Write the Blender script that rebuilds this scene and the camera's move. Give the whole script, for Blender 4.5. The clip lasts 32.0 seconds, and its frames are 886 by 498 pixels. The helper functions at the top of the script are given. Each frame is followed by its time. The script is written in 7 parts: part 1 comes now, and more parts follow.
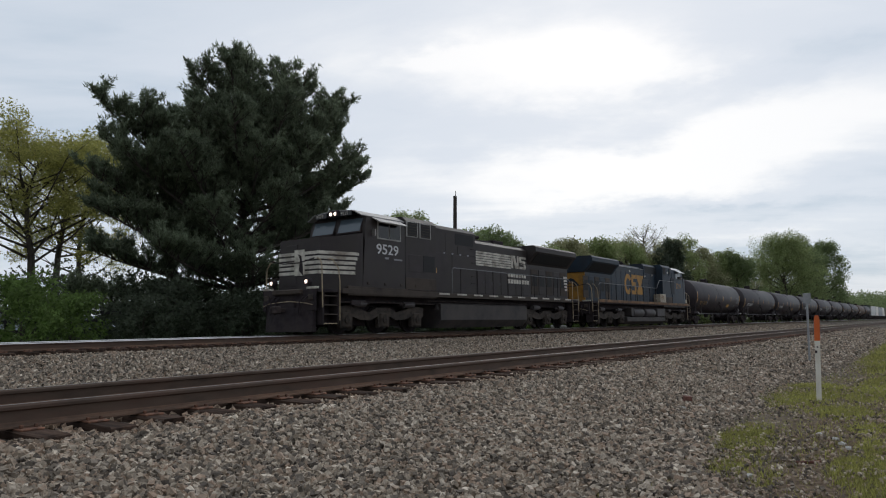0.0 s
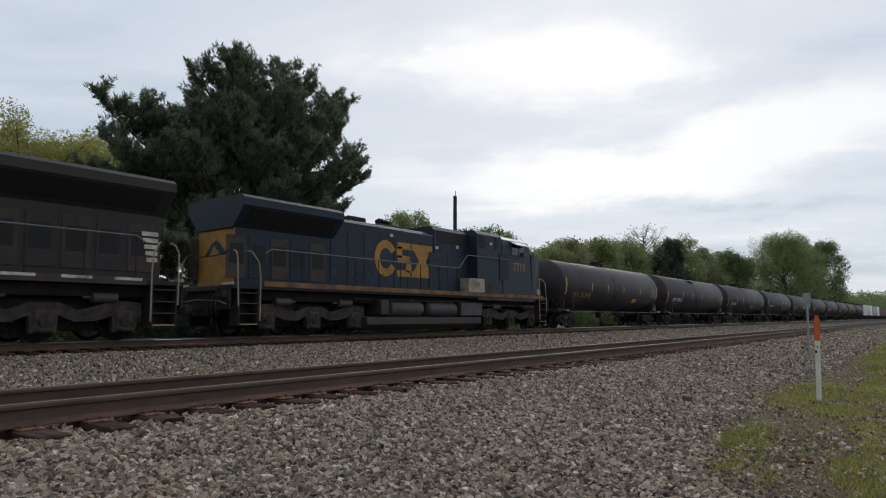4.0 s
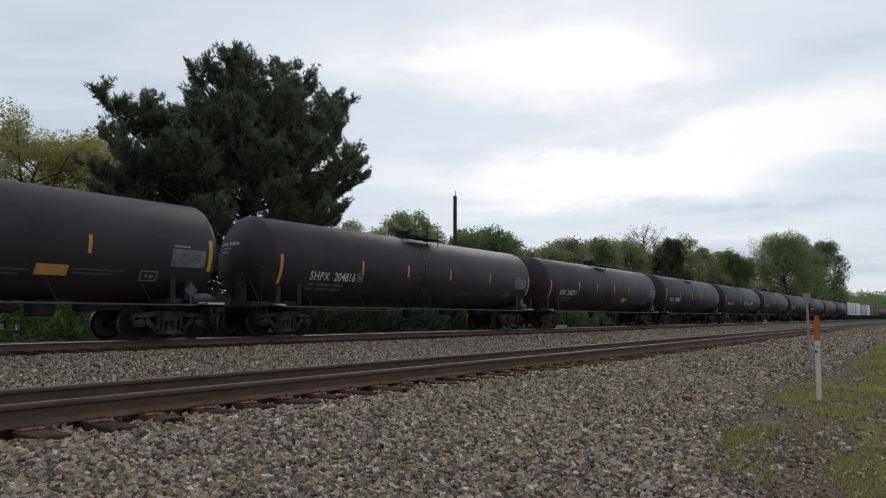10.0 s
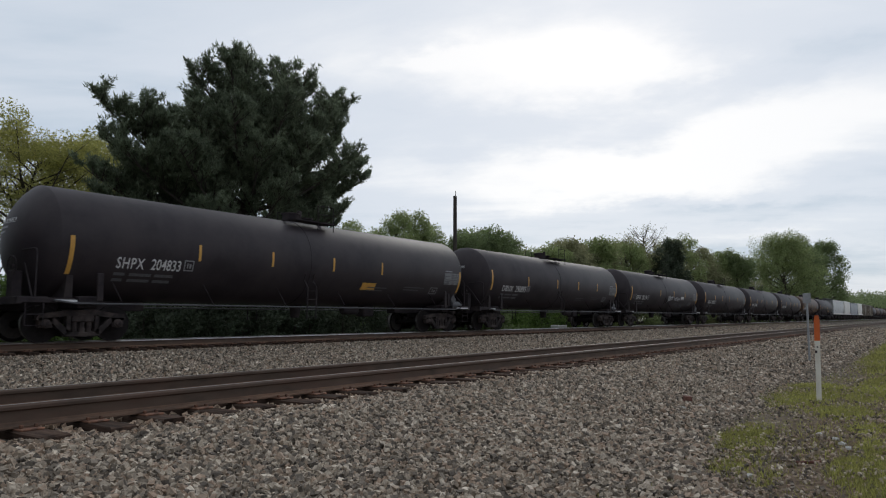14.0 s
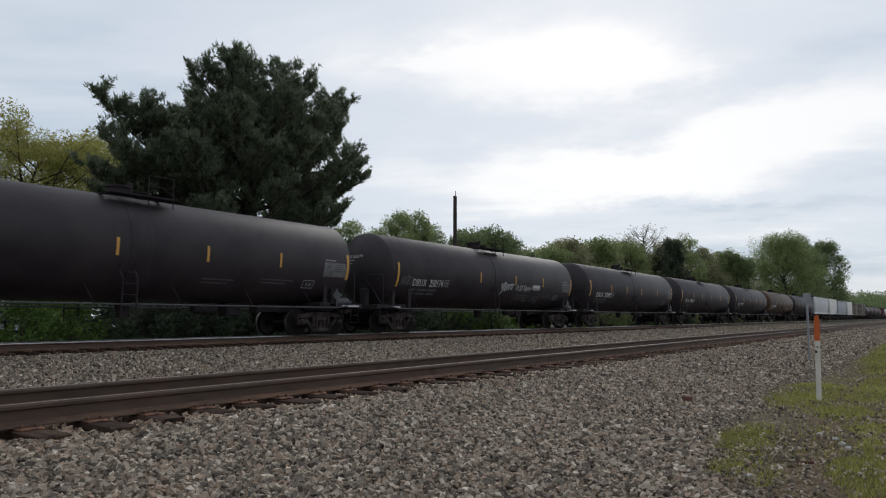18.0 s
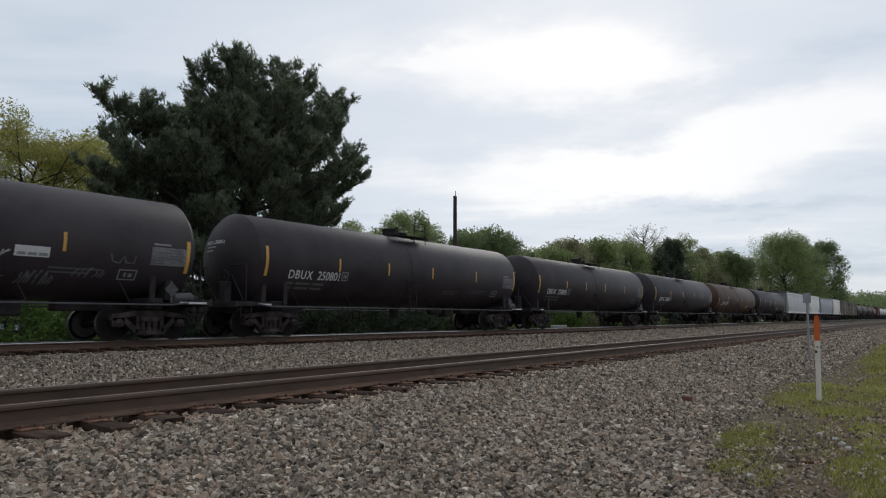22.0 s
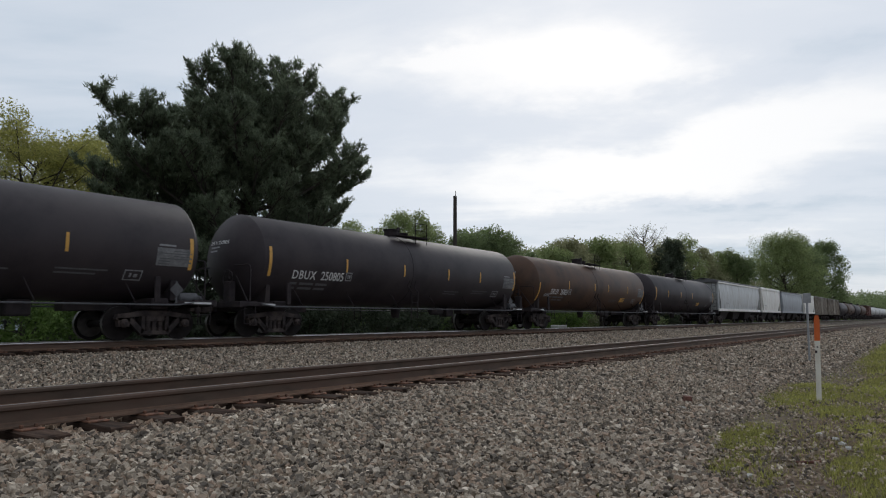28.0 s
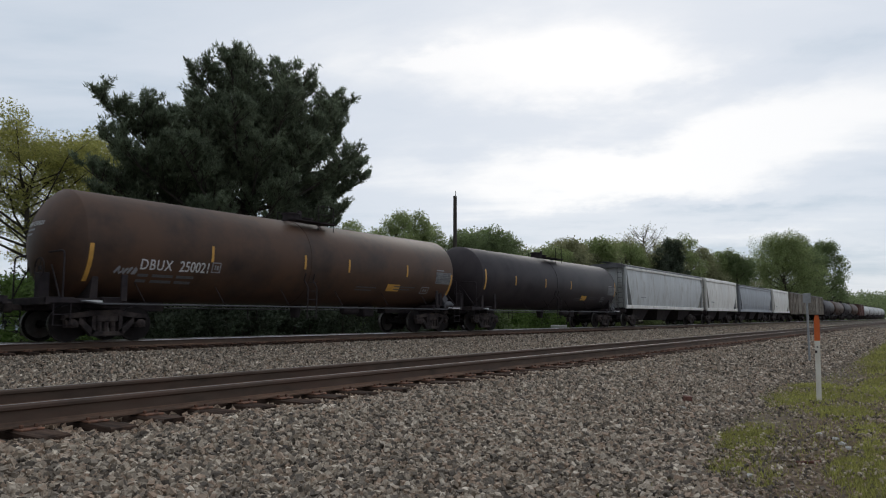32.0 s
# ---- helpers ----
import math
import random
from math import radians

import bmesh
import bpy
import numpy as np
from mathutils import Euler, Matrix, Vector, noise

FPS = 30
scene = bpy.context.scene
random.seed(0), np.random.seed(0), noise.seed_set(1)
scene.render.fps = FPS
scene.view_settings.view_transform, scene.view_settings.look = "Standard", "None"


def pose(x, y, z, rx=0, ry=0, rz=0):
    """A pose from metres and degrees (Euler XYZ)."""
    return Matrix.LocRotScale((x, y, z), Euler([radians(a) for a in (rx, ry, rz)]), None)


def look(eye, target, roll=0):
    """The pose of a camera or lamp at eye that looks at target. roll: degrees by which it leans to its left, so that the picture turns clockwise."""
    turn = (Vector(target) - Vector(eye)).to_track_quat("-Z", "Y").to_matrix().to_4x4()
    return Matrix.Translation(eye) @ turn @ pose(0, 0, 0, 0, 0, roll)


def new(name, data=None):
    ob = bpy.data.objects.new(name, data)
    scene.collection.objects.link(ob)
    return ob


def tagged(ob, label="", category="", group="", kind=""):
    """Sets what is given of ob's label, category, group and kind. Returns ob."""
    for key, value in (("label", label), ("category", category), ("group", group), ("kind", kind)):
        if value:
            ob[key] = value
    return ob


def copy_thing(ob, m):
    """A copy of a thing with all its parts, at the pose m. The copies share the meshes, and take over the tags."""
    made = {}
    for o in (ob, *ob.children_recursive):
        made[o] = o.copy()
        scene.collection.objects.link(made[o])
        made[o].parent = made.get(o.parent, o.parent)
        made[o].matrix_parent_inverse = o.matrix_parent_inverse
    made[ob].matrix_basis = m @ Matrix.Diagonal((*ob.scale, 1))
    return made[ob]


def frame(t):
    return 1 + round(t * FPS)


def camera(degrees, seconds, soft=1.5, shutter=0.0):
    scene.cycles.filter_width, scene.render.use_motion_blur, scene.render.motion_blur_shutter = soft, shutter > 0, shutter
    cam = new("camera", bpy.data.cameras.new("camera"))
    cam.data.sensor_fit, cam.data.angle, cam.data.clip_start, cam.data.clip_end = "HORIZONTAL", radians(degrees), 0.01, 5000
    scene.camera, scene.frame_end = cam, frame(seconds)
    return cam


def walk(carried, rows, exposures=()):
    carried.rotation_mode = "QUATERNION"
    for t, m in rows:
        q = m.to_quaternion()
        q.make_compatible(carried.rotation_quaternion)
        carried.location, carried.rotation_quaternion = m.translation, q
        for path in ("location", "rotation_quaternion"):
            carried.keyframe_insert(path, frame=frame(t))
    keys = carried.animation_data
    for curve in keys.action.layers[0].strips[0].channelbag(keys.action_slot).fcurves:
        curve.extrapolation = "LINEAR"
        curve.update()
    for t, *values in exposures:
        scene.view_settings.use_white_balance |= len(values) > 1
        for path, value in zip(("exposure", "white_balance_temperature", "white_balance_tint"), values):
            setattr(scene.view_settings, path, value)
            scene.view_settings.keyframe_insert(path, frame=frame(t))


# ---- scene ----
# Track frame: x runs along the rails, y away from the camera's side, z up; z = 0 is the near track's rail top.
CAM_H = 0.617
NEAR_Y = 6.098      # nearer rail of the near track
FAR_Y = 17.83       # nearer rail of the train's track
FAR_Z = 0.245       # its rail top
TRAIN_Y = FAR_Y + 0.7525
EYE = (0.0, 0.0, CAM_H)
YAW, PITCH, ROLL = radians(53.648), radians(6.285), -0.632
AIM = (math.sin(YAW) * math.cos(PITCH), math.cos(YAW) * math.cos(PITCH), CAM_H + math.sin(PITCH))
cam = camera(66.82, 32.0, soft=1.1, shutter=0.15)
walk(cam, [(0.0, look(EYE, AIM, ROLL)), (32.0, look(EYE, AIM, ROLL))])


def travel(t):
    """How far the train stands along x at t seconds; it slows gently."""
    u = (t - 16.0) / 16.0
    return -100.160 * u + 2.798 * u ** 2 + 0.624 * u ** 3 - 0.331 * u ** 4 + 0.0015 * max(0.0, 18.0 - t) ** 2


# ---- light ----
scene.view_settings.exposure = 0.0
SUN_AZ = YAW + radians(14.0)
SUN_EL = radians(30.0)
world = bpy.data.worlds.new("world")
scene.world = world
world.use_nodes = True
nt = world.node_tree
nt.nodes.clear()


def link(tree, a, b):
    tree.links.new(a, b)


def build_sky():
    N = nt.nodes
    out = N.new("ShaderNodeOutputWorld")
    bg = N.new("ShaderNodeBackground")
    sky = N.new("ShaderNodeTexSky")
    sky.sky_type = "NISHITA"
    sky.sun_disc = False
    sky.sun_elevation = SUN_EL
    sky.sun_rotation = SUN_AZ
    sky.altitude = 100
    tc = N.new("ShaderNodeTexCoord")
    # the cloud deck: the view direction cast on a high flat layer
    sep = N.new("ShaderNodeSeparateXYZ")
    link(nt, tc.outputs["Generated"], sep.inputs[0])
    zmax = N.new("ShaderNodeMath"); zmax.operation = "MAXIMUM"; zmax.inputs[1].default_value = 0.0
    link(nt, sep.outputs["Z"], zmax.inputs[0])
    zadd = N.new("ShaderNodeMath"); zadd.operation = "ADD"; zadd.inputs[1].default_value = 0.09
    link(nt, zmax.outputs[0], zadd.inputs[0])
    div = N.new("ShaderNodeVectorMath"); div.operation = "DIVIDE"
    comb = N.new("ShaderNodeCombineXYZ")
    for i in range(3):
        link(nt, zadd.outputs[0], comb.inputs[i])
    link(nt, tc.outputs["Generated"], div.inputs[0])
    link(nt, comb.outputs[0], div.inputs[1])
    turn = N.new("ShaderNodeMapping")
    turn.inputs["Rotation"].default_value = (0, 0, YAW + radians(4))
    link(nt, div.outputs[0], turn.inputs["Vector"])
    mp = N.new("ShaderNodeMapping")
    mp.inputs["Scale"].default_value = (0.42, 0.85, 0.0)
    mp.inputs["Location"].default_value = (2.95, 0.9, 0)
    link(nt, turn.outputs[0], mp.inputs["Vector"])
    n1 = N.new("ShaderNodeTexNoise")
    n1.inputs["Scale"].default_value = 1.3
    n1.inputs["Detail"].default_value = 7.0
    n1.inputs["Roughness"].default_value = 0.55
    n1.inputs["Distortion"].default_value = 0.3
    link(nt, mp.outputs[0], n1.inputs["Vector"])

    def calc(op, x, y, z=0.0):
        n = N.new("ShaderNodeMath")
        n.operation = op
        for i, k in enumerate((x, y, z)):
            if isinstance(k, (int, float)):
                n.inputs[i].default_value = k
            else:
                link(nt, k, n.inputs[i])
        return n.outputs[0]

    # cloud banks: bearing and height from the middle of the eastern sky, frayed by the noise
    ahead = Vector((math.sin(YAW), math.cos(YAW), 0.0))
    across = Vector((math.cos(YAW), -math.sin(YAW), 0.0))

    def along(axis):
        n = N.new("ShaderNodeVectorMath")
        n.operation = "DOT_PRODUCT"
        n.inputs[1].default_value = axis
        link(nt, tc.outputs["Generated"], n.inputs[0])
        return n.outputs["Value"]
    depth = calc("MAXIMUM", along(ahead), 0.2)
    fray = N.new("ShaderNodeTexNoise")
    fray.inputs["Scale"].default_value = 5.0
    fray.inputs["Detail"].default_value = 6.0
    fray.inputs["Roughness"].default_value = 0.6
    stretch = N.new("ShaderNodeMapping")
    stretch.inputs["Scale"].default_value = (1.0, 1.0, 2.6)
    link(nt, tc.outputs["Generated"], stretch.inputs["Vector"])
    link(nt, stretch.outputs[0], fray.inputs["Vector"])
    split = N.new("ShaderNodeSeparateColor")
    link(nt, fray.outputs["Color"], split.inputs[0])
    bu = calc("ADD", calc("DIVIDE", along(across), depth), calc("MULTIPLY_ADD", split.outputs[0], 0.30, -0.15))
    bv = calc("ADD", calc("DIVIDE", sep.outputs["Z"], depth), calc("MULTIPLY_ADD", split.outputs[1], 0.11, -0.055))
    banks = None
    # bearing, height, half width, half height, tilt, thickness
    for u0, v0, a, b, tilt, k in ((0.25, 0.385, 0.24, 0.075, 0.0, 0.27), (0.47, 0.265, 0.28, 0.075, 0.18, 0.24), (0.20, 0.215, 0.20, 0.045, 0.0, 0.20), (0.08, 0.295, 0.30, 0.045, 0.0, -0.09),
                                  (0.47, 0.360, 0.22, 0.032, 0.38, -0.11), (-0.02, 0.405, 0.09, 0.018, 0.1, 0.16), (0.42, 0.160, 0.34, 0.022, 0.05, -0.17), (0.50, 0.085, 0.34, 0.020, 0.0, -0.12), (0.45, 0.120, 0.25, 0.014, 0.0, 0.08), (0.58, 0.42, 0.16, 0.045, 0.0, -0.02)):
        du = calc("DIVIDE", calc("SUBTRACT", bu, u0), a)
        dv = calc("DIVIDE", calc("SUBTRACT", calc("SUBTRACT", bv, v0), calc("MULTIPLY", calc("SUBTRACT", bu, u0), tilt)), b)
        r2 = calc("MULTIPLY_ADD", du, du, calc("MULTIPLY", dv, dv))
        bank = calc("MULTIPLY", calc("POWER", 2.718, calc("MULTIPLY", r2, -1.0)), k)
        banks = bank if banks is None else calc("ADD", banks, bank)
    cloud = calc("ADD", calc("MULTIPLY_ADD", n1.outputs["Fac"], 0.55, 0.235), banks)
    # brighter towards the sun behind the clouds
    sun_dir = Vector((math.sin(SUN_AZ) * math.cos(SUN_EL), math.cos(SUN_AZ) * math.cos(SUN_EL), math.sin(SUN_EL)))
    dot = N.new("ShaderNodeVectorMath"); dot.operation = "DOT_PRODUCT"
    dot.inputs[1].default_value = sun_dir
    nrm = N.new("ShaderNodeVectorMath"); nrm.operation = "NORMALIZE"
    link(nt, tc.outputs["Generated"], nrm.inputs[0])
    link(nt, nrm.outputs[0], dot.inputs[0])
    glow = N.new("ShaderNodeMapRange")
    glow.inputs["From Min"].default_value = 0.80
    glow.inputs["From Max"].default_value = 1.0
    glow.inputs["To Min"].default_value = 0.0
    glow.inputs["To Max"].default_value = 0.05
    link(nt, dot.outputs["Value"], glow.inputs["Value"])
    add = N.new("ShaderNodeMath"); add.operation = "ADD"
    link(nt, cloud, add.inputs[0])
    link(nt, glow.outputs[0], add.inputs[1])
    ramp = N.new("ShaderNodeValToRGB")
    ramp.color_ramp.interpolation = "EASE"
    e = ramp.color_ramp.elements
    e[0].position, e[0].color = 0.38, (0.49, 0.585, 0.69, 1)
    e[1].position, e[1].color = 0.74, (0.965, 0.97, 0.98, 1)
    mid = e.new(0.54)
    mid.color = (0.69, 0.745, 0.825, 1)
    link(nt, add.outputs[0], ramp.inputs["Fac"])
    mul = N.new("ShaderNodeMixRGB"); mul.blend_type = "MIX"
    mul.inputs["Fac"].default_value = 0.92
    dim = N.new("ShaderNodeMixRGB"); dim.blend_type = "MULTIPLY"; dim.inputs["Fac"].default_value = 1.0
    dim.inputs[2].default_value = (0.10, 0.10, 0.10, 1)
    link(nt, sky.outputs[0], dim.inputs[1])
    link(nt, dim.outputs[0], mul.inputs[1])
    link(nt, ramp.outputs[0], mul.inputs[2])
    # the overcast is darker away from the hidden sun
    fall = N.new("ShaderNodeMapRange")
    fall.inputs["From Min"].default_value = -0.4
    fall.inputs["From Max"].default_value = 0.62
    fall.inputs["To Min"].default_value = 0.62
    fall.inputs["To Max"].default_value = 1.0
    link(nt, dot.outputs["Value"], fall.inputs["Value"])
    link(nt, mul.outputs[0], bg.inputs["Color"])
    link(nt, fall.outputs[0], bg.inputs["Strength"])
    link(nt, bg.outputs[0], out.inputs["Surface"])


build_sky()
sun = new("sun", bpy.data.lights.new("sun", "SUN"))
sun.data.energy = 0.5
sun.data.angle = radians(25)
sun.data.color = (1.0, 0.96, 0.9)
sun.matrix_world = look((60 * math.sin(SUN_AZ), 60 * math.cos(SUN_AZ), 60 * math.tan(SUN_EL)), (0, 0, 0))


# ---- materials ----
def material(name, colour, rough=0.6, metal=0.0, var=0.25, scale=6.0, bump=0.0, bump_scale=60.0, second=None,
             second_amount=0.35, second_scale=1.5, rand=0.0, spec=0.5, stretch=(1, 1, 1)):
    """A node material: base colour, small grain, larger stains of a second colour, fine relief."""
    m = bpy.data.materials.new(name)
    m.use_nodes = True
    t = m.node_tree
    b = t.nodes["Principled BSDF"]
    b.inputs["Roughness"].default_value = rough
    b.inputs["Metallic"].default_value = metal
    b.inputs["Specular IOR Level"].default_value = spec
    tc = t.nodes.new("ShaderNodeTexCoord")
    mp = t.nodes.new("ShaderNodeMapping")
    mp.inputs["Scale"].default_value = stretch
    link(t, tc.outputs["Object"], mp.inputs["Vector"])
    n = t.nodes.new("ShaderNodeTexNoise")
    n.inputs["Scale"].default_value = scale
    n.inputs["Detail"].default_value = 5.0
    link(t, mp.outputs[0], n.inputs["Vector"])
    rp = t.nodes.new("ShaderNodeValToRGB")
    lo = [max(0.0, c * (1 - var)) for c in colour]
    hi = [min(1.0, c * (1 + var)) for c in colour]
    rp.color_ramp.elements[0].color, rp.color_ramp.elements[0].position = (*lo, 1), 0.3
    rp.color_ramp.elements[1].color, rp.color_ramp.elements[1].position = (*hi, 1), 0.7
    link(t, n.outputs["Fac"], rp.inputs["Fac"])
    col = rp.outputs["Color"]
    if second:
        n2 = t.nodes.new("ShaderNodeTexNoise")
        n2.inputs["Scale"].default_value = second_scale
        n2.inputs["Detail"].default_value = 6.0
        n2.inputs["Roughness"].default_value = 0.65
        link(t, mp.outputs[0], n2.inputs["Vector"])
        mr = t.nodes.new("ShaderNodeMapRange")
        mr.inputs["From Min"].default_value = 0.62 - second_amount * 0.5
        mr.inputs["From Max"].default_value = 0.80 - second_amount * 0.4
        link(t, n2.outputs["Fac"], mr.inputs["Value"])
        mx = t.nodes.new("ShaderNodeMixRGB")
        link(t, mr.outputs[0], mx.inputs["Fac"])
        link(t, col, mx.inputs[1])
        mx.inputs[2].default_value = (*second, 1)
        col = mx.outputs[0]
    if rand:
        oi = t.nodes.new("ShaderNodeObjectInfo")
        ge = t.nodes.new("ShaderNodeNewGeometry")
        sm = t.nodes.new("ShaderNodeMath"); sm.operation = "ADD"
        link(t, oi.outputs["Random"], sm.inputs[0])
        link(t, ge.outputs["Random Per Island"], sm.inputs[1])
        fr = t.nodes.new("ShaderNodeMath"); fr.operation = "FRACT"
        link(t, sm.outputs[0], fr.inputs[0])
        mr2 = t.nodes.new("ShaderNodeMapRange")
        mr2.inputs["To Min"].default_value = 1 - rand
        mr2.inputs["To Max"].default_value = 1 + rand
        link(t, fr.outputs[0], mr2.inputs["Value"])
        hs = t.nodes.new("ShaderNodeHueSaturation")
        link(t, mr2.outputs[0], hs.inputs["Value"])
        link(t, col, hs.inputs["Color"])
        col = hs.outputs[0]
    link(t, col, b.inputs["Base Color"])
    if bump:
        nb = t.nodes.new("ShaderNodeTexNoise")
        nb.inputs["Scale"].default_value = bump_scale
        nb.inputs["Detail"].default_value = 4.0
        link(t, mp.outputs[0], nb.inputs["Vector"])
        bp = t.nodes.new("ShaderNodeBump")
        bp.inputs["Strength"].default_value = bump
        bp.inputs["Distance"].default_value = 0.02
        link(t, nb.outputs["Fac"], bp.inputs["Height"])
        link(t, bp.outputs[0], b.inputs["Normal"])
    return m


def lamp_material(name, colour, strength):
    m = bpy.data.materials.new(name)
    m.use_nodes = True
    b = m.node_tree.nodes["Principled BSDF"]
    b.inputs["Base Color"].default_value = (*colour, 1)
    b.inputs["Emission Color"].default_value = (*colour, 1)
    b.inputs["Emission Strength"].default_value = strength
    return m


def glass_material(name, tint):
    m = bpy.data.materials.new(name)
    m.use_nodes = True
    b = m.node_tree.nodes["Principled BSDF"]
    b.inputs["Base Color"].default_value = (*tint, 1)
    b.inputs["Roughness"].default_value = 0.08
    b.inputs["Specular IOR Level"].default_value = 0.45
    return m


def leaf_material(name, colour, var=0.35):
    m = material(name, colour, rough=0.65, var=0.3, scale=0.6, rand=var, spec=0.2)
    t = m.node_tree
    b = t.nodes["Principled BSDF"]
    out = t.nodes["Material Output"]
    tr = t.nodes.new("ShaderNodeBsdfTranslucent")
    src = b.inputs["Base Color"].links[0].from_socket
    link(t, src, tr.inputs["Color"])
    mx = t.nodes.new("ShaderNodeMixShader")
    mx.inputs["Fac"].default_value = 0.55
    link(t, b.outputs[0], mx.inputs[1])
    link(t, tr.outputs[0], mx.inputs[2])
    link(t, mx.outputs[0], out.inputs["Surface"])
    return m


def stone_material():
    """Crushed stone: each piece takes its own grey, some warm, a few pale or nearly black."""
    m = material("ballast_stone", (0.292, 0.258, 0.214), rough=0.9, var=0.3, scale=30, bump=0.4, bump_scale=120, spec=0.3)
    t = m.node_tree
    b = t.nodes["Principled BSDF"]
    src = b.inputs["Base Color"].links[0].from_socket
    ge = t.nodes.new("ShaderNodeNewGeometry")
    rp = t.nodes.new("ShaderNodeValToRGB")
    stops = ((0.0, (0.30, 0.28, 0.28)), (0.22, (0.62, 0.59, 0.57)), (0.45, (1.08, 1.00, 0.92)), (0.58, (1.22, 0.99, 0.86)), (0.78, (1.40, 1.33, 1.25)), (0.93, (1.70, 1.62, 1.55)), (1.0, (2.4, 2.35, 2.3)))
    el = rp.color_ramp.elements
    el[0].position, el[0].color = stops[0][0], (*stops[0][1], 1)
    el[1].position, el[1].color = stops[-1][0], (*stops[-1][1], 1)
    for p, c in stops[1:-1]:
        el.new(p).color = (*c, 1)
    link(t, ge.outputs["Random Per Island"], rp.inputs["Fac"])
    mx = t.nodes.new("ShaderNodeMixRGB")
    mx.blend_type = "MULTIPLY"
    mx.inputs["Fac"].default_value = 1.0
    link(t, src, mx.inputs[1])
    link(t, rp.outputs[0], mx.inputs[2])
    # rust from the rails has stained the stones beside them
    tc = t.nodes.new("ShaderNodeTexCoord")
    sp = t.nodes.new("ShaderNodeSeparateXYZ")
    link(t, tc.outputs["Object"], sp.inputs[0])
    nz = t.nodes.new("ShaderNodeTexNoise")
    nz.inputs["Scale"].default_value = 3.0
    nz.inputs["Detail"].default_value = 5.0
    link(t, tc.outputs["Object"], nz.inputs["Vector"])
    off = None
    for y, w in ((NEAR_Y + 0.55, 1.35), (FAR_Y + 0.2, 1.1)):
        d = t.nodes.new("ShaderNodeMath"); d.operation = "SUBTRACT"; d.inputs[1].default_value = y
        link(t, sp.outputs["Y"], d.inputs[0])
        e = t.nodes.new("ShaderNodeMath"); e.operation = "ABSOLUTE"
        link(t, d.outputs[0], e.inputs[0])
        g = t.nodes.new("ShaderNodeMapRange")
        g.inputs["From Min"].default_value, g.inputs["From Max"].default_value = w, w * 0.55
        link(t, e.outputs[0], g.inputs["Value"])
        if off is None:
            off = g.outputs[0]
        else:
            a = t.nodes.new("ShaderNodeMath"); a.operation = "MAXIMUM"
            link(t, off, a.inputs[0]); link(t, g.outputs[0], a.inputs[1])
            off = a.outputs[0]
    k = t.nodes.new("ShaderNodeMath"); k.operation = "MULTIPLY"
    link(t, off, k.inputs[0]); link(t, nz.outputs["Fac"], k.inputs[1])
    rust = t.nodes.new("ShaderNodeMixRGB"); rust.blend_type = "MULTIPLY"
    rust.inputs[2].default_value = (0.84, 0.60, 0.46, 1)
    link(t, k.outputs[0], rust.inputs["Fac"]); link(t, mx.outputs[0], rust.inputs[1])
    link(t, rust.outputs[0], b.inputs["Base Color"])
    return m


MAT = {
    "stone": stone_material(),
    "rail_dull": material("dull_rail_top", (0.23, 0.21, 0.19), rough=0.5, metal=0.7, var=0.25, scale=5, stretch=(0.1, 1, 1)),
    "rail_side": material("rail_side_rust", (0.098, 0.066, 0.048), rough=0.75, metal=0.2, var=0.3, scale=9, second=(0.115, 0.066, 0.047), second_scale=3, stretch=(0.3, 1, 1)),
    "rail_foot": material("rusty_rail_foot", (0.175, 0.102, 0.066), rough=0.85, metal=0.1, var=0.3, scale=7, second=(0.07, 0.047, 0.035), second_scale=2.5, stretch=(0.4, 1, 1)),
    "rail_top": material("rail_top_steel", (0.62, 0.61, 0.60), rough=0.38, metal=1.0, var=0.12, scale=5, stretch=(0.1, 1, 1)),
    "tie": material("weathered_tie", (0.032, 0.025, 0.022), rough=0.95, spec=0.1, var=0.45, scale=12, second=(0.085, 0.055, 0.041), second_amount=0.4, second_scale=3, bump=0.5, bump_scale=40, stretch=(1, 0.15, 1), rand=0.3),
    "plate": material("rusty_plate", (0.25, 0.125, 0.080), rough=0.85, metal=0.3, var=0.35, scale=14, second=(0.07, 0.045, 0.035), second_scale=9),
    "tank": material("black_tank_paint", (0.0325, 0.0262, 0.0305), rough=0.54, spec=0.27, var=0.22, scale=1.2, second=(0.045, 0.036, 0.039), second_scale=0.6, second_amount=0.5),
    "tank_brown": material("rust_brown_tank_paint", (0.042, 0.027, 0.022), rough=0.58, spec=0.35, var=0.3, scale=1.5, second=(0.095, 0.050, 0.030), second_scale=0.6, second_amount=0.62),
    "frame_black": material("underframe_grime_and_shade", (0.033, 0.027, 0.030), rough=0.85, spec=0.2, var=0.3, scale=5, second=(0.050, 0.040, 0.039), second_scale=2),
    "truck": material("truck_steel_grime", (0.038, 0.031, 0.031), rough=0.85, spec=0.2, var=0.35, scale=6, second=(0.085, 0.066, 0.060), second_scale=3, bump=0.3),
    "steel": material("wheel_steel", (0.35, 0.33, 0.31), rough=0.4, metal=0.9, var=0.2, scale=8),
    "yellow": material("reflective_yellow", (0.63, 0.34, 0.07), rough=0.5, var=0.12, scale=6),
    "white": material("white_lettering", (0.62, 0.62, 0.62), rough=0.6, var=0.1, scale=20),
    "grey_mark": material("grey_stencil", (0.26, 0.26, 0.27), rough=0.7, var=0.25, scale=20),
    "dim_mark": material("faded_stencil", (0.10, 0.10, 0.105), rough=0.7, var=0.25, scale=20),
}


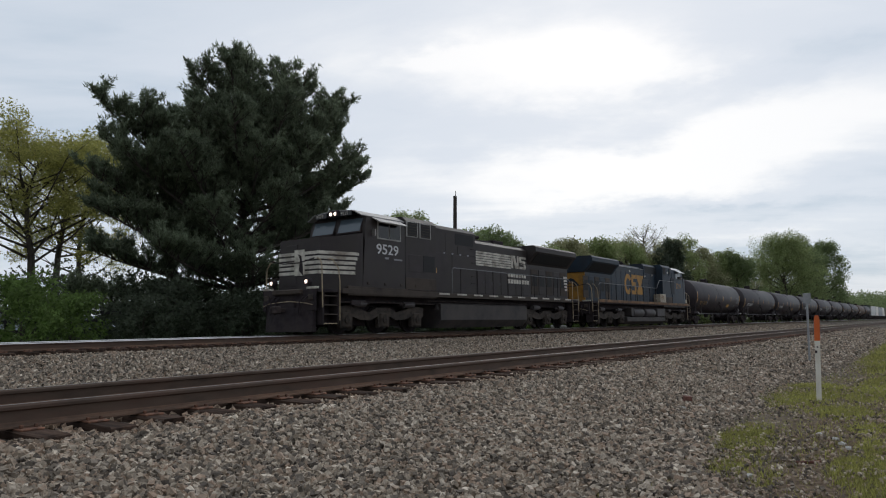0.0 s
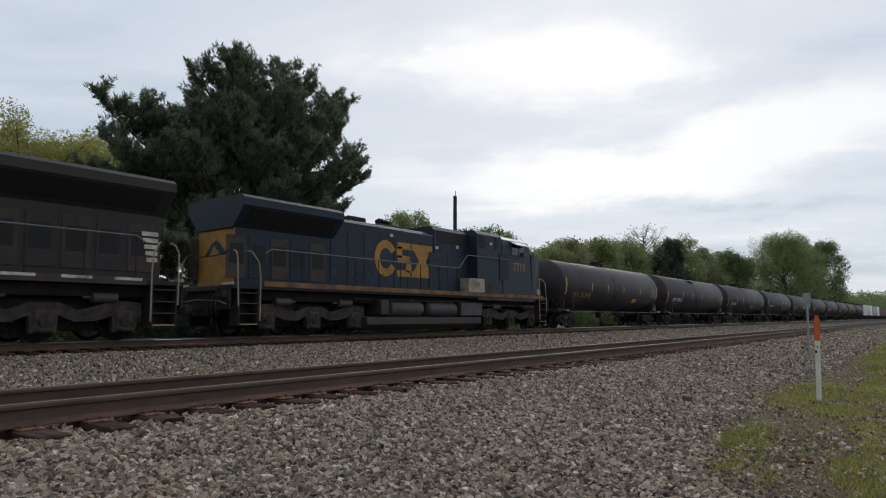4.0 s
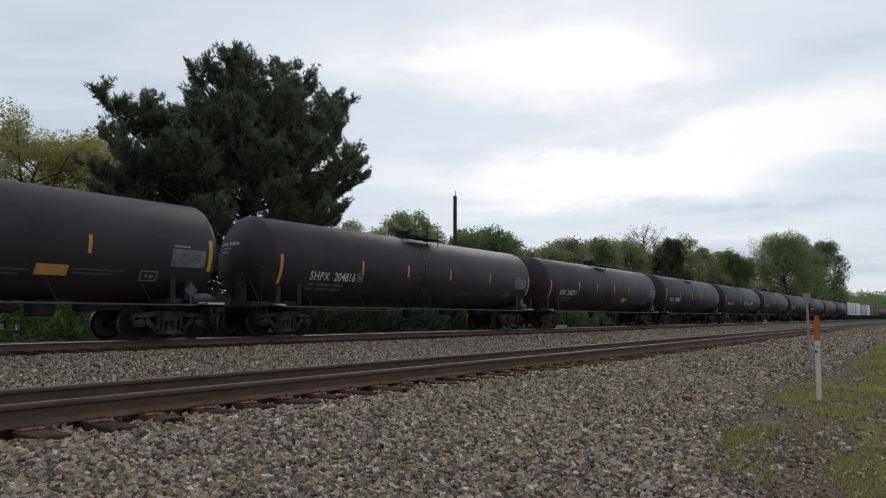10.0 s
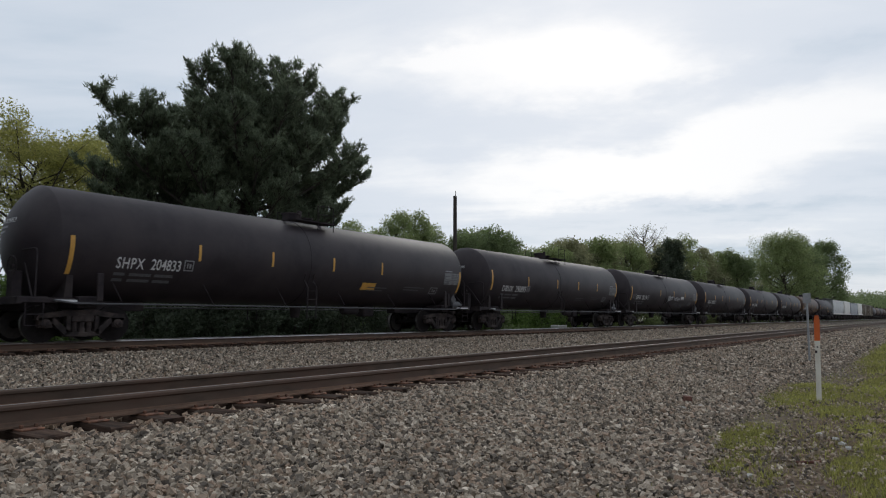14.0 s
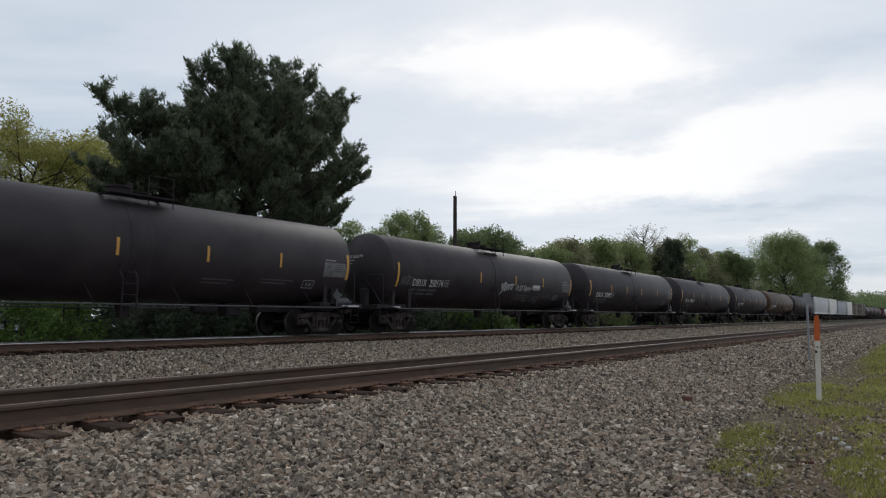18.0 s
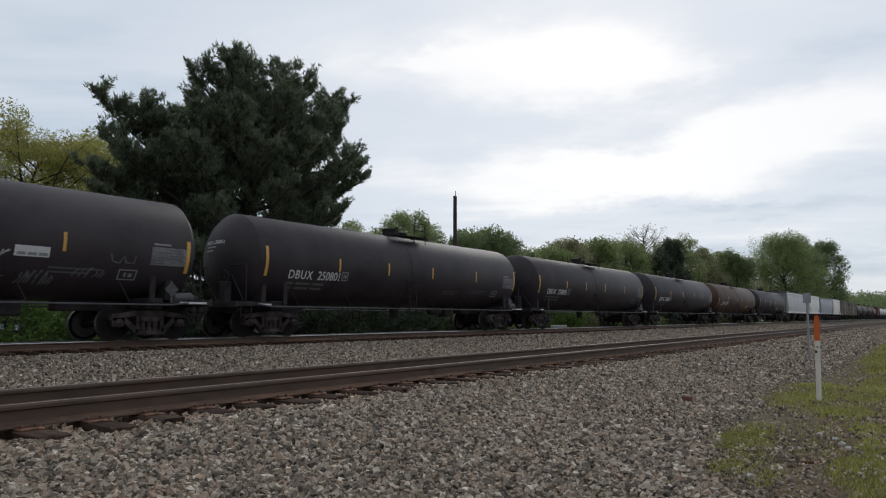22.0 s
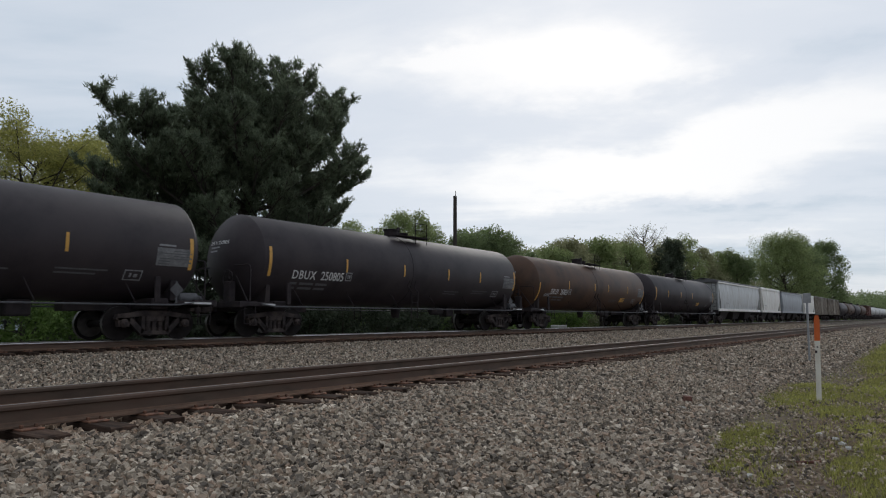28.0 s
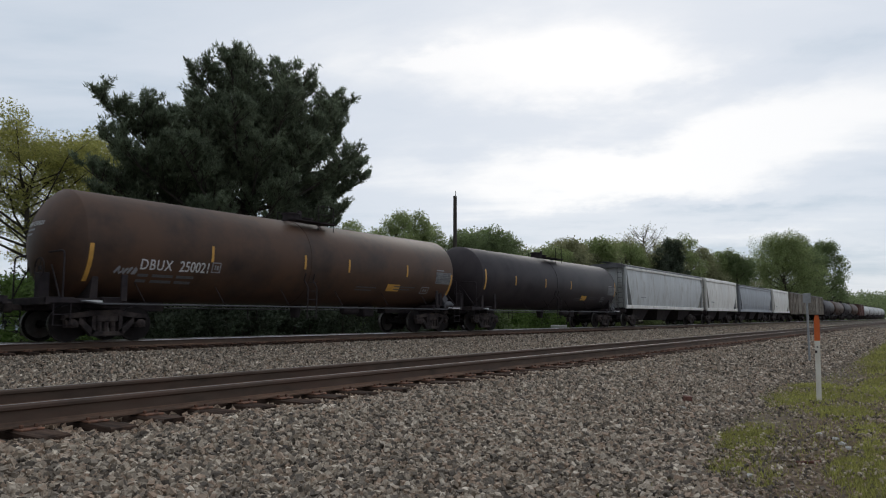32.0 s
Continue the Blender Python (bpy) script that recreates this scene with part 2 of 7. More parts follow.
# ---- mesh tools ----
class Shape:
    """Collects faces of one mesh."""

    def __init__(self):
        self.v, self.f, self.mi, self.cur = [], [], [], 0

    def add(self, verts, faces):
        o = len(self.v)
        self.v.extend([tuple(p) for p in verts])
        self.f.extend([tuple(i + o for i in face) for face in faces])
        self.mi.extend([self.cur] * len(faces))
        return self

    def box(self, x0, x1, y0, y1, z0, z1, c=0.0):
        """A box, its edges chamfered by c."""
        if c <= 0:
            v = [(x, y, z) for x in (x0, x1) for y in (y0, y1) for z in (z0, z1)]
            return self.add(v, [(0, 1, 3, 2), (4, 6, 7, 5), (0, 4, 5, 1), (2, 3, 7, 6), (0, 2, 6, 4), (1, 5, 7, 3)])
        bm = bmesh.new()
        bmesh.ops.create_cube(bm, size=1)
        bmesh.ops.scale(bm, vec=(x1 - x0, y1 - y0, z1 - z0), verts=bm.verts)
        bmesh.ops.translate(bm, vec=((x0 + x1) / 2, (y0 + y1) / 2, (z0 + z1) / 2), verts=bm.verts)
        c = min(c, 0.45 * min(x1 - x0, y1 - y0, z1 - z0))
        bmesh.ops.bevel(bm, geom=list(bm.edges), offset=c, segments=1, affect="EDGES")
        return self.take(bm)

    def take(self, bm):
        bm.verts.index_update()
        self.add([v.co[:] for v in bm.verts], [[v.index for v in f.verts] for f in bm.faces])
        bm.free()
        return self

    def tube(self, a, b, r, n=8, r2=None, caps=True):
        """A round bar from a to b."""
        a, b = Vector(a), Vector(b)
        r2 = r if r2 is None else r2
        w = (b - a).normalized()
        u = w.orthogonal().normalized()
        k = w.cross(u)
        v = []
        for p, rr in ((a, r), (b, r2)):
            for i in range(n):
                g = 2 * math.pi * i / n
                v.append(p + (u * math.cos(g) + k * math.sin(g)) * rr)
        fs = [(i, (i + 1) % n, n + (i + 1) % n, n + i) for i in range(n)]
        if caps:
            fs += [tuple(range(n - 1, -1, -1)), tuple(range(n, 2 * n))]
        return self.add(v, fs)

    def path(self, pts, r, n=6):
        """A bent bar through points."""
        pts = [Vector(p) for p in pts]
        rings = []
        u = None
        for i, p in enumerate(pts):
            w = (pts[min(i + 1, len(pts) - 1)] - pts[max(i - 1, 0)]).normalized()
            u = w.orthogonal().normalized() if u is None else (u - w * u.dot(w)).normalized()
            k = w.cross(u)
            rings.append([p + (u * math.cos(2 * math.pi * j / n) + k * math.sin(2 * math.pi * j / n)) * r for j in range(n)])
        v = [q for ring in rings for q in ring]
        fs = [(i * n + j, i * n + (j + 1) % n, (i + 1) * n + (j + 1) % n, (i + 1) * n + j) for i in range(len(pts) - 1) for j in range(n)]
        fs += [tuple(range(n - 1, -1, -1)), tuple(range((len(pts) - 1) * n, len(pts) * n))]
        return self.add(v, fs)

    def lathe(self, profile, axis, centre, n=32):
        """Turns (along, radius) pairs about an axis 'x' or 'y' through the centre."""
        v, fs = [], []
        for s, r in profile:
            for j in range(n):
                g = 2 * math.pi * j / n
                c, d = r * math.cos(g), r * math.sin(g)
                q = (s, c, d) if axis == "x" else ((c, s, d) if axis == "y" else (c, d, s))
                v.append((q[0] + centre[0], q[1] + centre[1], q[2] + centre[2]))
        for i in range(len(profile) - 1):
            for j in range(n):
                fs.append((i * n + j, i * n + (j + 1) % n, (i + 1) * n + (j + 1) % n, (i + 1) * n + j))
        if profile[0][1] > 1e-6:
            fs.append(tuple(range(n)))
        if profile[-1][1] > 1e-6:
            fs.append(tuple(range(len(profile) * n - 1, (len(profile) - 1) * n - 1, -1)))
        return self.add(v, fs)

    def prism(self, outline, y0, y1, plane="xz"):
        """An outline drawn out between y0 and y1 ('xz'), x0 and x1 ('yz') or z0 and z1 ('xy')."""
        n = len(outline)
        v = []
        for s in (y0, y1):
            for a, b in outline:
                v.append((a, s, b) if plane == "xz" else ((s, a, b) if plane == "yz" else (a, b, s)))
        fs = [(i, (i + 1) % n, n + (i + 1) % n, n + i) for i in range(n)]
        fs += [tuple(range(n - 1, -1, -1)), tuple(range(n, 2 * n))]
        return self.add(v, fs)


def mesh_of(name, shape, mats, angle=35.0):
    me = bpy.data.meshes.new(name)
    me.from_pydata(shape.v, [], shape.f)
    for m in (mats if isinstance(mats, (list, tuple)) else [mats]):
        me.materials.append(m)
    if len(me.materials) > 1:
        me.polygons.foreach_set("material_index", shape.mi)
    bm = bmesh.new()
    bm.from_mesh(me)
    bmesh.ops.recalc_face_normals(bm, faces=bm.faces)
    bm.to_mesh(me)
    bm.free()
    if angle:
        me.shade_smooth()
        me.set_sharp_from_angle(angle=radians(angle))
    me.update()
    return me


def part(name, shape, mat, parent, label="", m=None, angle=35.0):
    """One mesh object under a thing or part."""
    me = shape if isinstance(shape, bpy.types.Mesh) else mesh_of(name, shape, mat, angle)
    ob = new(name, me)
    ob.parent = parent
    if m is not None:
        ob.matrix_basis = m
    if label:
        ob["label"] = label
    return ob


def thing(name, label, category, m=None, group="", kind=""):
    ob = new(name)
    ob.empty_display_size = 0.2
    if m is not None:
        ob.matrix_basis = m
    return tagged(ob, label, category, group, kind)


def single(name, shape, mat, label, category, m=None, group="", kind="", angle=35.0):
    ob = new(name, shape if isinstance(shape, bpy.types.Mesh) else mesh_of(name, shape, mat, angle))
    if m is not None:
        ob.matrix_basis = m
    return tagged(ob, label, category, group, kind)


def big_mesh(name, verts, faces, mat, smooth=False):
    """A large triangle mesh straight from arrays."""
    me = bpy.data.meshes.new(name)
    verts = np.asarray(verts, dtype=np.float32)
    faces = np.asarray(faces, dtype=np.int32)
    k = faces.shape[1]
    me.vertices.add(len(verts))
    me.vertices.foreach_set("co", verts.ravel())
    me.loops.add(faces.size)
    me.loops.foreach_set("vertex_index", faces.ravel())
    me.polygons.add(len(faces))
    me.polygons.foreach_set("loop_start", np.arange(0, faces.size, k, dtype=np.int32))
    me.materials.append(mat)
    me.update(calc_edges=True)
    if smooth:
        me.shade_smooth()
    else:
        me.shade_flat()
    return me


def text_mesh(text, height, depth=0.004, bold=0.0, spacing=1.0):
    """Lettering in the xz plane, facing -y, its start at the origin, built by the built-in font."""
    cu = bpy.data.curves.new("lettering", "FONT")
    cu.body = text
    cu.size = height / 0.70
    cu.extrude = depth / 2
    cu.offset = bold
    cu.space_character = spacing
    cu.resolution_u = 3
    ob = bpy.data.objects.new("lettering", cu)
    scene.collection.objects.link(ob)
    bpy.context.view_layer.update()
    me = bpy.data.meshes.new_from_object(ob.evaluated_get(bpy.context.evaluated_depsgraph_get()))
    bpy.data.objects.remove(ob)
    me.transform(Matrix.Rotation(radians(90), 4, "X"))
    return me


# ---- ground ----
def ground_z(x, y):
    """Height of the ground under (x, y), arrays: track beds, slope to the camera, lower land beyond the train."""
    prof_y = np.array([-4000, -60, -8, 0.0, 2.2, 3.4, 4.45, 5.0, 5.5, 8.85, 9.6, 12.0, 15.4, 16.3, 16.7, 20.2, 20.9, 22.3, 27, 60, 400, 4000.0])
    prof_z = np.array([-1.0, -0.9, -0.62, -0.58, -0.53, -0.44, -0.325, -0.27, -0.24, -0.235, -0.26, -0.33, -0.14, -0.055, -0.035, -0.035, -0.06, -0.40, -0.45, -0.9, -5, -12.0])
    return np.interp(y, prof_y, prof_z)


def make_ground():
    xs = np.concatenate([np.linspace(-3000, -60, 16), np.linspace(-50, -6, 23), np.linspace(-5, 40, 91), np.linspace(42, 130, 45), np.linspace(140, 4000, 40)])
    ys = np.concatenate([np.linspace(-3000, -20, 10), np.linspace(-16, -2, 8), np.linspace(-1.6, 9.0, 54), np.linspace(9.25, 21, 48), np.linspace(21.5, 60, 40), np.linspace(64, 4000, 30)])
    X, Y = np.meshgrid(xs, ys, indexing="ij")
    Z = ground_z(X, Y) - 0.035
    Z += 0.02 * np.sin(X * 1.7 + 1.1 * Y) * np.sin(Y * 2.3 - 0.6 * X) * (np.abs(Y) < 17) * (np.abs(X) < 60)
    nx, ny = X.shape
    v = np.stack([X, Y, Z], -1).reshape(-1, 3)
    i, j = np.meshgrid(np.arange(nx - 1), np.arange(ny - 1), indexing="ij")
    a = (i * ny + j).ravel()
    fs = np.stack([a, a + ny, a + ny + 1, a + 1], -1)
    m = bpy.data.materials.new("ground_gravel_and_soil")
    m.use_nodes = True
    t = m.node_tree
    b = t.nodes["Principled BSDF"]
    b.inputs["Roughness"].default_value = 0.95
    b.inputs["Specular IOR Level"].default_value = 0.0
    tc = t.nodes.new("ShaderNodeTexCoord")
    vor = t.nodes.new("ShaderNodeTexVoronoi"); vor.inputs["Scale"].default_value = 17.0
    link(t, tc.outputs["Object"], vor.inputs["Vector"])
    rp = t.nodes.new("ShaderNodeValToRGB")
    rp.color_ramp.elements[0].color = (0.075, 0.064, 0.053, 1)
    rp.color_ramp.elements[1].color = (0.25, 0.222, 0.190, 1)
    sepc = t.nodes.new("ShaderNodeSeparateColor")
    link(t, vor.outputs["Color"], sepc.inputs[0])
    link(t, sepc.outputs[0], rp.inputs["Fac"])
    # soil and field away from the tracks
    sep = t.nodes.new("ShaderNodeSeparateXYZ")
    link(t, tc.outputs["Object"], sep.inputs[0])
    n = t.nodes.new("ShaderNodeTexNoise"); n.inputs["Scale"].default_value = 0.5; n.inputs["Detail"].default_value = 6
    link(t, tc.outputs["Object"], n.inputs["Vector"])
    far = t.nodes.new("ShaderNodeMapRange")
    far.inputs["From Min"].default_value = 20.9; far.inputs["From Max"].default_value = 22.0
    link(t, sep.outputs["Y"], far.inputs["Value"])
    near = t.nodes.new("ShaderNodeMapRange")
    near.inputs["From Min"].default_value = 2.4; near.inputs["From Max"].default_value = 1.2
    jit = t.nodes.new("ShaderNodeMath"); jit.operation = "MULTIPLY_ADD"
    jit.inputs[1].default_value = 2.4; jit.inputs[2].default_value = -1.2
    link(t, n.outputs["Fac"], jit.inputs[0])
    yj = t.nodes.new("ShaderNodeMath"); yj.operation = "ADD"
    link(t, sep.outputs["Y"], yj.inputs[0]); link(t, jit.outputs[0], yj.inputs[1])
    link(t, yj.outputs[0], near.inputs["Value"])
    mxn = t.nodes.new("ShaderNodeMixRGB")
    link(t, near.outputs[0], mxn.inputs["Fac"]); link(t, rp.outputs[0], mxn.inputs[1])
    soil = t.nodes.new("ShaderNodeValToRGB")
    soil.color_ramp.elements[0].color = (0.07, 0.052, 0.038, 1)
    soil.color_ramp.elements[0].position, soil.color_ramp.elements[1].position = 0.3, 0.7
    soil.color_ramp.elements[1].color = (0.23, 0.175, 0.13, 1)
    n3 = t.nodes.new("ShaderNodeTexNoise"); n3.inputs["Scale"].default_value = 22; n3.inputs["Detail"].default_value = 6
    link(t, tc.outputs["Object"], n3.inputs["Vector"]); link(t, n3.outputs["Fac"], soil.inputs["Fac"])
    link(t, soil.outputs[0], mxn.inputs[2])
    field = t.nodes.new("ShaderNodeValToRGB")
    field.color_ramp.elements[0].color = (0.03, 0.05, 0.018, 1)
    field.color_ramp.elements[1].color = (0.07, 0.10, 0.035, 1)
    link(t, n.outputs["Fac"], field.inputs["Fac"])
    mxf = t.nodes.new("ShaderNodeMixRGB")
    link(t, far.outputs[0], mxf.inputs["Fac"]); link(t, mxn.outputs[0], mxf.inputs[1]); link(t, field.outputs[0], mxf.inputs[2])
    link(t, mxf.outputs[0], b.inputs["Base Color"])
    bp = t.nodes.new("ShaderNodeBump"); bp.inputs["Strength"].default_value = 0.35; bp.inputs["Distance"].default_value = 0.03
    link(t, vor.outputs["Distance"], bp.inputs["Height"]); link(t, bp.outputs[0], b.inputs["Normal"])
    ob = new("ground", big_mesh("ground", v, fs, m, smooth=True))
    tagged(ob, "grey crushed stone track bed with soil and field beyond", "ground", kind="structure")


make_ground()


# ---- tracks ----
RAIL_OUTLINE = [(-0.076, -0.186), (0.076, -0.186), (0.076, -0.174), (0.020, -0.158), (0.009, -0.140), (0.009, -0.055), (0.036, -0.042),
                (0.037, -0.018), (0.024, 0.0), (-0.024, 0.0), (-0.037, -0.018), (-0.036, -0.042), (-0.009, -0.055), (-0.009, -0.140), (-0.020, -0.158), (-0.076, -0.174)]


def make_rail(y, z, x0, x1, parent, top):
    s = Shape()
    xs = list(np.arange(x0, x1 + 0.1, 11.9))
    n = len(RAIL_OUTLINE)
    for x in xs:
        s.v.extend([(x, y + a, z + b) for a, b in RAIL_OUTLINE])
    for i in range(len(xs) - 1):
        for j in range(n):
            s.f.append((i * n + j, i * n + (j + 1) % n, (i + 1) * n + (j + 1) % n, (i + 1) * n + j))
            s.mi.append(1 if j == 8 or (j == 9 and top == "rail_top") else (2 if j in (0, 1, 2, 3, 13, 14, 15) else 0))
    s.cur = 0
    s.add([s.v[j] for j in range(n)], [tuple(range(n))])
    return part("rail", s, [MAT["rail_side"], MAT[top], MAT["rail_foot"]], parent, angle=25)


def make_track(name, y, z, x0, x1, label, top):
    tr = thing(name, label, "railway track", kind="structure")
    for k in (0, 1):
        make_rail(y + 1.505 * k, z, x0, x1, tr, top)
    return tr


near_track = make_track("near_track", NEAR_Y, 0.0, -30, 420, "empty railway track with rusty rails on dark wooden ties", "rail_dull")
far_track = make_track("far_track", FAR_Y, FAR_Z, -130, 560, "railway track with polished rails that carries the train", "rail_top")


def tie_places(x0, x1, seed):
    rng = random.Random(seed)
    out, x = [], x0
    while x < x1:
        out.append(x)
        x += 0.53 + rng.uniform(-.03, .03)
    return out


NEAR_TIES = tie_places(-4.0, 60.0, 5)
FAR_TIES = tie_places(4.0, 70.0, 6)


def make_ties():
    rng = random.Random(5)
    meshes = []
    for k in range(5):
        s = Shape()
        s.box(-0.115, 0.115, -1.30, 1.30, -0.18, 0.0, 0.012)
        for i, (x, y, z) in enumerate(s.v):
            s.v[i] = (x + rng.uniform(-.006, .006), y + rng.uniform(-.02, .02), z + rng.uniform(-.006, .006))
        meshes.append(mesh_of("tie", s, MAT["tie"]))
    p = Shape()
    p.box(-0.09, 0.09, -0.19, 0.19, 0.0, 0.018, 0.006)
    for sx in (-0.055, 0.055):
        for sy in (-0.105, 0.105):
            p.box(sx - 0.012, sx + 0.012, sy - 0.016, sy + 0.016, 0.018, 0.045, 0.004)
    plate = mesh_of("tie_plate", p, MAT["plate"])
    for tr, y, z, places, plates in ((near_track, NEAR_Y, 0.0, NEAR_TIES, True), (far_track, FAR_Y, FAR_Z, FAR_TIES, False)):
        for x in places:
            o = part("tie", rng.choice(meshes), None, tr, m=pose(x, y + 0.7525 + rng.uniform(-.05, .05), z - 0.204, 0, 0, rng.uniform(-1.2, 1.2)))
            if x < 40:
                for k in ((0, 1) if plates else (0,)):
                    part("tie_plate", plate, None, tr, m=pose(x, y + 1.505 * k, z - 0.204))


# ---- rolling stock ----
TR = []          # (thing, train coordinate)
WHEELS = []      # (wheelset, radius)


def wheelset_mesh(r, name="wheelset"):
    s = Shape()
    for side in (-1, 1):
        y = side * 0.7525
        prof = [(-0.07, 0.10), (-0.07, r - 0.09), (-0.06, r - 0.055), (-0.066, r), (0.045, r - 0.006), (0.068, r - 0.002), (0.075, r - 0.004), (0.075, r - 0.06), (0.03, r - 0.10), (0.04, 0.11)]
        s.lathe([(side * -1 * a, q) for a, q in prof], "y", (0, y, 0), 28)
    s.tube((0, -1.02, 0), (0, 1.02, 0), 0.085, 12)
    s.cur = 1
    for side in (-1, 1):
        s.lathe([(side * 0.7525 + side * 0.060, r - 0.004), (side * 0.7525 + side * 0.058, r + 0.001), (side * 0.7525 - side * 0.038, r - 0.001), (side * 0.7525 - side * 0.04, r - 0.01)], "y", (0, 0, 0), 28)
    return s


MAT["wheel_black"] = material("near_black_wheel", (0.016, 0.013, 0.013), rough=0.8, spec=0.15, var=0.3, scale=6)
MAT["tread"] = material("worn_wheel_tread", (0.16, 0.15, 0.145), rough=0.45, metal=0.7, var=0.2, scale=8)
WHEEL36 = mesh_of("wheelset", wheelset_mesh(0.457), [MAT["wheel_black"], MAT["tread"]])
WHEEL40 = mesh_of("wheelset", wheelset_mesh(0.52), [MAT["wheel_black"], MAT["tread"]])


def freight_sideframe():
    s = Shape()
    # cast frame: bowed top and bottom members round two windows, spring nest between
    for side in (-1, 1):
        y0, y1 = side * 0.93, side * 1.09
        a, b = min(y0, y1), max(y0, y1)
        s.prism([(-1.12, 0.56), (-1.06, 0.70), (-0.70, 0.74), (-0.35, 0.80), (0.35, 0.80), (0.70, 0.74), (1.06, 0.70), (1.12, 0.56), (0.98, 0.53), (0.66, 0.61), (0.33, 0.66), (-0.33, 0.66), (-0.66, 0.61), (-0.98, 0.53)], a, b)
        for m in (-1, 1):
            q = [(m * 0.70, 0.62), (m * 0.84, 0.58), (m * 0.42, 0.16), (m * 0.28, 0.24)]
            s.prism(q if m > 0 else q[::-1], a, b)
            q = [(m * 0.30, 0.24), (m * 0.40, 0.24), (m * 0.40, 0.68), (m * 0.30, 0.68)]
            s.prism(q if m > 0 else q[::-1], a, b)
            s.prism([(m * 0.889 - 0.15, 0.36), (m * 0.889 + 0.15, 0.36), (m * 0.889 + 0.17, 0.60), (m * 0.889 - 0.17, 0.60)], a, b)
        s.box(-0.44, 0.44, a, b, 0.13, 0.25, 0.02)
        for k in (-0.18, 0.0, 0.18):
            s.tube((k, side * 1.0, 0.25), (k, side * 1.0, 0.52), 0.075, 8)
        s.box(-0.28, 0.28, min(side * 0.8, side * 1.10), max(side * 0.8, side * 1.10), 0.50, 0.66, 0.02)
    s.box(-0.22, 0.22, -0.95, 0.95, 0.45, 0.70, 0.03)
    return mesh_of("side_frame", s, MAT["truck"])


def brake_rigging():
    """Brake beams, levers and rods slung between the two wheelsets."""
    s = Shape()
    for m in (-1, 1):
        s.box(m * 0.42 - 0.05, m * 0.42 + 0.05, -0.78, 0.78, 0.34, 0.50, 0.02)
        s.box(m * 0.36 - 0.04, m * 0.36 + 0.04, -0.10, 0.02, 0.26, 0.78, 0.01)
        for y in (-0.66, 0.66):
            s.box(m * 0.47 - 0.05, m * 0.47 + 0.05, y - 0.16, y + 0.16, 0.26, 0.62, 0.03)
    s.tube((-0.4, -0.04, 0.32), (0.4, -0.04, 0.32), 0.03, 6)
    s.box(-0.30, 0.30, -0.62, 0.62, 0.62, 0.84, 0.03)
    return mesh_of("brake_rigging", s, MAT["frame_black"])


MAT["truck_dust"] = material("dusty_truck_casting", (0.050, 0.043, 0.038), rough=0.9, var=0.35, scale=5, second=(0.085, 0.068, 0.055), second_scale=2.5, bump=0.3, spec=0.2)
SIDEFRAME = freight_sideframe()
RIGGING = brake_rigging()


def cap_shape():
    s = Shape()
    s.lathe([(0.0, 0.115), (-0.05, 0.115), (-0.07, 0.085), (-0.10, 0.075), (-0.115, 0.03), (-0.115, 0.0)], "y", (0, -1.09, 0), 14)
    return s


CAP = mesh_of("bearing_cap", cap_shape(), MAT["truck"])


def freight_truck(parent, x):
    t = part("truck", SIDEFRAME, None, parent, "grimy cast steel truck", m=pose(x, 0, 0))
    for k in (-0.889, 0.889):
        w = part("wheelset", WHEEL36, None, t, m=pose(k, 0, 0.457))
        for turn in (0, 180):
            part("bearing_cap", CAP, None, t, m=pose(k, 0, 0.457, 0, 0, turn))
        WHEELS.append((w, 0.457, 1))
    part("brake_rigging", RIGGING, None, t)
    return t


def coupler_shape(x, d):
    """A knuckle coupler that reaches from x by d along the train."""
    s = Shape()
    g = 1 if d > 0 else -1
    s.box(min(x, x + d * 0.75), max(x, x + d * 0.75), -0.07, 0.07, 0.80, 0.95, 0.02)
    s.box(min(x + d * 0.6, x + d), max(x + d * 0.6, x + d), -0.14, 0.10, 0.74, 1.02, 0.04)
    s.box(min(x + d * 0.85, x + d * 1.0), max(x + d * 0.85, x + d), 0.06, 0.17, 0.76, 1.0, 0.03)
    return s


def curve_onto(me, r, zc, lift=0.004):
    """Wraps flat lettering or a bar onto a tank of radius r about height zc, on the -y side."""
    for v in me.vertices:
        y = -math.sqrt(max(0.01, r * r - (v.co.z - zc) ** 2)) - lift
        v.co.y = y + (v.co.y * 1.0)
    me.update()
    return me


TANK_R, TANK_ZC = 1.49, 2.54


def tank_patch(x0, x1, z0, z1, mat, n=4, lift=0.005):
    """A thin painted or glued patch that follows the tank's side."""
    v, f = [], []
    for i in range(n + 1):
        z = z0 + (z1 - z0) * i / n
        y = -math.sqrt(TANK_R ** 2 - (z - TANK_ZC) ** 2)
        for x in (x0, x1):
            v.append((x, y - lift, z))
            v.append((x, y + 0.003, z))
    s = Shape()
    for i in range(n):
        o = i * 4
        f += [(o, o + 2, o + 6, o + 4), (o, o + 4, o + 5, o + 1), (o + 2, o + 3, o + 7, o + 6)]
    f += [(0, 1, 3, 2), (n * 4, n * 4 + 2, n * 4 + 3, n * 4 + 1)]
    s.add(v, f)
    return s


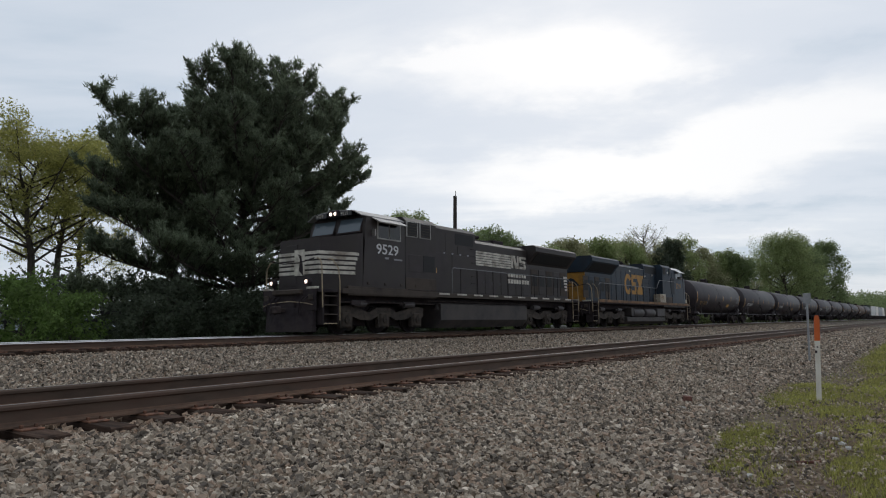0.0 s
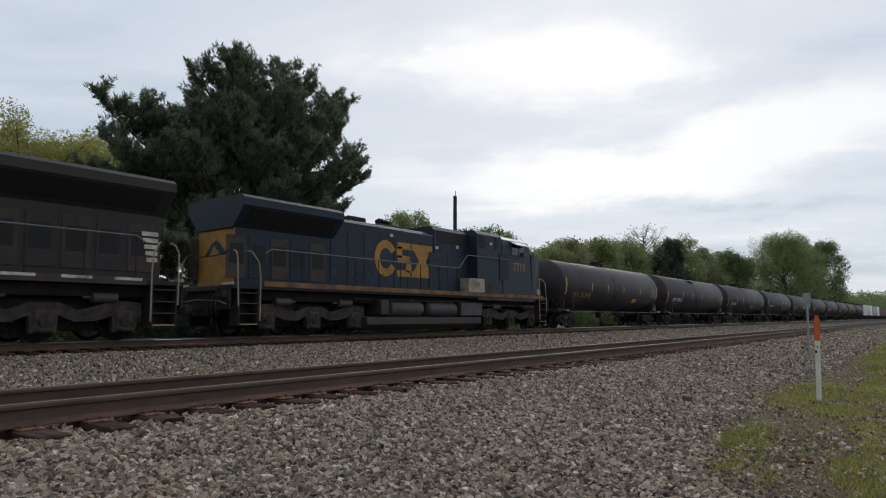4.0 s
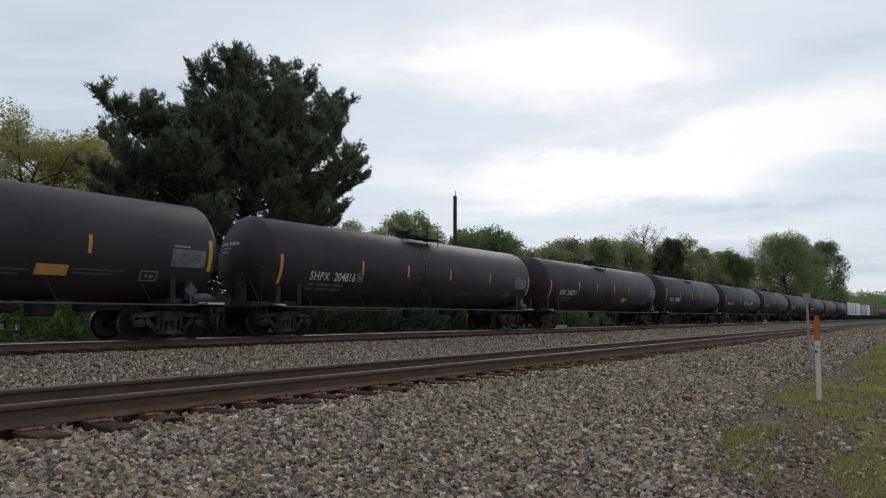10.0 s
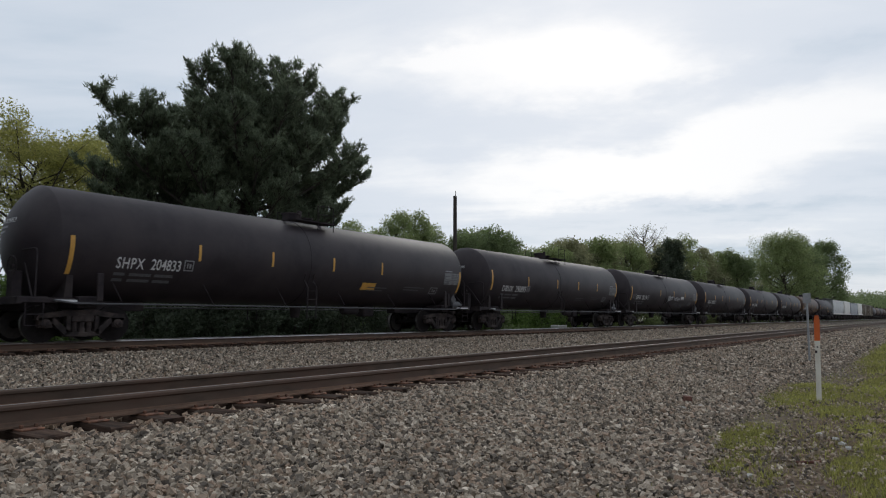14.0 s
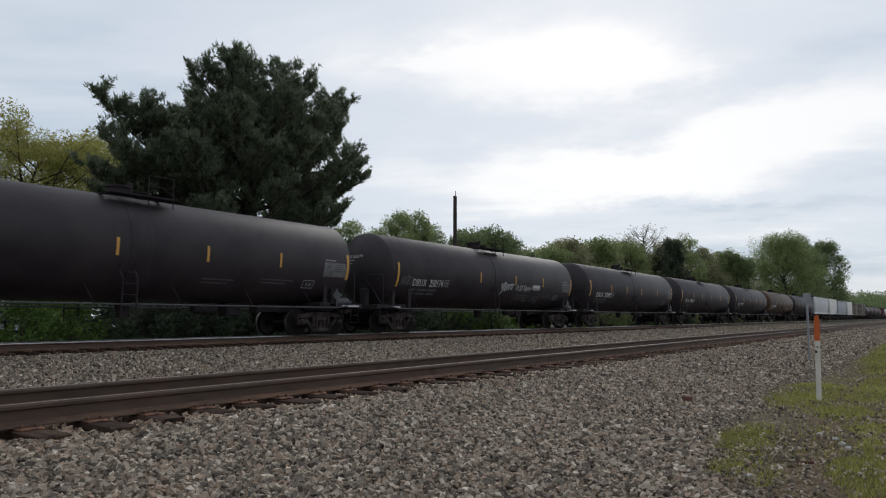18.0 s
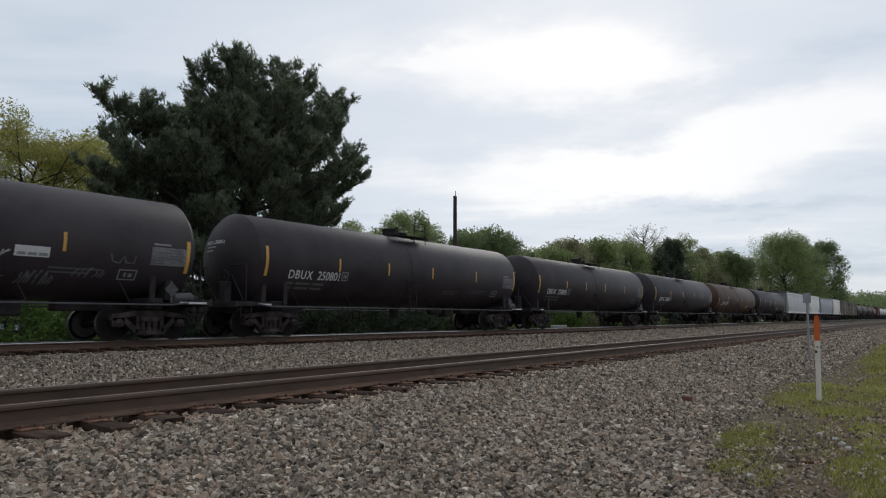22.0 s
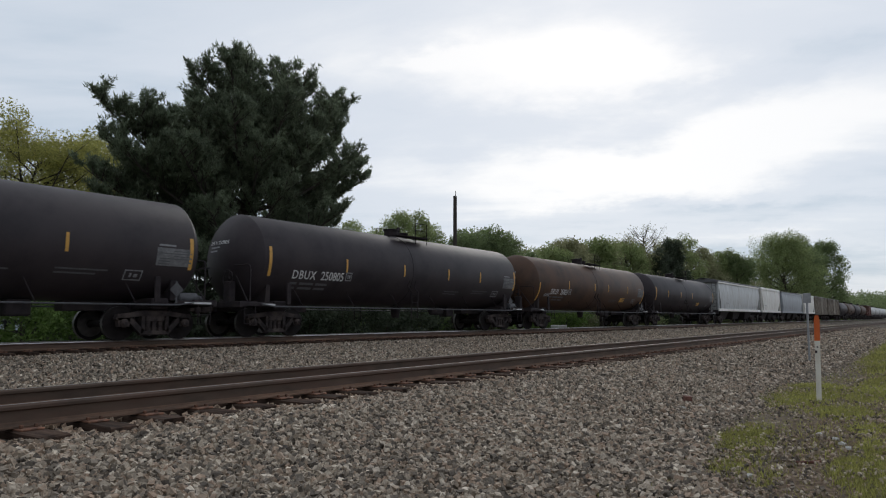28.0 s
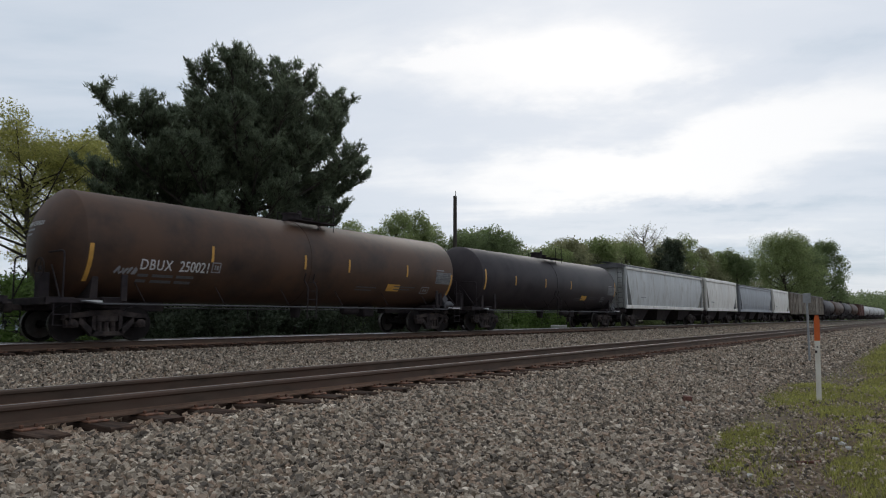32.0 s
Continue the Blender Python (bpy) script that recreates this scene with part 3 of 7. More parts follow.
def frame_sign(car, x, z, w, h):
    """A small stencilled box outline on the tank's side."""
    def make():
        s = Shape()
        for a, b, c, d in ((x, x + w, z, z + 0.03), (x, x + w, z + h - 0.03, z + h), (x, x + 0.03, z, z + h), (x + w - 0.03, x + w, z, z + h), (x + w * 0.3, x + w * 0.42, z + 0.08, z + h - 0.08), (x + w * 0.55, x + w * 0.75, z + 0.08, z + h - 0.1)):
            p = tank_patch(a, b, c, d, None, 5)
            s.add(p.v, p.f)
        return mesh_of("stencil_box", s, MAT["grey_mark"])
    part("stencil_box", shared(("box", round(x, 2), z, w), make), None, car)


HEAD_X, HEAD_D = 1.28, 0.66     # where the shell ends, from the coupler, and how far the dished head stands out


def head_rise(r):
    """How far the dished head stands out at radius r: a cap of a sphere with a firm rim."""
    rs = (TANK_R ** 2 + HEAD_D ** 2) / (2 * HEAD_D)
    return HEAD_D - rs + math.sqrt(max(0.0, rs * rs - r * r))


def tank_body(L, tail):
    s = Shape()
    prof = [(HEAD_X + 0.02 - head_rise(TANK_R * k / 8), max(0.001, TANK_R * k / 8 - (0.012 if k == 8 else 0))) for k in range(9)] + [(HEAD_X + 0.05, TANK_R)]
    prof += [(L / 2 - 0.3, TANK_R), (L / 2 - 0.29, TANK_R + 0.012), (L / 2 + 0.29, TANK_R + 0.012), (L / 2 + 0.3, TANK_R)]
    prof += [(L - x + HEAD_X - tail, r) for x, r in prof[9::-1]]
    s.lathe(prof, "x", (0, 0, TANK_ZC), 48)
    return mesh_of("tank", s, MAT["tank"], 30)


def end_lines(mat):
    """Two short stencil lines under the number on the head."""
    s = Shape()
    for z, y0, y1 in ((2.86, 0.52, -0.02), (2.74, 0.55, 0.1)):
        n = 6
        v = []
        for i in range(n + 1):
            y = y0 + (y1 - y0) * i / n
            for zz in (z, z + 0.05):
                x = HEAD_X + 0.02 - head_rise(math.hypot(y, zz - TANK_ZC))
                v += [(x - 0.006, y, zz), (x + 0.01, y, zz)]
        f = []
        for i in range(n):
            o = 4 * i
            f += [(o, o + 4, o + 6, o + 2), (o, o + 1, o + 5, o + 4), (o + 2, o + 6, o + 7, o + 3)]
        s.add(v, f)
    return mesh_of("end_stencil", s, MAT["grey_mark" if mat == "white" else mat])


TANKS = {}
PARTS = {}


def shared(key, make):
    if key not in PARTS:
        PARTS[key] = make()
    return PARTS[key]


def tank_car(q, L, label, number="", text_x=3.0, marks="yellow", mat=None, group="tank cars of the train", text_mat="white", text_h=0.29,
             stripes=(), fittings=0, detail=True, text_w=2.2, text_dz=0.0, low=0.0, tag=0.0, tail=1.1, title=True):
    """A tank car whose leading coupler stands at train coordinate q."""
    car = thing("tank_car", label, "tank car", m=pose(q, TRAIN_Y, FAR_Z), group=group)
    TR.append((car, q, 0))
    key = (round(L, 2), tail)
    if key not in TANKS:
        TANKS[key] = tank_body(L, tail)
    body = TANKS[key]
    tank = part("tank", body, None, car)
    if mat:
        tank.data = body.copy()
        tank.data.materials[0] = MAT[mat]
    # underframe stubs, end platforms, draft gear
    for d in (1, -1):
        x = 0 if d == 1 else L

        def sill():
            s = Shape()
            a = lambda k: x + d * k
            s.box(min(a(0.45), a(4.2)), max(a(0.45), a(4.2)), -0.22, 0.22, 0.80, 1.12, 0.02)
            s.box(min(a(0.40), a(0.52)), max(a(0.40), a(0.52)), -1.45, 1.45, 0.92, 1.10, 0.01)
            for y in (-1.45, 1.35):
                s.box(min(a(0.4), a(1.7)), max(a(0.4), a(1.7)), y, y + 0.10, 0.98, 1.08, 0.01)
            s.box(min(a(0.42), a(1.1)), max(a(0.42), a(1.1)), -1.4, 1.4, 1.08, 1.11, 0.0)
            return mesh_of("end_sill", s, MAT["frame_black"])
        part("end_sill", shared(("sill", d, key), sill), None, car)

        def bolster():
            s = Shape()
            a = lambda k: x + d * k
            s.box(min(a(1.85), a(2.35)), max(a(1.85), a(2.35)), -1.3, 1.3, 0.84, 1.14, 0.03)
            return mesh_of("bolster", s, MAT["frame_black"])
        part("bolster", shared(("bolster", d, key), bolster), None, car)

        def saddle():
            s = Shape()
            a = lambda k: x + d * k
            # saddle webs up to the tank
            s.prism([(a(1.55), 1.1), (a(1.75), 1.1), (a(1.75), 1.9), (a(1.62), 1.9)] if d > 0 else [(a(1.75), 1.1), (a(1.55), 1.1), (a(1.62), 1.9), (a(1.75), 1.9)], -1.2, 1.2)
            return mesh_of("saddle", s, MAT["frame_black"])
        part("saddle", shared(("saddle", d, key), saddle), None, car)
        part("coupler", shared(("coupler", d, key), lambda: mesh_of("coupler", coupler_shape(x + d * 0.5, -d * 0.46), MAT["truck"])), None, car, "rusty knuckle coupler")

        def rail_end():
            s = Shape()
            a = lambda k: x + d * k
            for y in (-1.42, 1.42):
                s.path([(a(0.80), y, 1.0), (a(0.80), y, 2.14), (a(0.80), y * 0.97, 2.23), (a(0.80), y * 0.90, 2.26), (a(0.76), 0, 2.26)], 0.022)
                s.path([(a(0.75), y * 0.98, 1.08), (a(0.85), y * 0.45, 1.95)], 0.02)
            return mesh_of("end_handrail", s, MAT["frame_black"])
        part("end_handrail", shared(("rail_end", d, key), rail_end), None, car)

        for y in (-1.43, 1.43):
            def step():
                s = Shape()
                a = lambda k: x + d * k
                s.path([(a(0.60), y, 1.0), (a(0.60), y, 0.42), (a(1.0), y, 0.42), (a(1.0), y, 1.0)], 0.018)
                s.path([(a(0.60), y, 0.68), (a(1.0), y, 0.68)], 0.014)
                return mesh_of("sill_step", s, MAT["frame_black"])
            part("sill_step", shared(("step", d, key, y), step), None, car)
        r0, r1 = (x + 1.25, x + 1.75) if d == 1 else (x - 1.45, x - 0.6)
        part("sill_reflector", shared(("sillmark", d, key), lambda: mesh_of("sill_reflector", Shape().box(r0, r1, -1.472, -1.452, 0.985, 1.04), MAT["white"])), None, car)
        part("running_step", shared(("running", d, key), lambda: mesh_of("running_step", Shape().box(min(x + d * 0.42, x + d * 2.45), max(x + d * 0.42, x + d * 2.45), -1.45, -1.12, 0.96, 1.0, 0.01), MAT["frame_black"])), None, car)
        part("bolster_post", shared(("post", d, key), lambda: mesh_of("bolster_post", Shape().box(min(x + d * 2.22, x + d * 2.38), max(x + d * 2.22, x + d * 2.38), -1.50, -1.44, 1.02, 1.72, 0.01), MAT["frame_black"])), None, car)
        freight_truck(car, x + d * 2.10)

    def wheel_brake():
        s = Shape()
        s.lathe([(-0.03, 0.02), (-0.03, 0.06), (0.03, 0.06), (0.03, 0.02)], "x", (0.62, -0.55, 1.85), 10)
        ring = [(0.60, -0.55 + 0.26 * math.cos(2 * math.pi * k / 14), 1.85 + 0.26 * math.sin(2 * math.pi * k / 14)) for k in range(15)]
        s.path(ring, 0.016, 5)
        for k in range(4):
            g = math.pi / 2 * k + 0.4
            s.tube((0.60, -0.55, 1.85), (0.60, -0.55 + 0.26 * math.cos(g), 1.85 + 0.26 * math.sin(g)), 0.011, 5)
        s.box(0.56, 0.80, -0.70, -0.40, 1.11, 1.75, 0.02)
        return mesh_of("brake_wheel", s, MAT["frame_black"])
    part("brake_wheel", shared("brake", wheel_brake), None, car)

    # placard holder on its post, brake cylinder and valve gear at the tail
    def placard():
        s = Shape()
        px_ = L - 1.72
        s.prism([(px_ - 0.21, 1.38), (px_, 1.17), (px_ + 0.21, 1.38), (px_, 1.59)], -1.475, -1.462)
        s.box(px_ - 0.03, px_ + 0.03, -1.465, -1.44, 1.0, 1.62)
        return mesh_of("placard_holder", s, MAT["placard"])
    part("placard_holder", shared(("placard", key), placard), None, car, "faded grey diamond placard holder")
    part("brake_cylinder", shared(("cyl", key), lambda: mesh_of("brake_cylinder", Shape().lathe([(0, 0.001), (0.02, 0.12), (0.06, 0.15), (0.62, 0.15), (0.66, 0.10), (0.9, 0.03), (0.9, 0.001)], "x", (L - 1.55, -1.15, 1.17), 14), MAT["grey_rail"])), None, car)

    # long handrails and their brackets
    for side in (-1, 1):
        def hand():
            s = Shape()
            y = side * 1.50
            s.path([(1.2, y, 1.02), (1.7, y, 0.95), (L - 1.7, y, 0.95), (L - 1.2, y, 1.02)], 0.024)
            return mesh_of("side_handrail", s, MAT["grey_rail"])
        part("side_handrail", shared(("hand", side, key), hand), None, car)
        for k in range(6):
            xx = 2.9 + (L - 5.8) * k / 5
            part("rail_bracket", shared(("bracket", side), lambda: mesh_of("rail_bracket", Shape().tube((0, side * 1.50, 0.95), (-0.18, side * 1.22, 1.55), 0.013, 5), MAT["frame_black"])), None, car, m=pose(xx, 0, 0))

        def ladder():
            s = Shape()
            for xx in (L / 2 - 0.55, L / 2 - 0.15):
                pts = [(xx, side * 1.56, 0.55), (xx, side * 1.60, 1.6)]
                pts += [(xx, side * (TANK_R + 0.07) * math.cos(g), TANK_ZC + (TANK_R + 0.07) * math.sin(g)) for g in (-0.45, -0.3)]
                s.path(pts, 0.022, 5)
            for k in range(5):
                z, y = 0.62 + 0.29 * k, side * 1.575
                s.tube((L / 2 - 0.55, y, z), (L / 2 - 0.15, y, z), 0.012, 5)
            return mesh_of("ladder", s, MAT["frame_black"])
        part("ladder", shared(("ladder", side, key), ladder), None, car)

    # fittings on top
    def dome():
        s = Shape()
        top = TANK_ZC + TANK_R
        s.lathe([(-0.05, 0.30), (0.26, 0.30), (0.26, 0.34), (0.31, 0.34), (0.35, 0.12), (0.37, 0.001)], "z", (L / 2 + 0.05, 0, top), 20)
        s.lathe([(-0.05, 0.26), (0.22, 0.26), (0.22, 0.31), (0.27, 0.31), (0.32, 0.001)], "z", (L / 2 + 0.70, 0, top - 0.06), 16)
        s.box(L / 2 + 0.2, L / 2 + 0.35, -0.25, -0.15, top, top + 0.42, 0.02)
        return mesh_of("manway", s, MAT["frame_black"])
    part("manway", shared(("dome", key), dome), None, car)

    def platform():
        s = Shape()
        top = TANK_ZC + TANK_R
        for y in (-0.95, 0.95):
            s.box(L / 2 - 0.75, L / 2 + 1.15, y - 0.22, y + 0.22, top - 0.10, top - 0.06, 0.0)
            for xx in (L / 2 + 0.35, L / 2 + 1.1):
                s.tube((xx, y * 1.15, top - 0.35), (xx, y * 1.15, top + 0.52), 0.017, 5)
            s.path([(L / 2 + 0.35, y * 1.15, top + 0.52), (L / 2 + 1.1, y * 1.15, top + 0.52)], 0.014, 5)
            s.path([(L / 2 + 0.35, y * 1.15, top + 0.22), (L / 2 + 1.1, y * 1.15, top + 0.22)], 0.012, 5)
        for xx in (L / 2 - 0.7, L / 2 + 0.95):
            s.box(xx - 0.05, xx + 0.05, -1.0, 1.0, top + 0.0 - 0.085, top - 0.055, 0.0)
        return mesh_of("top_platform", s, MAT["frame_black"])
    if fittings != 2:
        part("top_platform", shared(("platform", key), platform), None, car)

    # bottom outlet between the trucks
    def outlet():
        s = Shape()
        s.lathe([(0.0, 0.16), (0.35, 0.20), (0.45, 0.28)], "z", (L / 2 + 0.3, 0, 0.62), 14)
        return mesh_of("bottom_outlet", s, MAT["frame_black"])
    part("bottom_outlet", shared(("outlet", key), outlet), None, car)
    part("brake_valve", shared(("valve", key), lambda: mesh_of("brake_valve", Shape().box(L / 2 + 3.5, L / 2 + 4.1, -0.35, 0.1, 0.66, 1.08, 0.04), MAT["frame_black"])), None, car)
    part("air_reservoir", shared(("reservoir", key), lambda: mesh_of("air_reservoir", Shape().lathe([(0, 0.001), (0.03, 0.12), (0.1, 0.17), (0.8, 0.17), (0.87, 0.12), (0.9, 0.001)], "x", (L / 2 + 2.3, -0.3, 0.9), 14), MAT["frame_black"])), None, car)

    # reflective strips
    for k, x in enumerate(stripes):
        last = k == len(stripes) - 1 and k > 3
        lo, hi = (1.93 + low, 2.88 + low) if k == 0 else ((1.95 + low, 2.85 + low) if last else (2.22, 2.69))
        if last:
            x = L - tail - 0.20
        part("reflector_strip", shared(("strip", round(x, 2), lo, marks, k), lambda: mesh_of("reflector_strip", tank_patch(x, x + (0.11 if k == 0 or last else 0.08), lo, hi, None, 8), MAT[marks])), None, car)
    if number:
        mark, digits = number.split(" ")
        pieces = [text_mesh(mark, text_h * 0.96, 0.004, 0.004, 1.15), text_mesh(digits, text_h, 0.004, 0.004)]
        wide = [max(v.co.x for v in me.vertices) for me in pieces]
        k = text_w / (sum(wide) + 0.26)
        for me, w, x in ((pieces[0], "car_mark", 0.0), (pieces[1], "car_number", (wide[0] + 0.26) * k)):
            me.transform(Matrix.Diagonal((k, 1, 1, 1)))
            curve_onto(me, TANK_R, TANK_ZC - 1.90 - text_dz)
            me.materials.append(MAT[text_mat])
            part(w, me, None, car, "painted lettering", m=pose(text_x + x, 0, 1.90 + text_dz))
        me2 = text_mesh(number, 0.12, 0.004)
        me2.transform(Matrix.Rotation(radians(-90), 4, "Z"))
        for v in me2.vertices:
            v.co.x += HEAD_X + 0.012 - head_rise(math.hypot(v.co.y + 0.62, v.co.z + 2.98 - TANK_ZC))
        me2.materials.append(MAT["white" if text_mat == "white" else text_mat])
        part("end_number", me2, None, car, "painted lettering", m=pose(0, 0.62, 2.98))
        part("end_stencil", shared(("endlines", text_mat), lambda: end_lines(text_mat)), None, car)
        line_mat = "dim_mark" if text_mat != "amber" else "amber_dim"
        for k, (dx, dz, w) in enumerate(((0.0, -0.19, 0.30), (0.42, -0.19, 0.62), (1.14, -0.19, 0.55), (0.0, -0.34, 0.28), (0.42, -0.34, 0.62), (1.14, -0.34, 0.5))):
            part("stencil_line", shared(("line", round(text_x + dx, 2), dz, line_mat, text_dz), lambda: mesh_of("stencil_line", tank_patch(text_x + dx, text_x + dx + w, 1.90 + text_dz + dz, 1.90 + text_dz + dz + 0.075, None, 1), MAT[line_mat])), None, car)
        frame_sign(car, text_x + text_w + 0.1, 1.92 + text_dz, 0.30, 0.30)
    if detail:
        x0 = L - 2.34
        def board():
            return mesh_of("stencil_panel", tank_patch(x0, x0 + 1.06, 2.03, 2.52, None, 4), MAT["panel_grey"])
        part("stencil_panel", shared(("panel", key), board), None, car, "grey stencilled data panel")
        for r in range(6):
            def row():
                c0, c1 = (0.05, 0.40) if r < 2 else (0.50 if r % 2 else 0.10, 1.0 - 0.04 * (r % 3))
                return mesh_of("panel_line", tank_patch(x0 + c0, x0 + c1, 2.07 + 0.072 * r, 2.095 + 0.072 * r, None, 1, 0.009), MAT["dim_mark"])
            part("panel_line", shared(("pline", key, r), row), None, car)
        if title:
            part("panel_title", shared(("ptitle", key), lambda: mesh_of("panel_title", tank_patch(x0 + 0.05, x0 + 0.55, 2.57, 2.62, None, 1), MAT["grey_mark"])), None, car)
        frame_sign(car, L - 3.15, 1.60, 0.50, 0.27)
        for r in range(2):
            part("stencil_line", shared(("sl", key, r), lambda: mesh_of("stencil_line", tank_patch(L - 4.9, L - 3.6 - 0.3 * r, 1.80 - 0.10 * r, 1.84 - 0.10 * r, None, 1), MAT["dim_mark"])), None, car)
            part("stencil_line", shared(("sm", key, r), lambda: mesh_of("stencil_line", tank_patch(L - 7.0, L - 5.9 - 0.2 * r, 1.72 - 0.10 * r, 1.76 - 0.10 * r, None, 1), MAT["dim_mark"])), None, car)
    if tag:
        part("hazard_tag", shared(("tag", tag), lambda: mesh_of("hazard_tag", tank_patch(tag, tag + 0.75, 1.64, 1.90, None, 2), MAT["yellow"])), None, car, "yellow tag")
    return car


MAT["grey_rail"] = material("scuffed_grey_rail", (0.080, 0.080, 0.088), rough=0.6, var=0.2, scale=8)
MAT["spray"] = material("white_spray_paint", (0.42, 0.42, 0.43), rough=0.75, var=0.35, scale=9)
MAT["dim_spray"] = material("faded_spray_paint", (0.13, 0.13, 0.14), rough=0.8, var=0.4, scale=9)
MAT["placard"] = material("faded_placard_grey", (0.075, 0.073, 0.078), rough=0.7, var=0.3, scale=10)
MAT["panel_grey"] = material("grey_stencil_panel", (0.20, 0.20, 0.205), rough=0.7, var=0.25, scale=9, second=(0.11, 0.11, 0.115), second_scale=5)
MAT["amber"] = material("faded_amber_lettering", (0.30, 0.17, 0.035), rough=0.6, var=0.15, scale=10)
MAT["amber_dim"] = material("dull_amber_stencil", (0.075, 0.048, 0.022), rough=0.7, var=0.2, scale=10)
STRIPES = (1.5, 4.8, 7.5, 10.2, 13.4, 16.75)
tank_car(-43.03, 17.88, "black tank car with amber lettering and yellow strips", number="TEIX 25129", text_mat="amber", text_x=2.49, text_w=2.1, text_dz=-0.10, stripes=(1.5, 5.05, 7.5, 10.18, 13.24, 16.6), tag=12.1, fittings=2, tail=0.98)
tank_car(-25.16, 18.85, "black tank car with white number and dull dark shell", number="SHPX 204816", text_x=2.85, text_w=2.2, stripes=(1.5, 5.35, 8.0, 10.9, 14.1, 17.4), low=-0.22, tail=0.86)
tank_car(-6.33, 19.43, "black tank car with white number and railed top platform", number="SHPX 204833", text_x=2.73, text_w=1.85, stripes=(1.52, 5.1, 7.75, 10.45, 13.0, 15.3), low=-0.25, tag=12.1, tail=1.06)
tank_car(13.1, 18.0, "black tank car with amber edge strips and white number", number="DBUX 250895", text_x=2.53, text_w=2.32, stripes=(1.48, 5.0, 8.3, 11.0, 13.7, 16.6), tail=1.05)
tank_car(31.1, 18.3, "black tank car with pale graffiti scrawled on its side", number="DBUX 250174", text_x=2.63, text_w=2.06, stripes=(1.6, 7.55, 10.75, 13.65, 17.0), low=-0.1, tail=1.1)
tank_car(49.4, 18.25, "black tank car with large white number and yellow strips", number="DBUX 250801", text_x=2.49, text_w=2.35, stripes=(1.5, 4.75, 7.4, 10.2, 13.5, 16.9), tail=1.15)
tank_car(67.65, 18.15, "black tank car with yellow strips and a worn white number", number="DBUX 250806", text_x=2.39, text_w=2.36, stripes=(1.39, 4.65, 7.25, 10.1, 13.4, 16.7), tail=1.15)
tank_car(85.8, 18.15, "black tank car with clean white number and yellow strips", number="DBUX 250805", text_x=2.5, text_w=2.38, stripes=(1.48, 4.95, 8.2, 11.2, 13.7, 16.7), tail=1.17)
tank_car(103.95, 18.2, "rust-brown weathered tank car with white number", number="DBUX 250021", text_x=2.76, text_w=2.1, mat="tank_brown", stripes=(1.37, 4.9, 8.5, 10.6, 13.9, 16.8), low=-0.4, tag=12.9, tail=1.1)
tank_car(122.15, 18.4, "dark tank car with small yellow markings beside the grey hopper", stripes=(1.5, 4.3, 7.5, 10.6, 13.9), tag=12.3)


def ribbon(points, w, lift=0.006):
    """A sprayed line of width w along (x, z) points on a tank's side."""
    s = Shape()
    pts = []
    for (xa, za), (xb, zb) in zip(points[:-1], points[1:]):
        n = max(2, int(math.hypot(xb - xa, zb - za) / 0.08))
        pts += [(xa + (xb - xa) * i / n, za + (zb - za) * i / n) for i in range(n)]
    pts.append(points[-1])
    vs, fs = [], []
    for i, (x, z) in enumerate(pts):
        a, b = pts[max(0, i - 1)], pts[min(len(pts) - 1, i + 1)]
        h = math.hypot(b[0] - a[0], b[1] - a[1]) or 1.0
        nx, nz = -(b[1] - a[1]) / h * w / 2, (b[0] - a[0]) / h * w / 2
        for sg in (1, -1):
            zz = z + sg * nz
            y = -math.sqrt(TANK_R ** 2 - (zz - TANK_ZC) ** 2)
            vs += [(x + sg * nx, y - lift, zz), (x + sg * nx, y + 0.004, zz)]
    for i in range(len(pts) - 1):
        o = 4 * i
        fs += [(o, o + 2, o + 6, o + 4), (o, o + 4, o + 5, o + 1), (o + 2, o + 3, o + 7, o + 6)]
    return s.add(vs, fs)


def graffiti(car, start, end, z0, z1, n, seed, mat, w=0.055, slant=0.10):
    """A row of n scrawled, unreadable glyphs, each a bent stroke or two."""
    rng = random.Random(seed)
    step = (end - start) / n
    h = z1 - z0
    for k in range(n):
        x = start + step * k
        lift = h * 0.12 * math.sin(k * 0.9)
        top, low = z1 + lift + rng.uniform(-.04, .04), z0 + lift * 0.5 + rng.uniform(-.04, .04)
        mid = (top + low) / 2
        lines = rng.choice(([[(x, low), (x + slant, top), (x + step * 0.9, mid + 0.1 * h), (x + step * 0.5, low)]], [[(x + slant, top), (x, low)], [(x + 0.02, mid), (x + step, top)]],
                            [[(x + step * 0.9, top), (x + slant, mid + 0.2 * h), (x + step * 0.8, mid - 0.1 * h), (x, low)]], [[(x, low), (x + slant + 0.03, top)], [(x + slant, top), (x + step, low + 0.15 * h)]]))
        for line in lines:
            part("graffiti_stroke", ribbon(line, w * rng.uniform(0.7, 1.25)), MAT[mat], car, "pale spray paint stroke")


scrawled = [o for o, q, r in TR if abs(q - 31.1) < 0.01][0]
graffiti(scrawled, 8.98, 10.55, 1.94, 2.26, 8, 1, "spray")
part("graffiti_stroke", ribbon([(8.98, 1.72), (9.40, 1.68), (9.62, 1.86), (9.80, 2.34), (9.98, 2.20), (10.66, 2.24)], 0.06), MAT["spray"], scrawled, "long sprayed underline")
graffiti(scrawled, 10.90, 12.5, 1.95, 2.22, 7, 2, "spray", 0.05)
graffiti(scrawled, 12.02, 12.5, 1.42, 1.60, 3, 5, "dim_spray", 0.03)
graffiti(scrawled, 12.75, 13.6, 1.42, 1.70, 6, 3, "dim_spray", 0.035)
graffiti(scrawled, 14.0, 14.8, 1.60, 1.84, 5, 8, "dim_spray", 0.03)
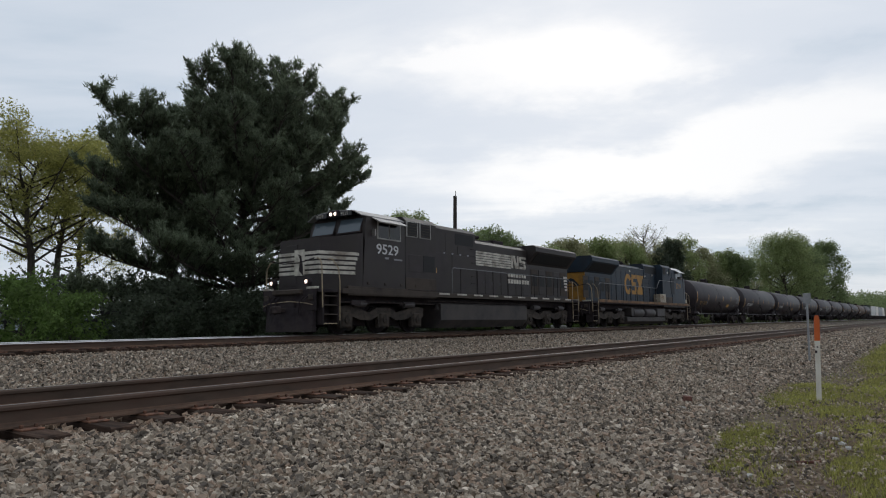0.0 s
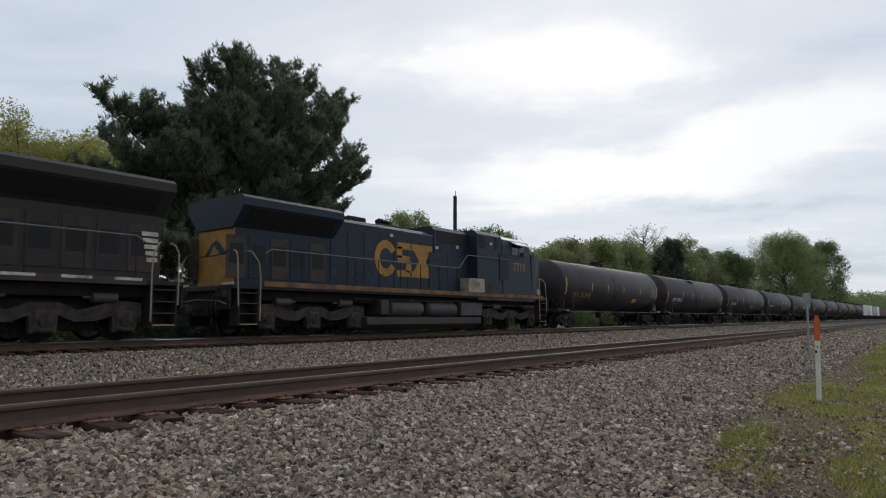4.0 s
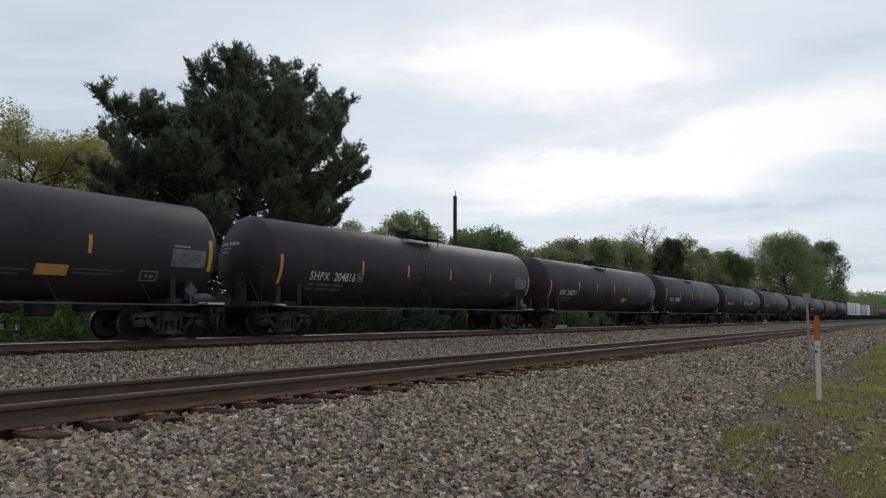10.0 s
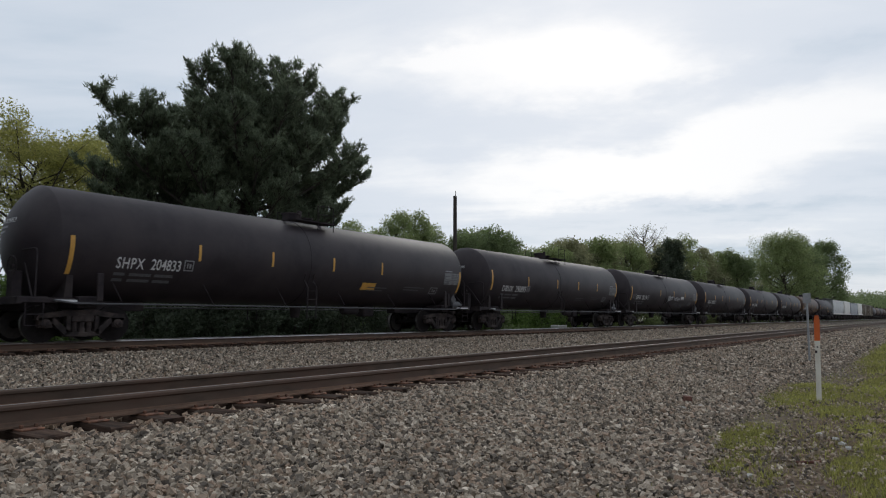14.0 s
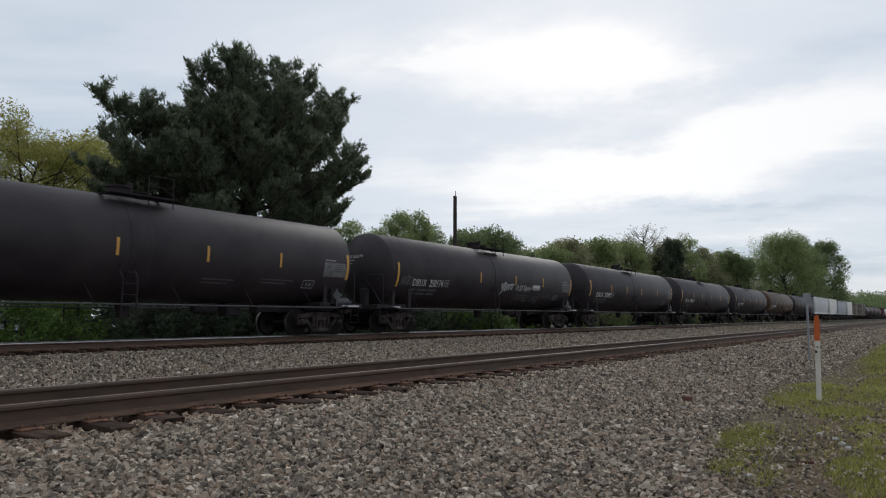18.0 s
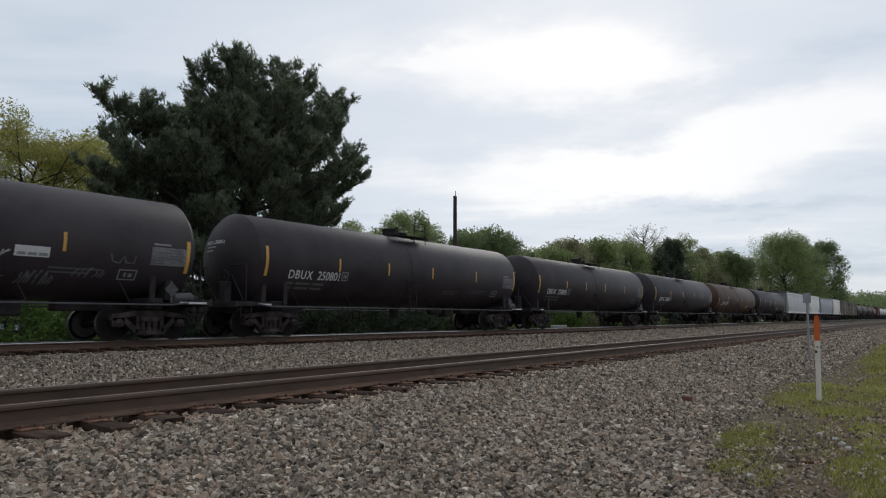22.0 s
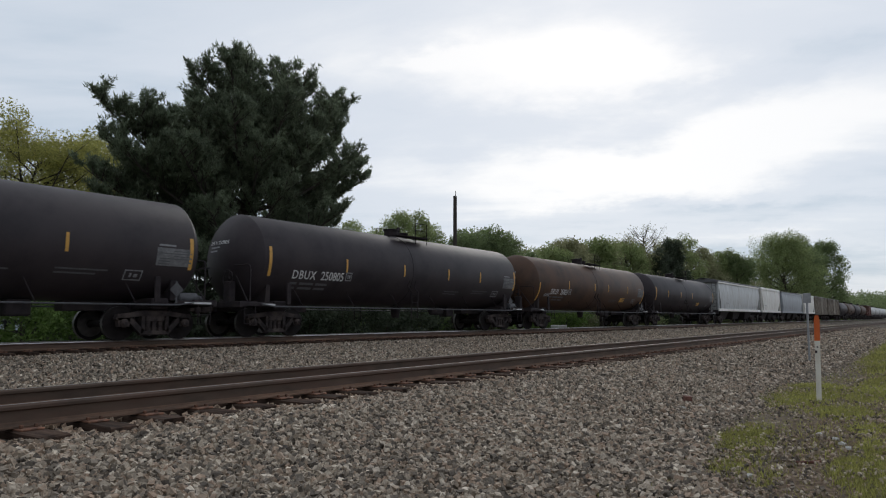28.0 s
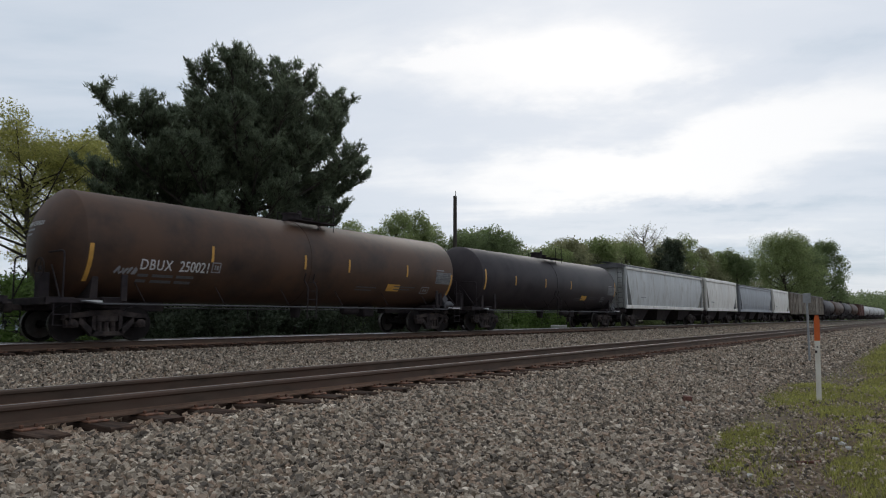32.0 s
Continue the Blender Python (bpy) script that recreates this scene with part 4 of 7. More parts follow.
part("graffiti_stroke", ribbon([(14.85, 2.26), (14.92, 2.06), (15.1, 2.02), (15.22, 2.22), (15.28, 2.04), (15.5, 2.04), (15.52, 2.24)], 0.03), MAT["dim_spray"], scrawled, "pale spray paint stroke")
graffiti(scrawled, 1.85, 2.6, 1.92, 2.26, 5, 4, "dim_spray", 0.045)
for k, (a, b, z) in enumerate(((11.1, 12.0, 1.72), (11.1, 11.85, 1.62), (11.1, 11.75, 1.52))):
    part("stencil_line", mesh_of("stencil_line", tank_patch(a, b, z, z + 0.05, None, 1), MAT["dim_mark"]), None, scrawled)
part("paper_label", mesh_of("paper_label", tank_patch(12.6, 13.37, 2.04, 2.29, None, 2), MAT["white"]), None, scrawled, "white label patch")
for k in range(3):
    part("label_block", mesh_of("label_block", tank_patch(12.65 + 0.24 * k, 12.85 + 0.24 * k, 2.07, 2.14, None, 1, 0.009), MAT["grey_mark"]), None, scrawled)
worn = [o for o, q, r in TR if abs(q - 103.95) < 0.01][0]
graffiti(worn, 2.1, 2.7, 1.75, 1.92, 5, 6, "grey_mark")


# ---- locomotives ----
MAT.update({
    "loco_black": material("black_locomotive_paint", (0.036, 0.0285, 0.0300), rough=0.52, spec=0.28, var=0.25, scale=2, second=(0.040, 0.033, 0.030), second_scale=0.9, second_amount=0.5),
    "loco_skirt": material("dusty_black_paint", (0.046, 0.038, 0.034), rough=0.8, spec=0.25, var=0.3, scale=3, second=(0.075, 0.060, 0.050), second_scale=1.4, second_amount=0.6),
    "loco_blue": material("dark_blue_locomotive_paint", (0.0165, 0.031, 0.050), rough=0.52, spec=0.28, var=0.22, scale=2, second=(0.020, 0.027, 0.037), second_scale=0.9, second_amount=0.5),
    "loco_grey": material("dusty_grey_blue_skirt", (0.045, 0.041, 0.042), rough=0.75, spec=0.25, var=0.25, scale=3, second=(0.085, 0.066, 0.052), second_scale=1.2, second_amount=0.5),
    "livery_yellow": material("faded_yellow_paint", (0.42, 0.205, 0.026), rough=0.6, var=0.18, scale=3, second=(0.26, 0.14, 0.035), second_scale=1.6, second_amount=0.4),
    "tan_sill": material("rusty_tan_sill", (0.29, 0.15, 0.062), rough=0.75, var=0.3, scale=4, second=(0.09, 0.055, 0.035), second_scale=2.0, second_amount=0.5),
    "cream": material("cream_panel_paint", (0.42, 0.37, 0.29), rough=0.6, var=0.15, scale=4, second=(0.25, 0.19, 0.13), second_scale=2.5),
    "stripe_white": material("dirty_white_stripe", (0.60, 0.57, 0.50), rough=0.65, var=0.18, scale=5, second=(0.25, 0.21, 0.17), second_scale=2),
    "roof_grey": material("pale_roof_and_sky_sheen", (0.30, 0.29, 0.28), rough=0.55, var=0.2, scale=3),
    "roof_white": material("white_roof_paint", (0.62, 0.62, 0.62), rough=0.5, var=0.15, scale=3),
    "handrail_pale": material("pale_tan_handrail", (0.36, 0.28, 0.18), rough=0.55, var=0.2, scale=6),
    "fuel_grey": material("dusty_fuel_tank", (0.034, 0.029, 0.030), rough=0.7, var=0.25, scale=2, second=(0.062, 0.052, 0.047), second_scale=1.0, second_amount=0.5),
    "air_tank": material("dusty_air_tank", (0.066, 0.058, 0.058), rough=0.65, var=0.25, scale=2),
    # the blue livery darkened, to paint in a recess's shade
    "shadow_blue": material("painted_recess_shade_blue", (0.009, 0.013, 0.020), rough=0.7, var=0.2, scale=4),
    "rail_steel": material("worn_steel_handrail", (0.16, 0.16, 0.165), rough=0.5, var=0.2, scale=6),
    "grille": material("dark_grille_and_opening_shade", (0.008, 0.008, 0.009), rough=0.7, var=0.3, scale=20),
    "glass": glass_material("dark_cab_glass", (0.008, 0.009, 0.010)),
    "alum": material("bright_window_frame", (0.36, 0.35, 0.33), rough=0.45, var=0.15, scale=8),
    # the sky's pale blue reflection is put into the windshield's base colour
    "windshield": glass_material("windshield_sky_reflection", (0.10, 0.13, 0.155)),
    "headlight": lamp_material("lit_headlight", (1.0, 0.78, 0.68), 2.2),
})


def loco_truck(parent, xs, sign):
    """A three-axle locomotive truck with axles at xs."""
    c = xs[1]
    s = Shape()
    for side in (-1, 1):
        a, b = sorted((side * 1.02, side * 1.20))
        lo, hi = xs[0] - c, xs[2] - c
        s.prism([(lo - 0.45, 0.62), (lo - 0.45, 1.00), (lo + 0.3, 1.06), (lo * 0.55, 0.86), (lo * 0.38, 0.80), (-0.35, 0.98), (0.35, 0.98), (hi * 0.38, 0.80), (hi * 0.55, 0.86), (hi - 0.3, 1.06), (hi + 0.45, 1.00), (hi + 0.45, 0.62),
                 (hi - 0.28, 0.66), (hi * 0.62, 0.52), (hi * 0.36, 0.50), (0.30, 0.68), (-0.30, 0.68), (lo * 0.36, 0.50), (lo * 0.62, 0.52), (lo + 0.28, 0.66)], a, b)
        for x in (lo, 0.0, hi):
            for d in (-1, 1):
                s.prism([(x + d * 0.20, 0.68), (x + d * 0.34, 0.68), (x + d * 0.30, 0.22), (x + d * 0.18, 0.24)][::d], a, b)
    t = part("truck", mesh_of("truck", s, MAT["truck_dust"]), None, parent, "three-axle truck grey with road dust", m=pose(c, 0, 0))
    box = shared("axle_box", lambda: mesh_of("axle_box", axle_box(), MAT["truck_dust"]))
    for x in xs:
        w = part("wheelset", WHEEL40, None, t, m=pose(x - c, 0, 0.52))
        WHEELS.append((w, 0.52, sign))
        for side in (0, 180):
            part("axle_box", box, None, t, m=pose(x - c, 0, 0, 0, 0, side))
    part("traction_motor", Shape().box(xs[0] - c - 0.5, xs[2] - c + 0.5, -0.62, 0.62, 0.28, 1.12, 0.05), MAT["frame_black"], t)
    cyl = shared("brake_cylinder", lambda: mesh_of("brake_cylinder", Shape().tube((-0.32, 0, 0), (0.32, 0, 0), 0.13, 14).tube((0.32, 0, 0), (0.55, 0, 0), 0.04, 8), MAT["air_tank"]))
    for side in (-1, 1):
        for k in (-0.62, 0.62):
            part("brake_cylinder", cyl, None, t, m=pose((xs[2] - c) * k * 1.15, side * 1.22, 1.12, 0, 0, 0 if k < 0 else 180))
    return t


def axle_box():
    s = Shape()
    s.box(-0.25, 0.25, -1.26, -0.98, 0.24, 0.80, 0.05)
    s.box(-0.33, 0.33, -1.20, -1.02, 0.24, 0.36, 0.03)
    s.lathe([(0.0, 0.14), (-0.05, 0.14), (-0.07, 0.09), (-0.09, 0.001)], "y", (0, -1.26, 0.52), 14)
    return s


def side_patch(x0, x1, z0, z1, y, side):
    s = Shape()
    a, b = sorted((side * (y - 0.003), side * (y + 0.006)))
    s.box(x0, x1, a, b, z0, z1)
    return s


def wrapped_bar(pts, z0, z1):
    """A bar of paint along plan points (x, y), 5 mm proud."""
    s = Shape()
    for (xa, ya), (xb, yb) in zip(pts[:-1], pts[1:]):
        d = Vector((xb - xa, yb - ya, 0)).normalized()
        n = Vector((d.y, -d.x, 0))
        if n.x > 0:
            n = -n
        q = [Vector((xa, ya, 0)) + n * 0.006, Vector((xb, yb, 0)) + n * 0.006, Vector((xb, yb, 0)) - n * 0.004, Vector((xa, ya, 0)) - n * 0.004]
        v = [(p.x, p.y, z) for z in (z0, z1) for p in q]
        s.add(v, [(0, 1, 2, 3), (4, 7, 6, 5), (0, 4, 5, 1), (1, 5, 6, 2), (2, 6, 7, 3), (3, 7, 4, 0)])
    return s


def locomotive(q, L, turn, paint, skirt, label, number):
    """A wide-cab diesel; x runs from its front coupler to its rear. turn: 0 or 180 degrees."""
    first = turn == 0
    side = -1 if first else 1           # the side that faces the camera
    sign = 1 if first else -1
    eng = thing("locomotive", label, "locomotive", m=pose(q, TRAIN_Y, FAR_Z, 0, 0, turn), group="locomotives of the train")
    TR.append((eng, q, turn))
    P = lambda name, s, mat, label="", parent=None, m=None: part(name, s, MAT[mat], parent or eng, label, m)
    end = L - 1.05
    ce, be, bt = (7.50, 11.28, 4.70) if first else (7.60, 10.25, 4.62)     # cabinet end, blower end, its roof

    def lettering(text, h, x, z, y, mat, bold=0.0, width=1.3):
        me = text_mesh(text, h, 0.006, bold)
        me.materials.append(MAT[mat])
        w = max(v.co.x for v in me.vertices)
        me.transform(Matrix.Diagonal((width / w, 1, 1, 1)))
        w = width
        part("lettering", me, None, eng, "painted number", m=pose(x if first else x + w, side * (y + 0.004), z, 0, 0, turn))

    # frame and platform
    s = Shape()
    s.box(0.8, L - 0.8, -1.0, 1.0, 1.15, 1.48, 0.03)
    s.box(0.78, L - 0.78, -1.49, 1.49, 1.48, 1.60, 0.015)
    P("underframe", s, "frame_black")
    for sd in (-1, 1):
        a, b = sorted((sd * 1.49, sd * 1.52))
        P("side_sill", Shape().box(1.9 if first else 1.3, L - 1.9, a, b, 1.46 if first else 1.57, 1.65 if first else 1.745, 0.008), "loco_skirt" if first else "tan_sill", "" if first else "faded yellow side sill")
        if first:
            for k in range(10):
                x = 7.65 + k * 1.32
                P("sill_reflector", side_patch(x, x + 0.74, 1.575, 1.648, 1.522, sd), "stripe_white")
    # nose, tapered in plan, with sloping top
    nw0, nw1, nx0, nx1 = (1.05, 1.50, 1.18, 2.55) if first else (1.05, 1.50, 0.86, 2.1)
    z0, zf, zb = (1.60, 3.46, 3.74) if first else (1.60, 3.40, 3.86)
    nb_ = 2.95 if first else 2.50
    v = [(nx0, -nw0, z0), (nx0, nw0, z0), (nx1, nw1, z0), (nb_, nw1, z0), (nb_, -nw1, z0), (nx1, -nw1, z0),
         (nx0 + 0.03, -nw0, zf), (nx0 + 0.03, nw0, zf), (nx1, nw1, zb - 0.12), (nb_, nw1, zb), (nb_, -nw1, zb), (nx1, -nw1, zb - 0.12)]
    s = Shape().add(v, [(0, 1, 7, 6), (1, 2, 8, 7), (2, 3, 9, 8), (4, 5, 11, 10), (5, 0, 6, 11), (6, 7, 8, 11), (11, 8, 9, 10), (3, 4, 10, 9), (5, 4, 3, 2, 1, 0)])
    nose = P("nose", s, paint)
    P("nose_door", Shape().box(nx0 - 0.010, nx0 + 0.09, 0.1, 0.68, 1.75, 3.25, 0.008), paint, "", nose)
    # cab shell
    cab_out = [(-1.50, 1.60), (1.50, 1.60), (1.50, 4.10), (1.44, 4.42), (1.05, 4.62), (0.0, 4.72), (-1.05, 4.62), (-1.44, 4.42), (-1.50, 4.10)]
    s = Shape()
    n = len(cab_out)
    fx = lambda z: nb_ + max(0.0, z - 3.7) * 0.38
    ring0 = [(fx(z), y, z) for y, z in cab_out]
    ring1 = [(5.40, y, z) for y, z in cab_out]
    s.add(ring0 + ring1, [(i, (i + 1) % n, n + (i + 1) % n, n + i) for i in range(n)] + [tuple(range(n)), tuple(range(2 * n - 1, n - 1, -1))])
    cab = P("cab", s, paint)
    # roof skin; the grey one has the sky's sheen in its colour
    s = Shape()
    top = [(1.45, 4.44), (1.06, 4.645), (0.0, 4.745), (-1.06, 4.645), (-1.45, 4.44)]
    low = [(y * 1.0, z - 0.03) for y, z in top]
    s.prism(top + low[::-1], 2.90 if first else 2.76, 5.42 if first else 5.2, "yz")
    P("cab_roof", s, "roof_grey" if first else "roof_white", "pale cab roof", cab)
    # windshield panes, in raised frames
    for k in (-1, 1):
        for name, grow, mat, lift in (("windshield_frame", 0.05, "frame_black", 0.012), ("windshield", 0.0, "windshield", 0.024)):
            y0, y1 = sorted((k * (0.14 - grow), k * (1.28 + grow)))
            zz0, zz1 = 3.84 - grow, 4.36 + grow
            ys = [y0, y1, y1, y0]
            pts = []
            for off in (lift, -0.02):
                pts += [(fx(zz0) - off, ys[0], zz0), (fx(zz0) - off, ys[1], zz0), (fx(zz1) - off, ys[1], zz1), (fx(zz1) - off, ys[0], zz1)]
            P(name, Shape().add(pts, [(0, 1, 2, 3), (7, 6, 5, 4), (0, 4, 5, 1), (1, 5, 6, 2), (2, 6, 7, 3), (3, 7, 4, 0)]), mat, "", cab)
    # headlights and number boards over the windshield
    P("headlight_box", Shape().box(2.86, 3.3, -0.30, 0.30, 4.46, 4.72, 0.03), "frame_black", "", cab)
    for y in (-0.12, 0.12):
        P("headlight", Shape().lathe([(0.0, 0.07), (-0.02, 0.06), (-0.03, 0.001)], "x", (2.86, y, 4.59), 12), "headlight" if first else "glass", "lit headlight" if first else "", cab)
    for k in (-1, 1):
        y0, y1 = sorted((k * 0.36, k * 0.98))
        nb = P("number_board", Shape().box(2.88, 3.16, y0, y1, 4.46, 4.66, 0.01), "glass", "", cab)
        me = text_mesh(number, 0.13, 0.004)
        me.transform(Matrix.Rotation(radians(-90), 4, "Z"))
        me.materials.append(MAT["stripe_white"])
        part("board_number", me, None, nb, m=pose(2.877, y1 - 0.06, 4.495))
    # side windows, visor
    for sd in (-1, 1):
        wz = 3.64 if first else 3.74
        for x0, x1 in (((3.80, 4.40), (4.47, 5.08)) if first else ((3.24, 3.83), (3.91, 4.50))):
            a, b = sorted((sd * 1.485, sd * 1.515))
            fr = P("side_window", Shape().box(x0 - 0.06, x1 + 0.06, a, b, wz - 0.05, wz + 0.63, 0.01), "alum" if first else paint, "", cab)
            a, b = sorted((sd * 1.49, sd * 1.520))
            P("pane", Shape().box(x0, x1, a, b, wz, wz + 0.57), "glass", "", fr)
        s = Shape()
        s.prism([(sd * 1.46, 4.37), (sd * 1.47, 4.40), (sd * 1.86, 4.20), (sd * 1.85, 4.17)][::(1 if sd > 0 else -1)], 3.50 if first else 3.12, 5.15 if first else 4.55, "yz")
        # the grey visor's pale colour also holds sheen from the sky
        P("sun_visor", s, "roof_grey" if first else "roof_white", "pale sun visor over the cab window", cab)
        # mirror and cab skirt
        P("mirror", Shape().box(3.42, 3.46, min(sd * 1.52, sd * 1.70), max(sd * 1.52, sd * 1.70), 3.66, 3.92, 0.01), "steel", "", cab)
        a, b = sorted((sd * 1.40, sd * 1.505))
        P("cab_skirt", Shape().box(2.2, ce, a, b, 1.40, 1.75 if first else 1.56, 0.02), skirt)
    # cabinet behind the cab, flush with it
    cabinet_top = 4.68
    s = Shape()
    s.prism([(-1.48, 1.60), (1.48, 1.60), (1.48, 4.50), (1.28, cabinet_top), (-1.28, cabinet_top), (-1.48, 4.50)], 5.46, ce, "yz")
    cabinet = P("cabinet", s, paint)
    louvres = ((5.50, 0.74), (6.36, 0.76)) if first else ((6.80, 0.66), (5.74, 0.32))
    for sd in (-1, 1):
        for x0, w in louvres:
            a, b = sorted((sd * 1.46, sd * 1.50))
            f = P("louvre_frame", Shape().box(x0, x0 + w, a, b, 3.86, 4.48, 0.012), "alum" if first else paint, "", cabinet)
            a, b = sorted((sd * 1.46, sd * 1.507))
            P("louvre", Shape().box(x0 + 0.06, x0 + w - 0.06, a, b, 3.89 if first else 3.92, 4.46 if first else 4.42), "grille", "", f)
        a, b = sorted((sd * 1.46, sd * 1.49))
        if first:
            # flat near-black panel paints the shade inside the open vent
            P("vent_opening", Shape().box(6.60, 7.38, a, b, 2.48, 3.15, 0.0), "grille", "flat dark panel for the open vent's shaded inside", cabinet)
            P("access_door", Shape().box(5.66, 6.55, a, b, 2.44, 3.15, 0.012), paint, "", cabinet)
            for k in range(4):
                P("hinge", Shape().box(3.2 + k * 0.95, 3.32 + k * 0.95, min(sd * 1.5, sd * 1.53), max(sd * 1.5, sd * 1.53), 1.82, 1.92, 0.01), "loco_skirt", "", cab)
        else:
            P("cream_panel", Shape().box(7.06, 8.36, *sorted((sd * 0.99, sd * 1.515)), 1.745, 2.39, 0.02), "cream", "cream painted access panel", cabinet)
            for k in range(5):
                P("slot", Shape().box(7.50, 7.94, *sorted((sd * 1.5, sd * 1.52)), 2.00 + k * 0.055, 2.025 + k * 0.055), "tan_sill", "", cabinet)
            P("recess", Shape().box(5.40, 5.46, -1.4, 1.4, 1.7, 4.2), "grille", "", cabinet)
            # flat panel in darkened blue paints the shade of the door recess
            P("door_recess", Shape().box(4.84, 5.68, *sorted((sd * 1.46, sd * 1.506)), 2.44, 3.72), "shadow_blue", "flat dark panel for the shaded cab door recess", cab)
            P("cream_panel", Shape().box(1.45, 1.80, *sorted((sd * 1.10, sd * 1.42)), 1.80, 2.10, 0.01), "cream", "", cab)
        P("skirt_grime", Shape().box(5.46, ce - 0.01, *sorted((sd * 1.47, sd * 1.498)), 1.66 if first else 1.75, 2.20, 0.01), skirt, "", cabinet)
    # blower compartment, engine hood, radiator end
    s = Shape().prism([(-0.98, 1.60), (0.98, 1.60), (0.98, bt - 0.17), (0.82, bt), (-0.82, bt), (-0.98, bt - 0.17)], ce, be, "yz")
    blower = P("blower_compartment", s, paint)
    s = Shape().prism([(-0.94, 1.60), (0.94, 1.60), (0.94, 4.14), (0.72, 4.31), (-0.72, 4.31), (-0.94, 4.14)], be, 16.45, "yz")
    hood = P("engine_hood", s, paint)
    s = Shape().prism([(-0.94, 1.60), (0.94, 1.60), (0.94, 4.2), (-0.94, 4.2)], 16.45, end - 0.15, "yz")
    rad = P("radiator_housing", s, paint)
    s = Shape()
    s.prism([(-0.94, 3.45), (0.94, 3.45), (1.50, 4.10), (1.50, 4.34), (1.36, 4.45), (-1.36, 4.45), (-1.50, 4.34), (-1.50, 4.10)], 16.3, end - 0.05, "yz")
    P("radiator_wing", s, paint, "overhanging radiator wing", rad)
    for sd in (-1, 1):
        a, b = sorted((sd * 0.96, sd * 0.99))
        P("intake_grille", Shape().box(9.60 if first else 7.66, 11.08 if first else 10.02, *sorted((sd * 0.97, sd * 0.992)), 3.92, 4.43), "grille", "", blower)
        n_door = 7
        for k in range(n_door):
            x = be + 0.12 + k * (16.4 - be) / 7
            P("hood_door", Shape().box(x, x + 0.66 if first else x + 0.80, *sorted((sd * 0.93, sd * 0.958)), 1.75, 2.92 if first else 3.85, 0.012), paint, "", hood)
        for k in range(2):
            P("hood_door", Shape().box(8.0 + k * 1.35, 9.28 + k * 1.35, *sorted((sd * 0.97, sd * 0.99)), 1.75, 3.45, 0.012), paint, "", blower)
        for k in range(5):
            x = 16.7 + k * 0.86
            P("radiator_door", Shape().box(x, x + 0.74, *sorted((sd * 0.93, sd * 0.962)), 1.85, 3.2, 0.012), paint if k % 2 else skirt, "", rad)
            P("radiator_screen", Shape().box(x + 0.1, x + 0.62, *sorted((sd * 0.94, sd * 0.97)), 2.3, 2.95), "grille", "", rad)
        # upper screens under the wing
        v = [(16.6, sd * 1.03, 3.555), (end - 0.4, sd * 1.03, 3.555), (end - 0.4, sd * 1.45, 4.042), (16.6, sd * 1.45, 4.042)]
        P("wing_screen", Shape().add([(x, y + sd * 0.012, z - 0.012) for x, y, z in v] + v, [(0, 1, 2, 3), (7, 6, 5, 4), (0, 4, 5, 1), (1, 5, 6, 2), (2, 6, 7, 3), (3, 7, 4, 0)]), "grille", "", rad)
    for sd in (-1, 1):
        for k in range(7):
            x = be + 0.08 + k * (16.4 - be) / 7
            P("door_latch", Shape().box(x + 0.60, x + 0.66, *sorted((sd * 0.95, sd * 0.975)), 2.2, 2.34, 0.005), "grey_rail", "", hood)
        for x0, w in louvres:
            for k in range(5):
                P("slat", Shape().box(x0 + 0.06, x0 + w - 0.06, *sorted((sd * 1.50, sd * 1.515)), 3.93 + k * 0.11, 3.955 + k * 0.11), "loco_skirt", "", cabinet)
        for k in range(6):
            P("grab_iron", Shape().path([(be - 0.15, sd * 0.985, 2.2 + k * 0.32), (be - 0.15, sd * 1.04, 2.2 + k * 0.32), (be - 0.43, sd * 1.04, 2.2 + k * 0.32), (be - 0.43, sd * 0.985, 2.2 + k * 0.32)], 0.011, 5), "frame_black", "", blower)
        for k in range(5 if first else 0):
            P("skirt_hatch", Shape().box(2.9 + k * 0.95, 3.45 + k * 0.95, *sorted((sd * 1.50, sd * 1.512)), 1.44, 1.62, 0.008), skirt, "", eng)
        P("conduit", Shape().path([(5.6, sd * 1.51, 1.72), (6.6, sd * 1.51, 1.70), (7.7, sd * 1.51, 1.74)], 0.014, 5), "frame_black", "", cabinet)
        P("door_seam", Shape().box(5.405, 5.455, *sorted((sd * 1.35, sd * 1.47)), 1.62, 4.2), "grille", "", cab)
        for k in range(3):
            P("rivet_strip", Shape().box(7.9 + k * 0.95, 7.93 + k * 0.95, *sorted((sd * 0.975, sd * 0.99)), 3.5, 4.35), paint, "", blower)
        P("sill_pipe", Shape().path([(2.0, sd * 1.30, 1.16), (4.0, sd * 1.34, 1.18), (7.6, sd * 1.30, 1.16)], 0.025, 6), "truck", "", eng)
    # roof gear
    s = Shape().box(11.7, 13.4, -0.55, 0.55, 4.29, 4.42, 0.03)
    P("roof_hatch", s, "frame_black", "", hood)
    P("exhaust_stack", Shape().box(13.9, 14.9, -0.35, 0.35, 4.29, 4.58, 0.04), "frame_black", "", hood)
    s = Shape()
    for k, y in enumerate((-0.16, 0.0, 0.16)):
        s.tube((12.2 + 0.1 * k, y, 4.62), (12.75 + 0.1 * k, y, 4.62), 0.03, 8, 0.09)
    s.box(12.2, 12.4, -0.2, 0.2, 4.40, 4.62, 0.01)
    P("air_horn", s, "frame_black", "", hood)
    P("antenna", Shape().box(4.3, 4.9, -0.25, 0.25, 4.72, 4.80, 0.02), "roof_grey", "", cab)
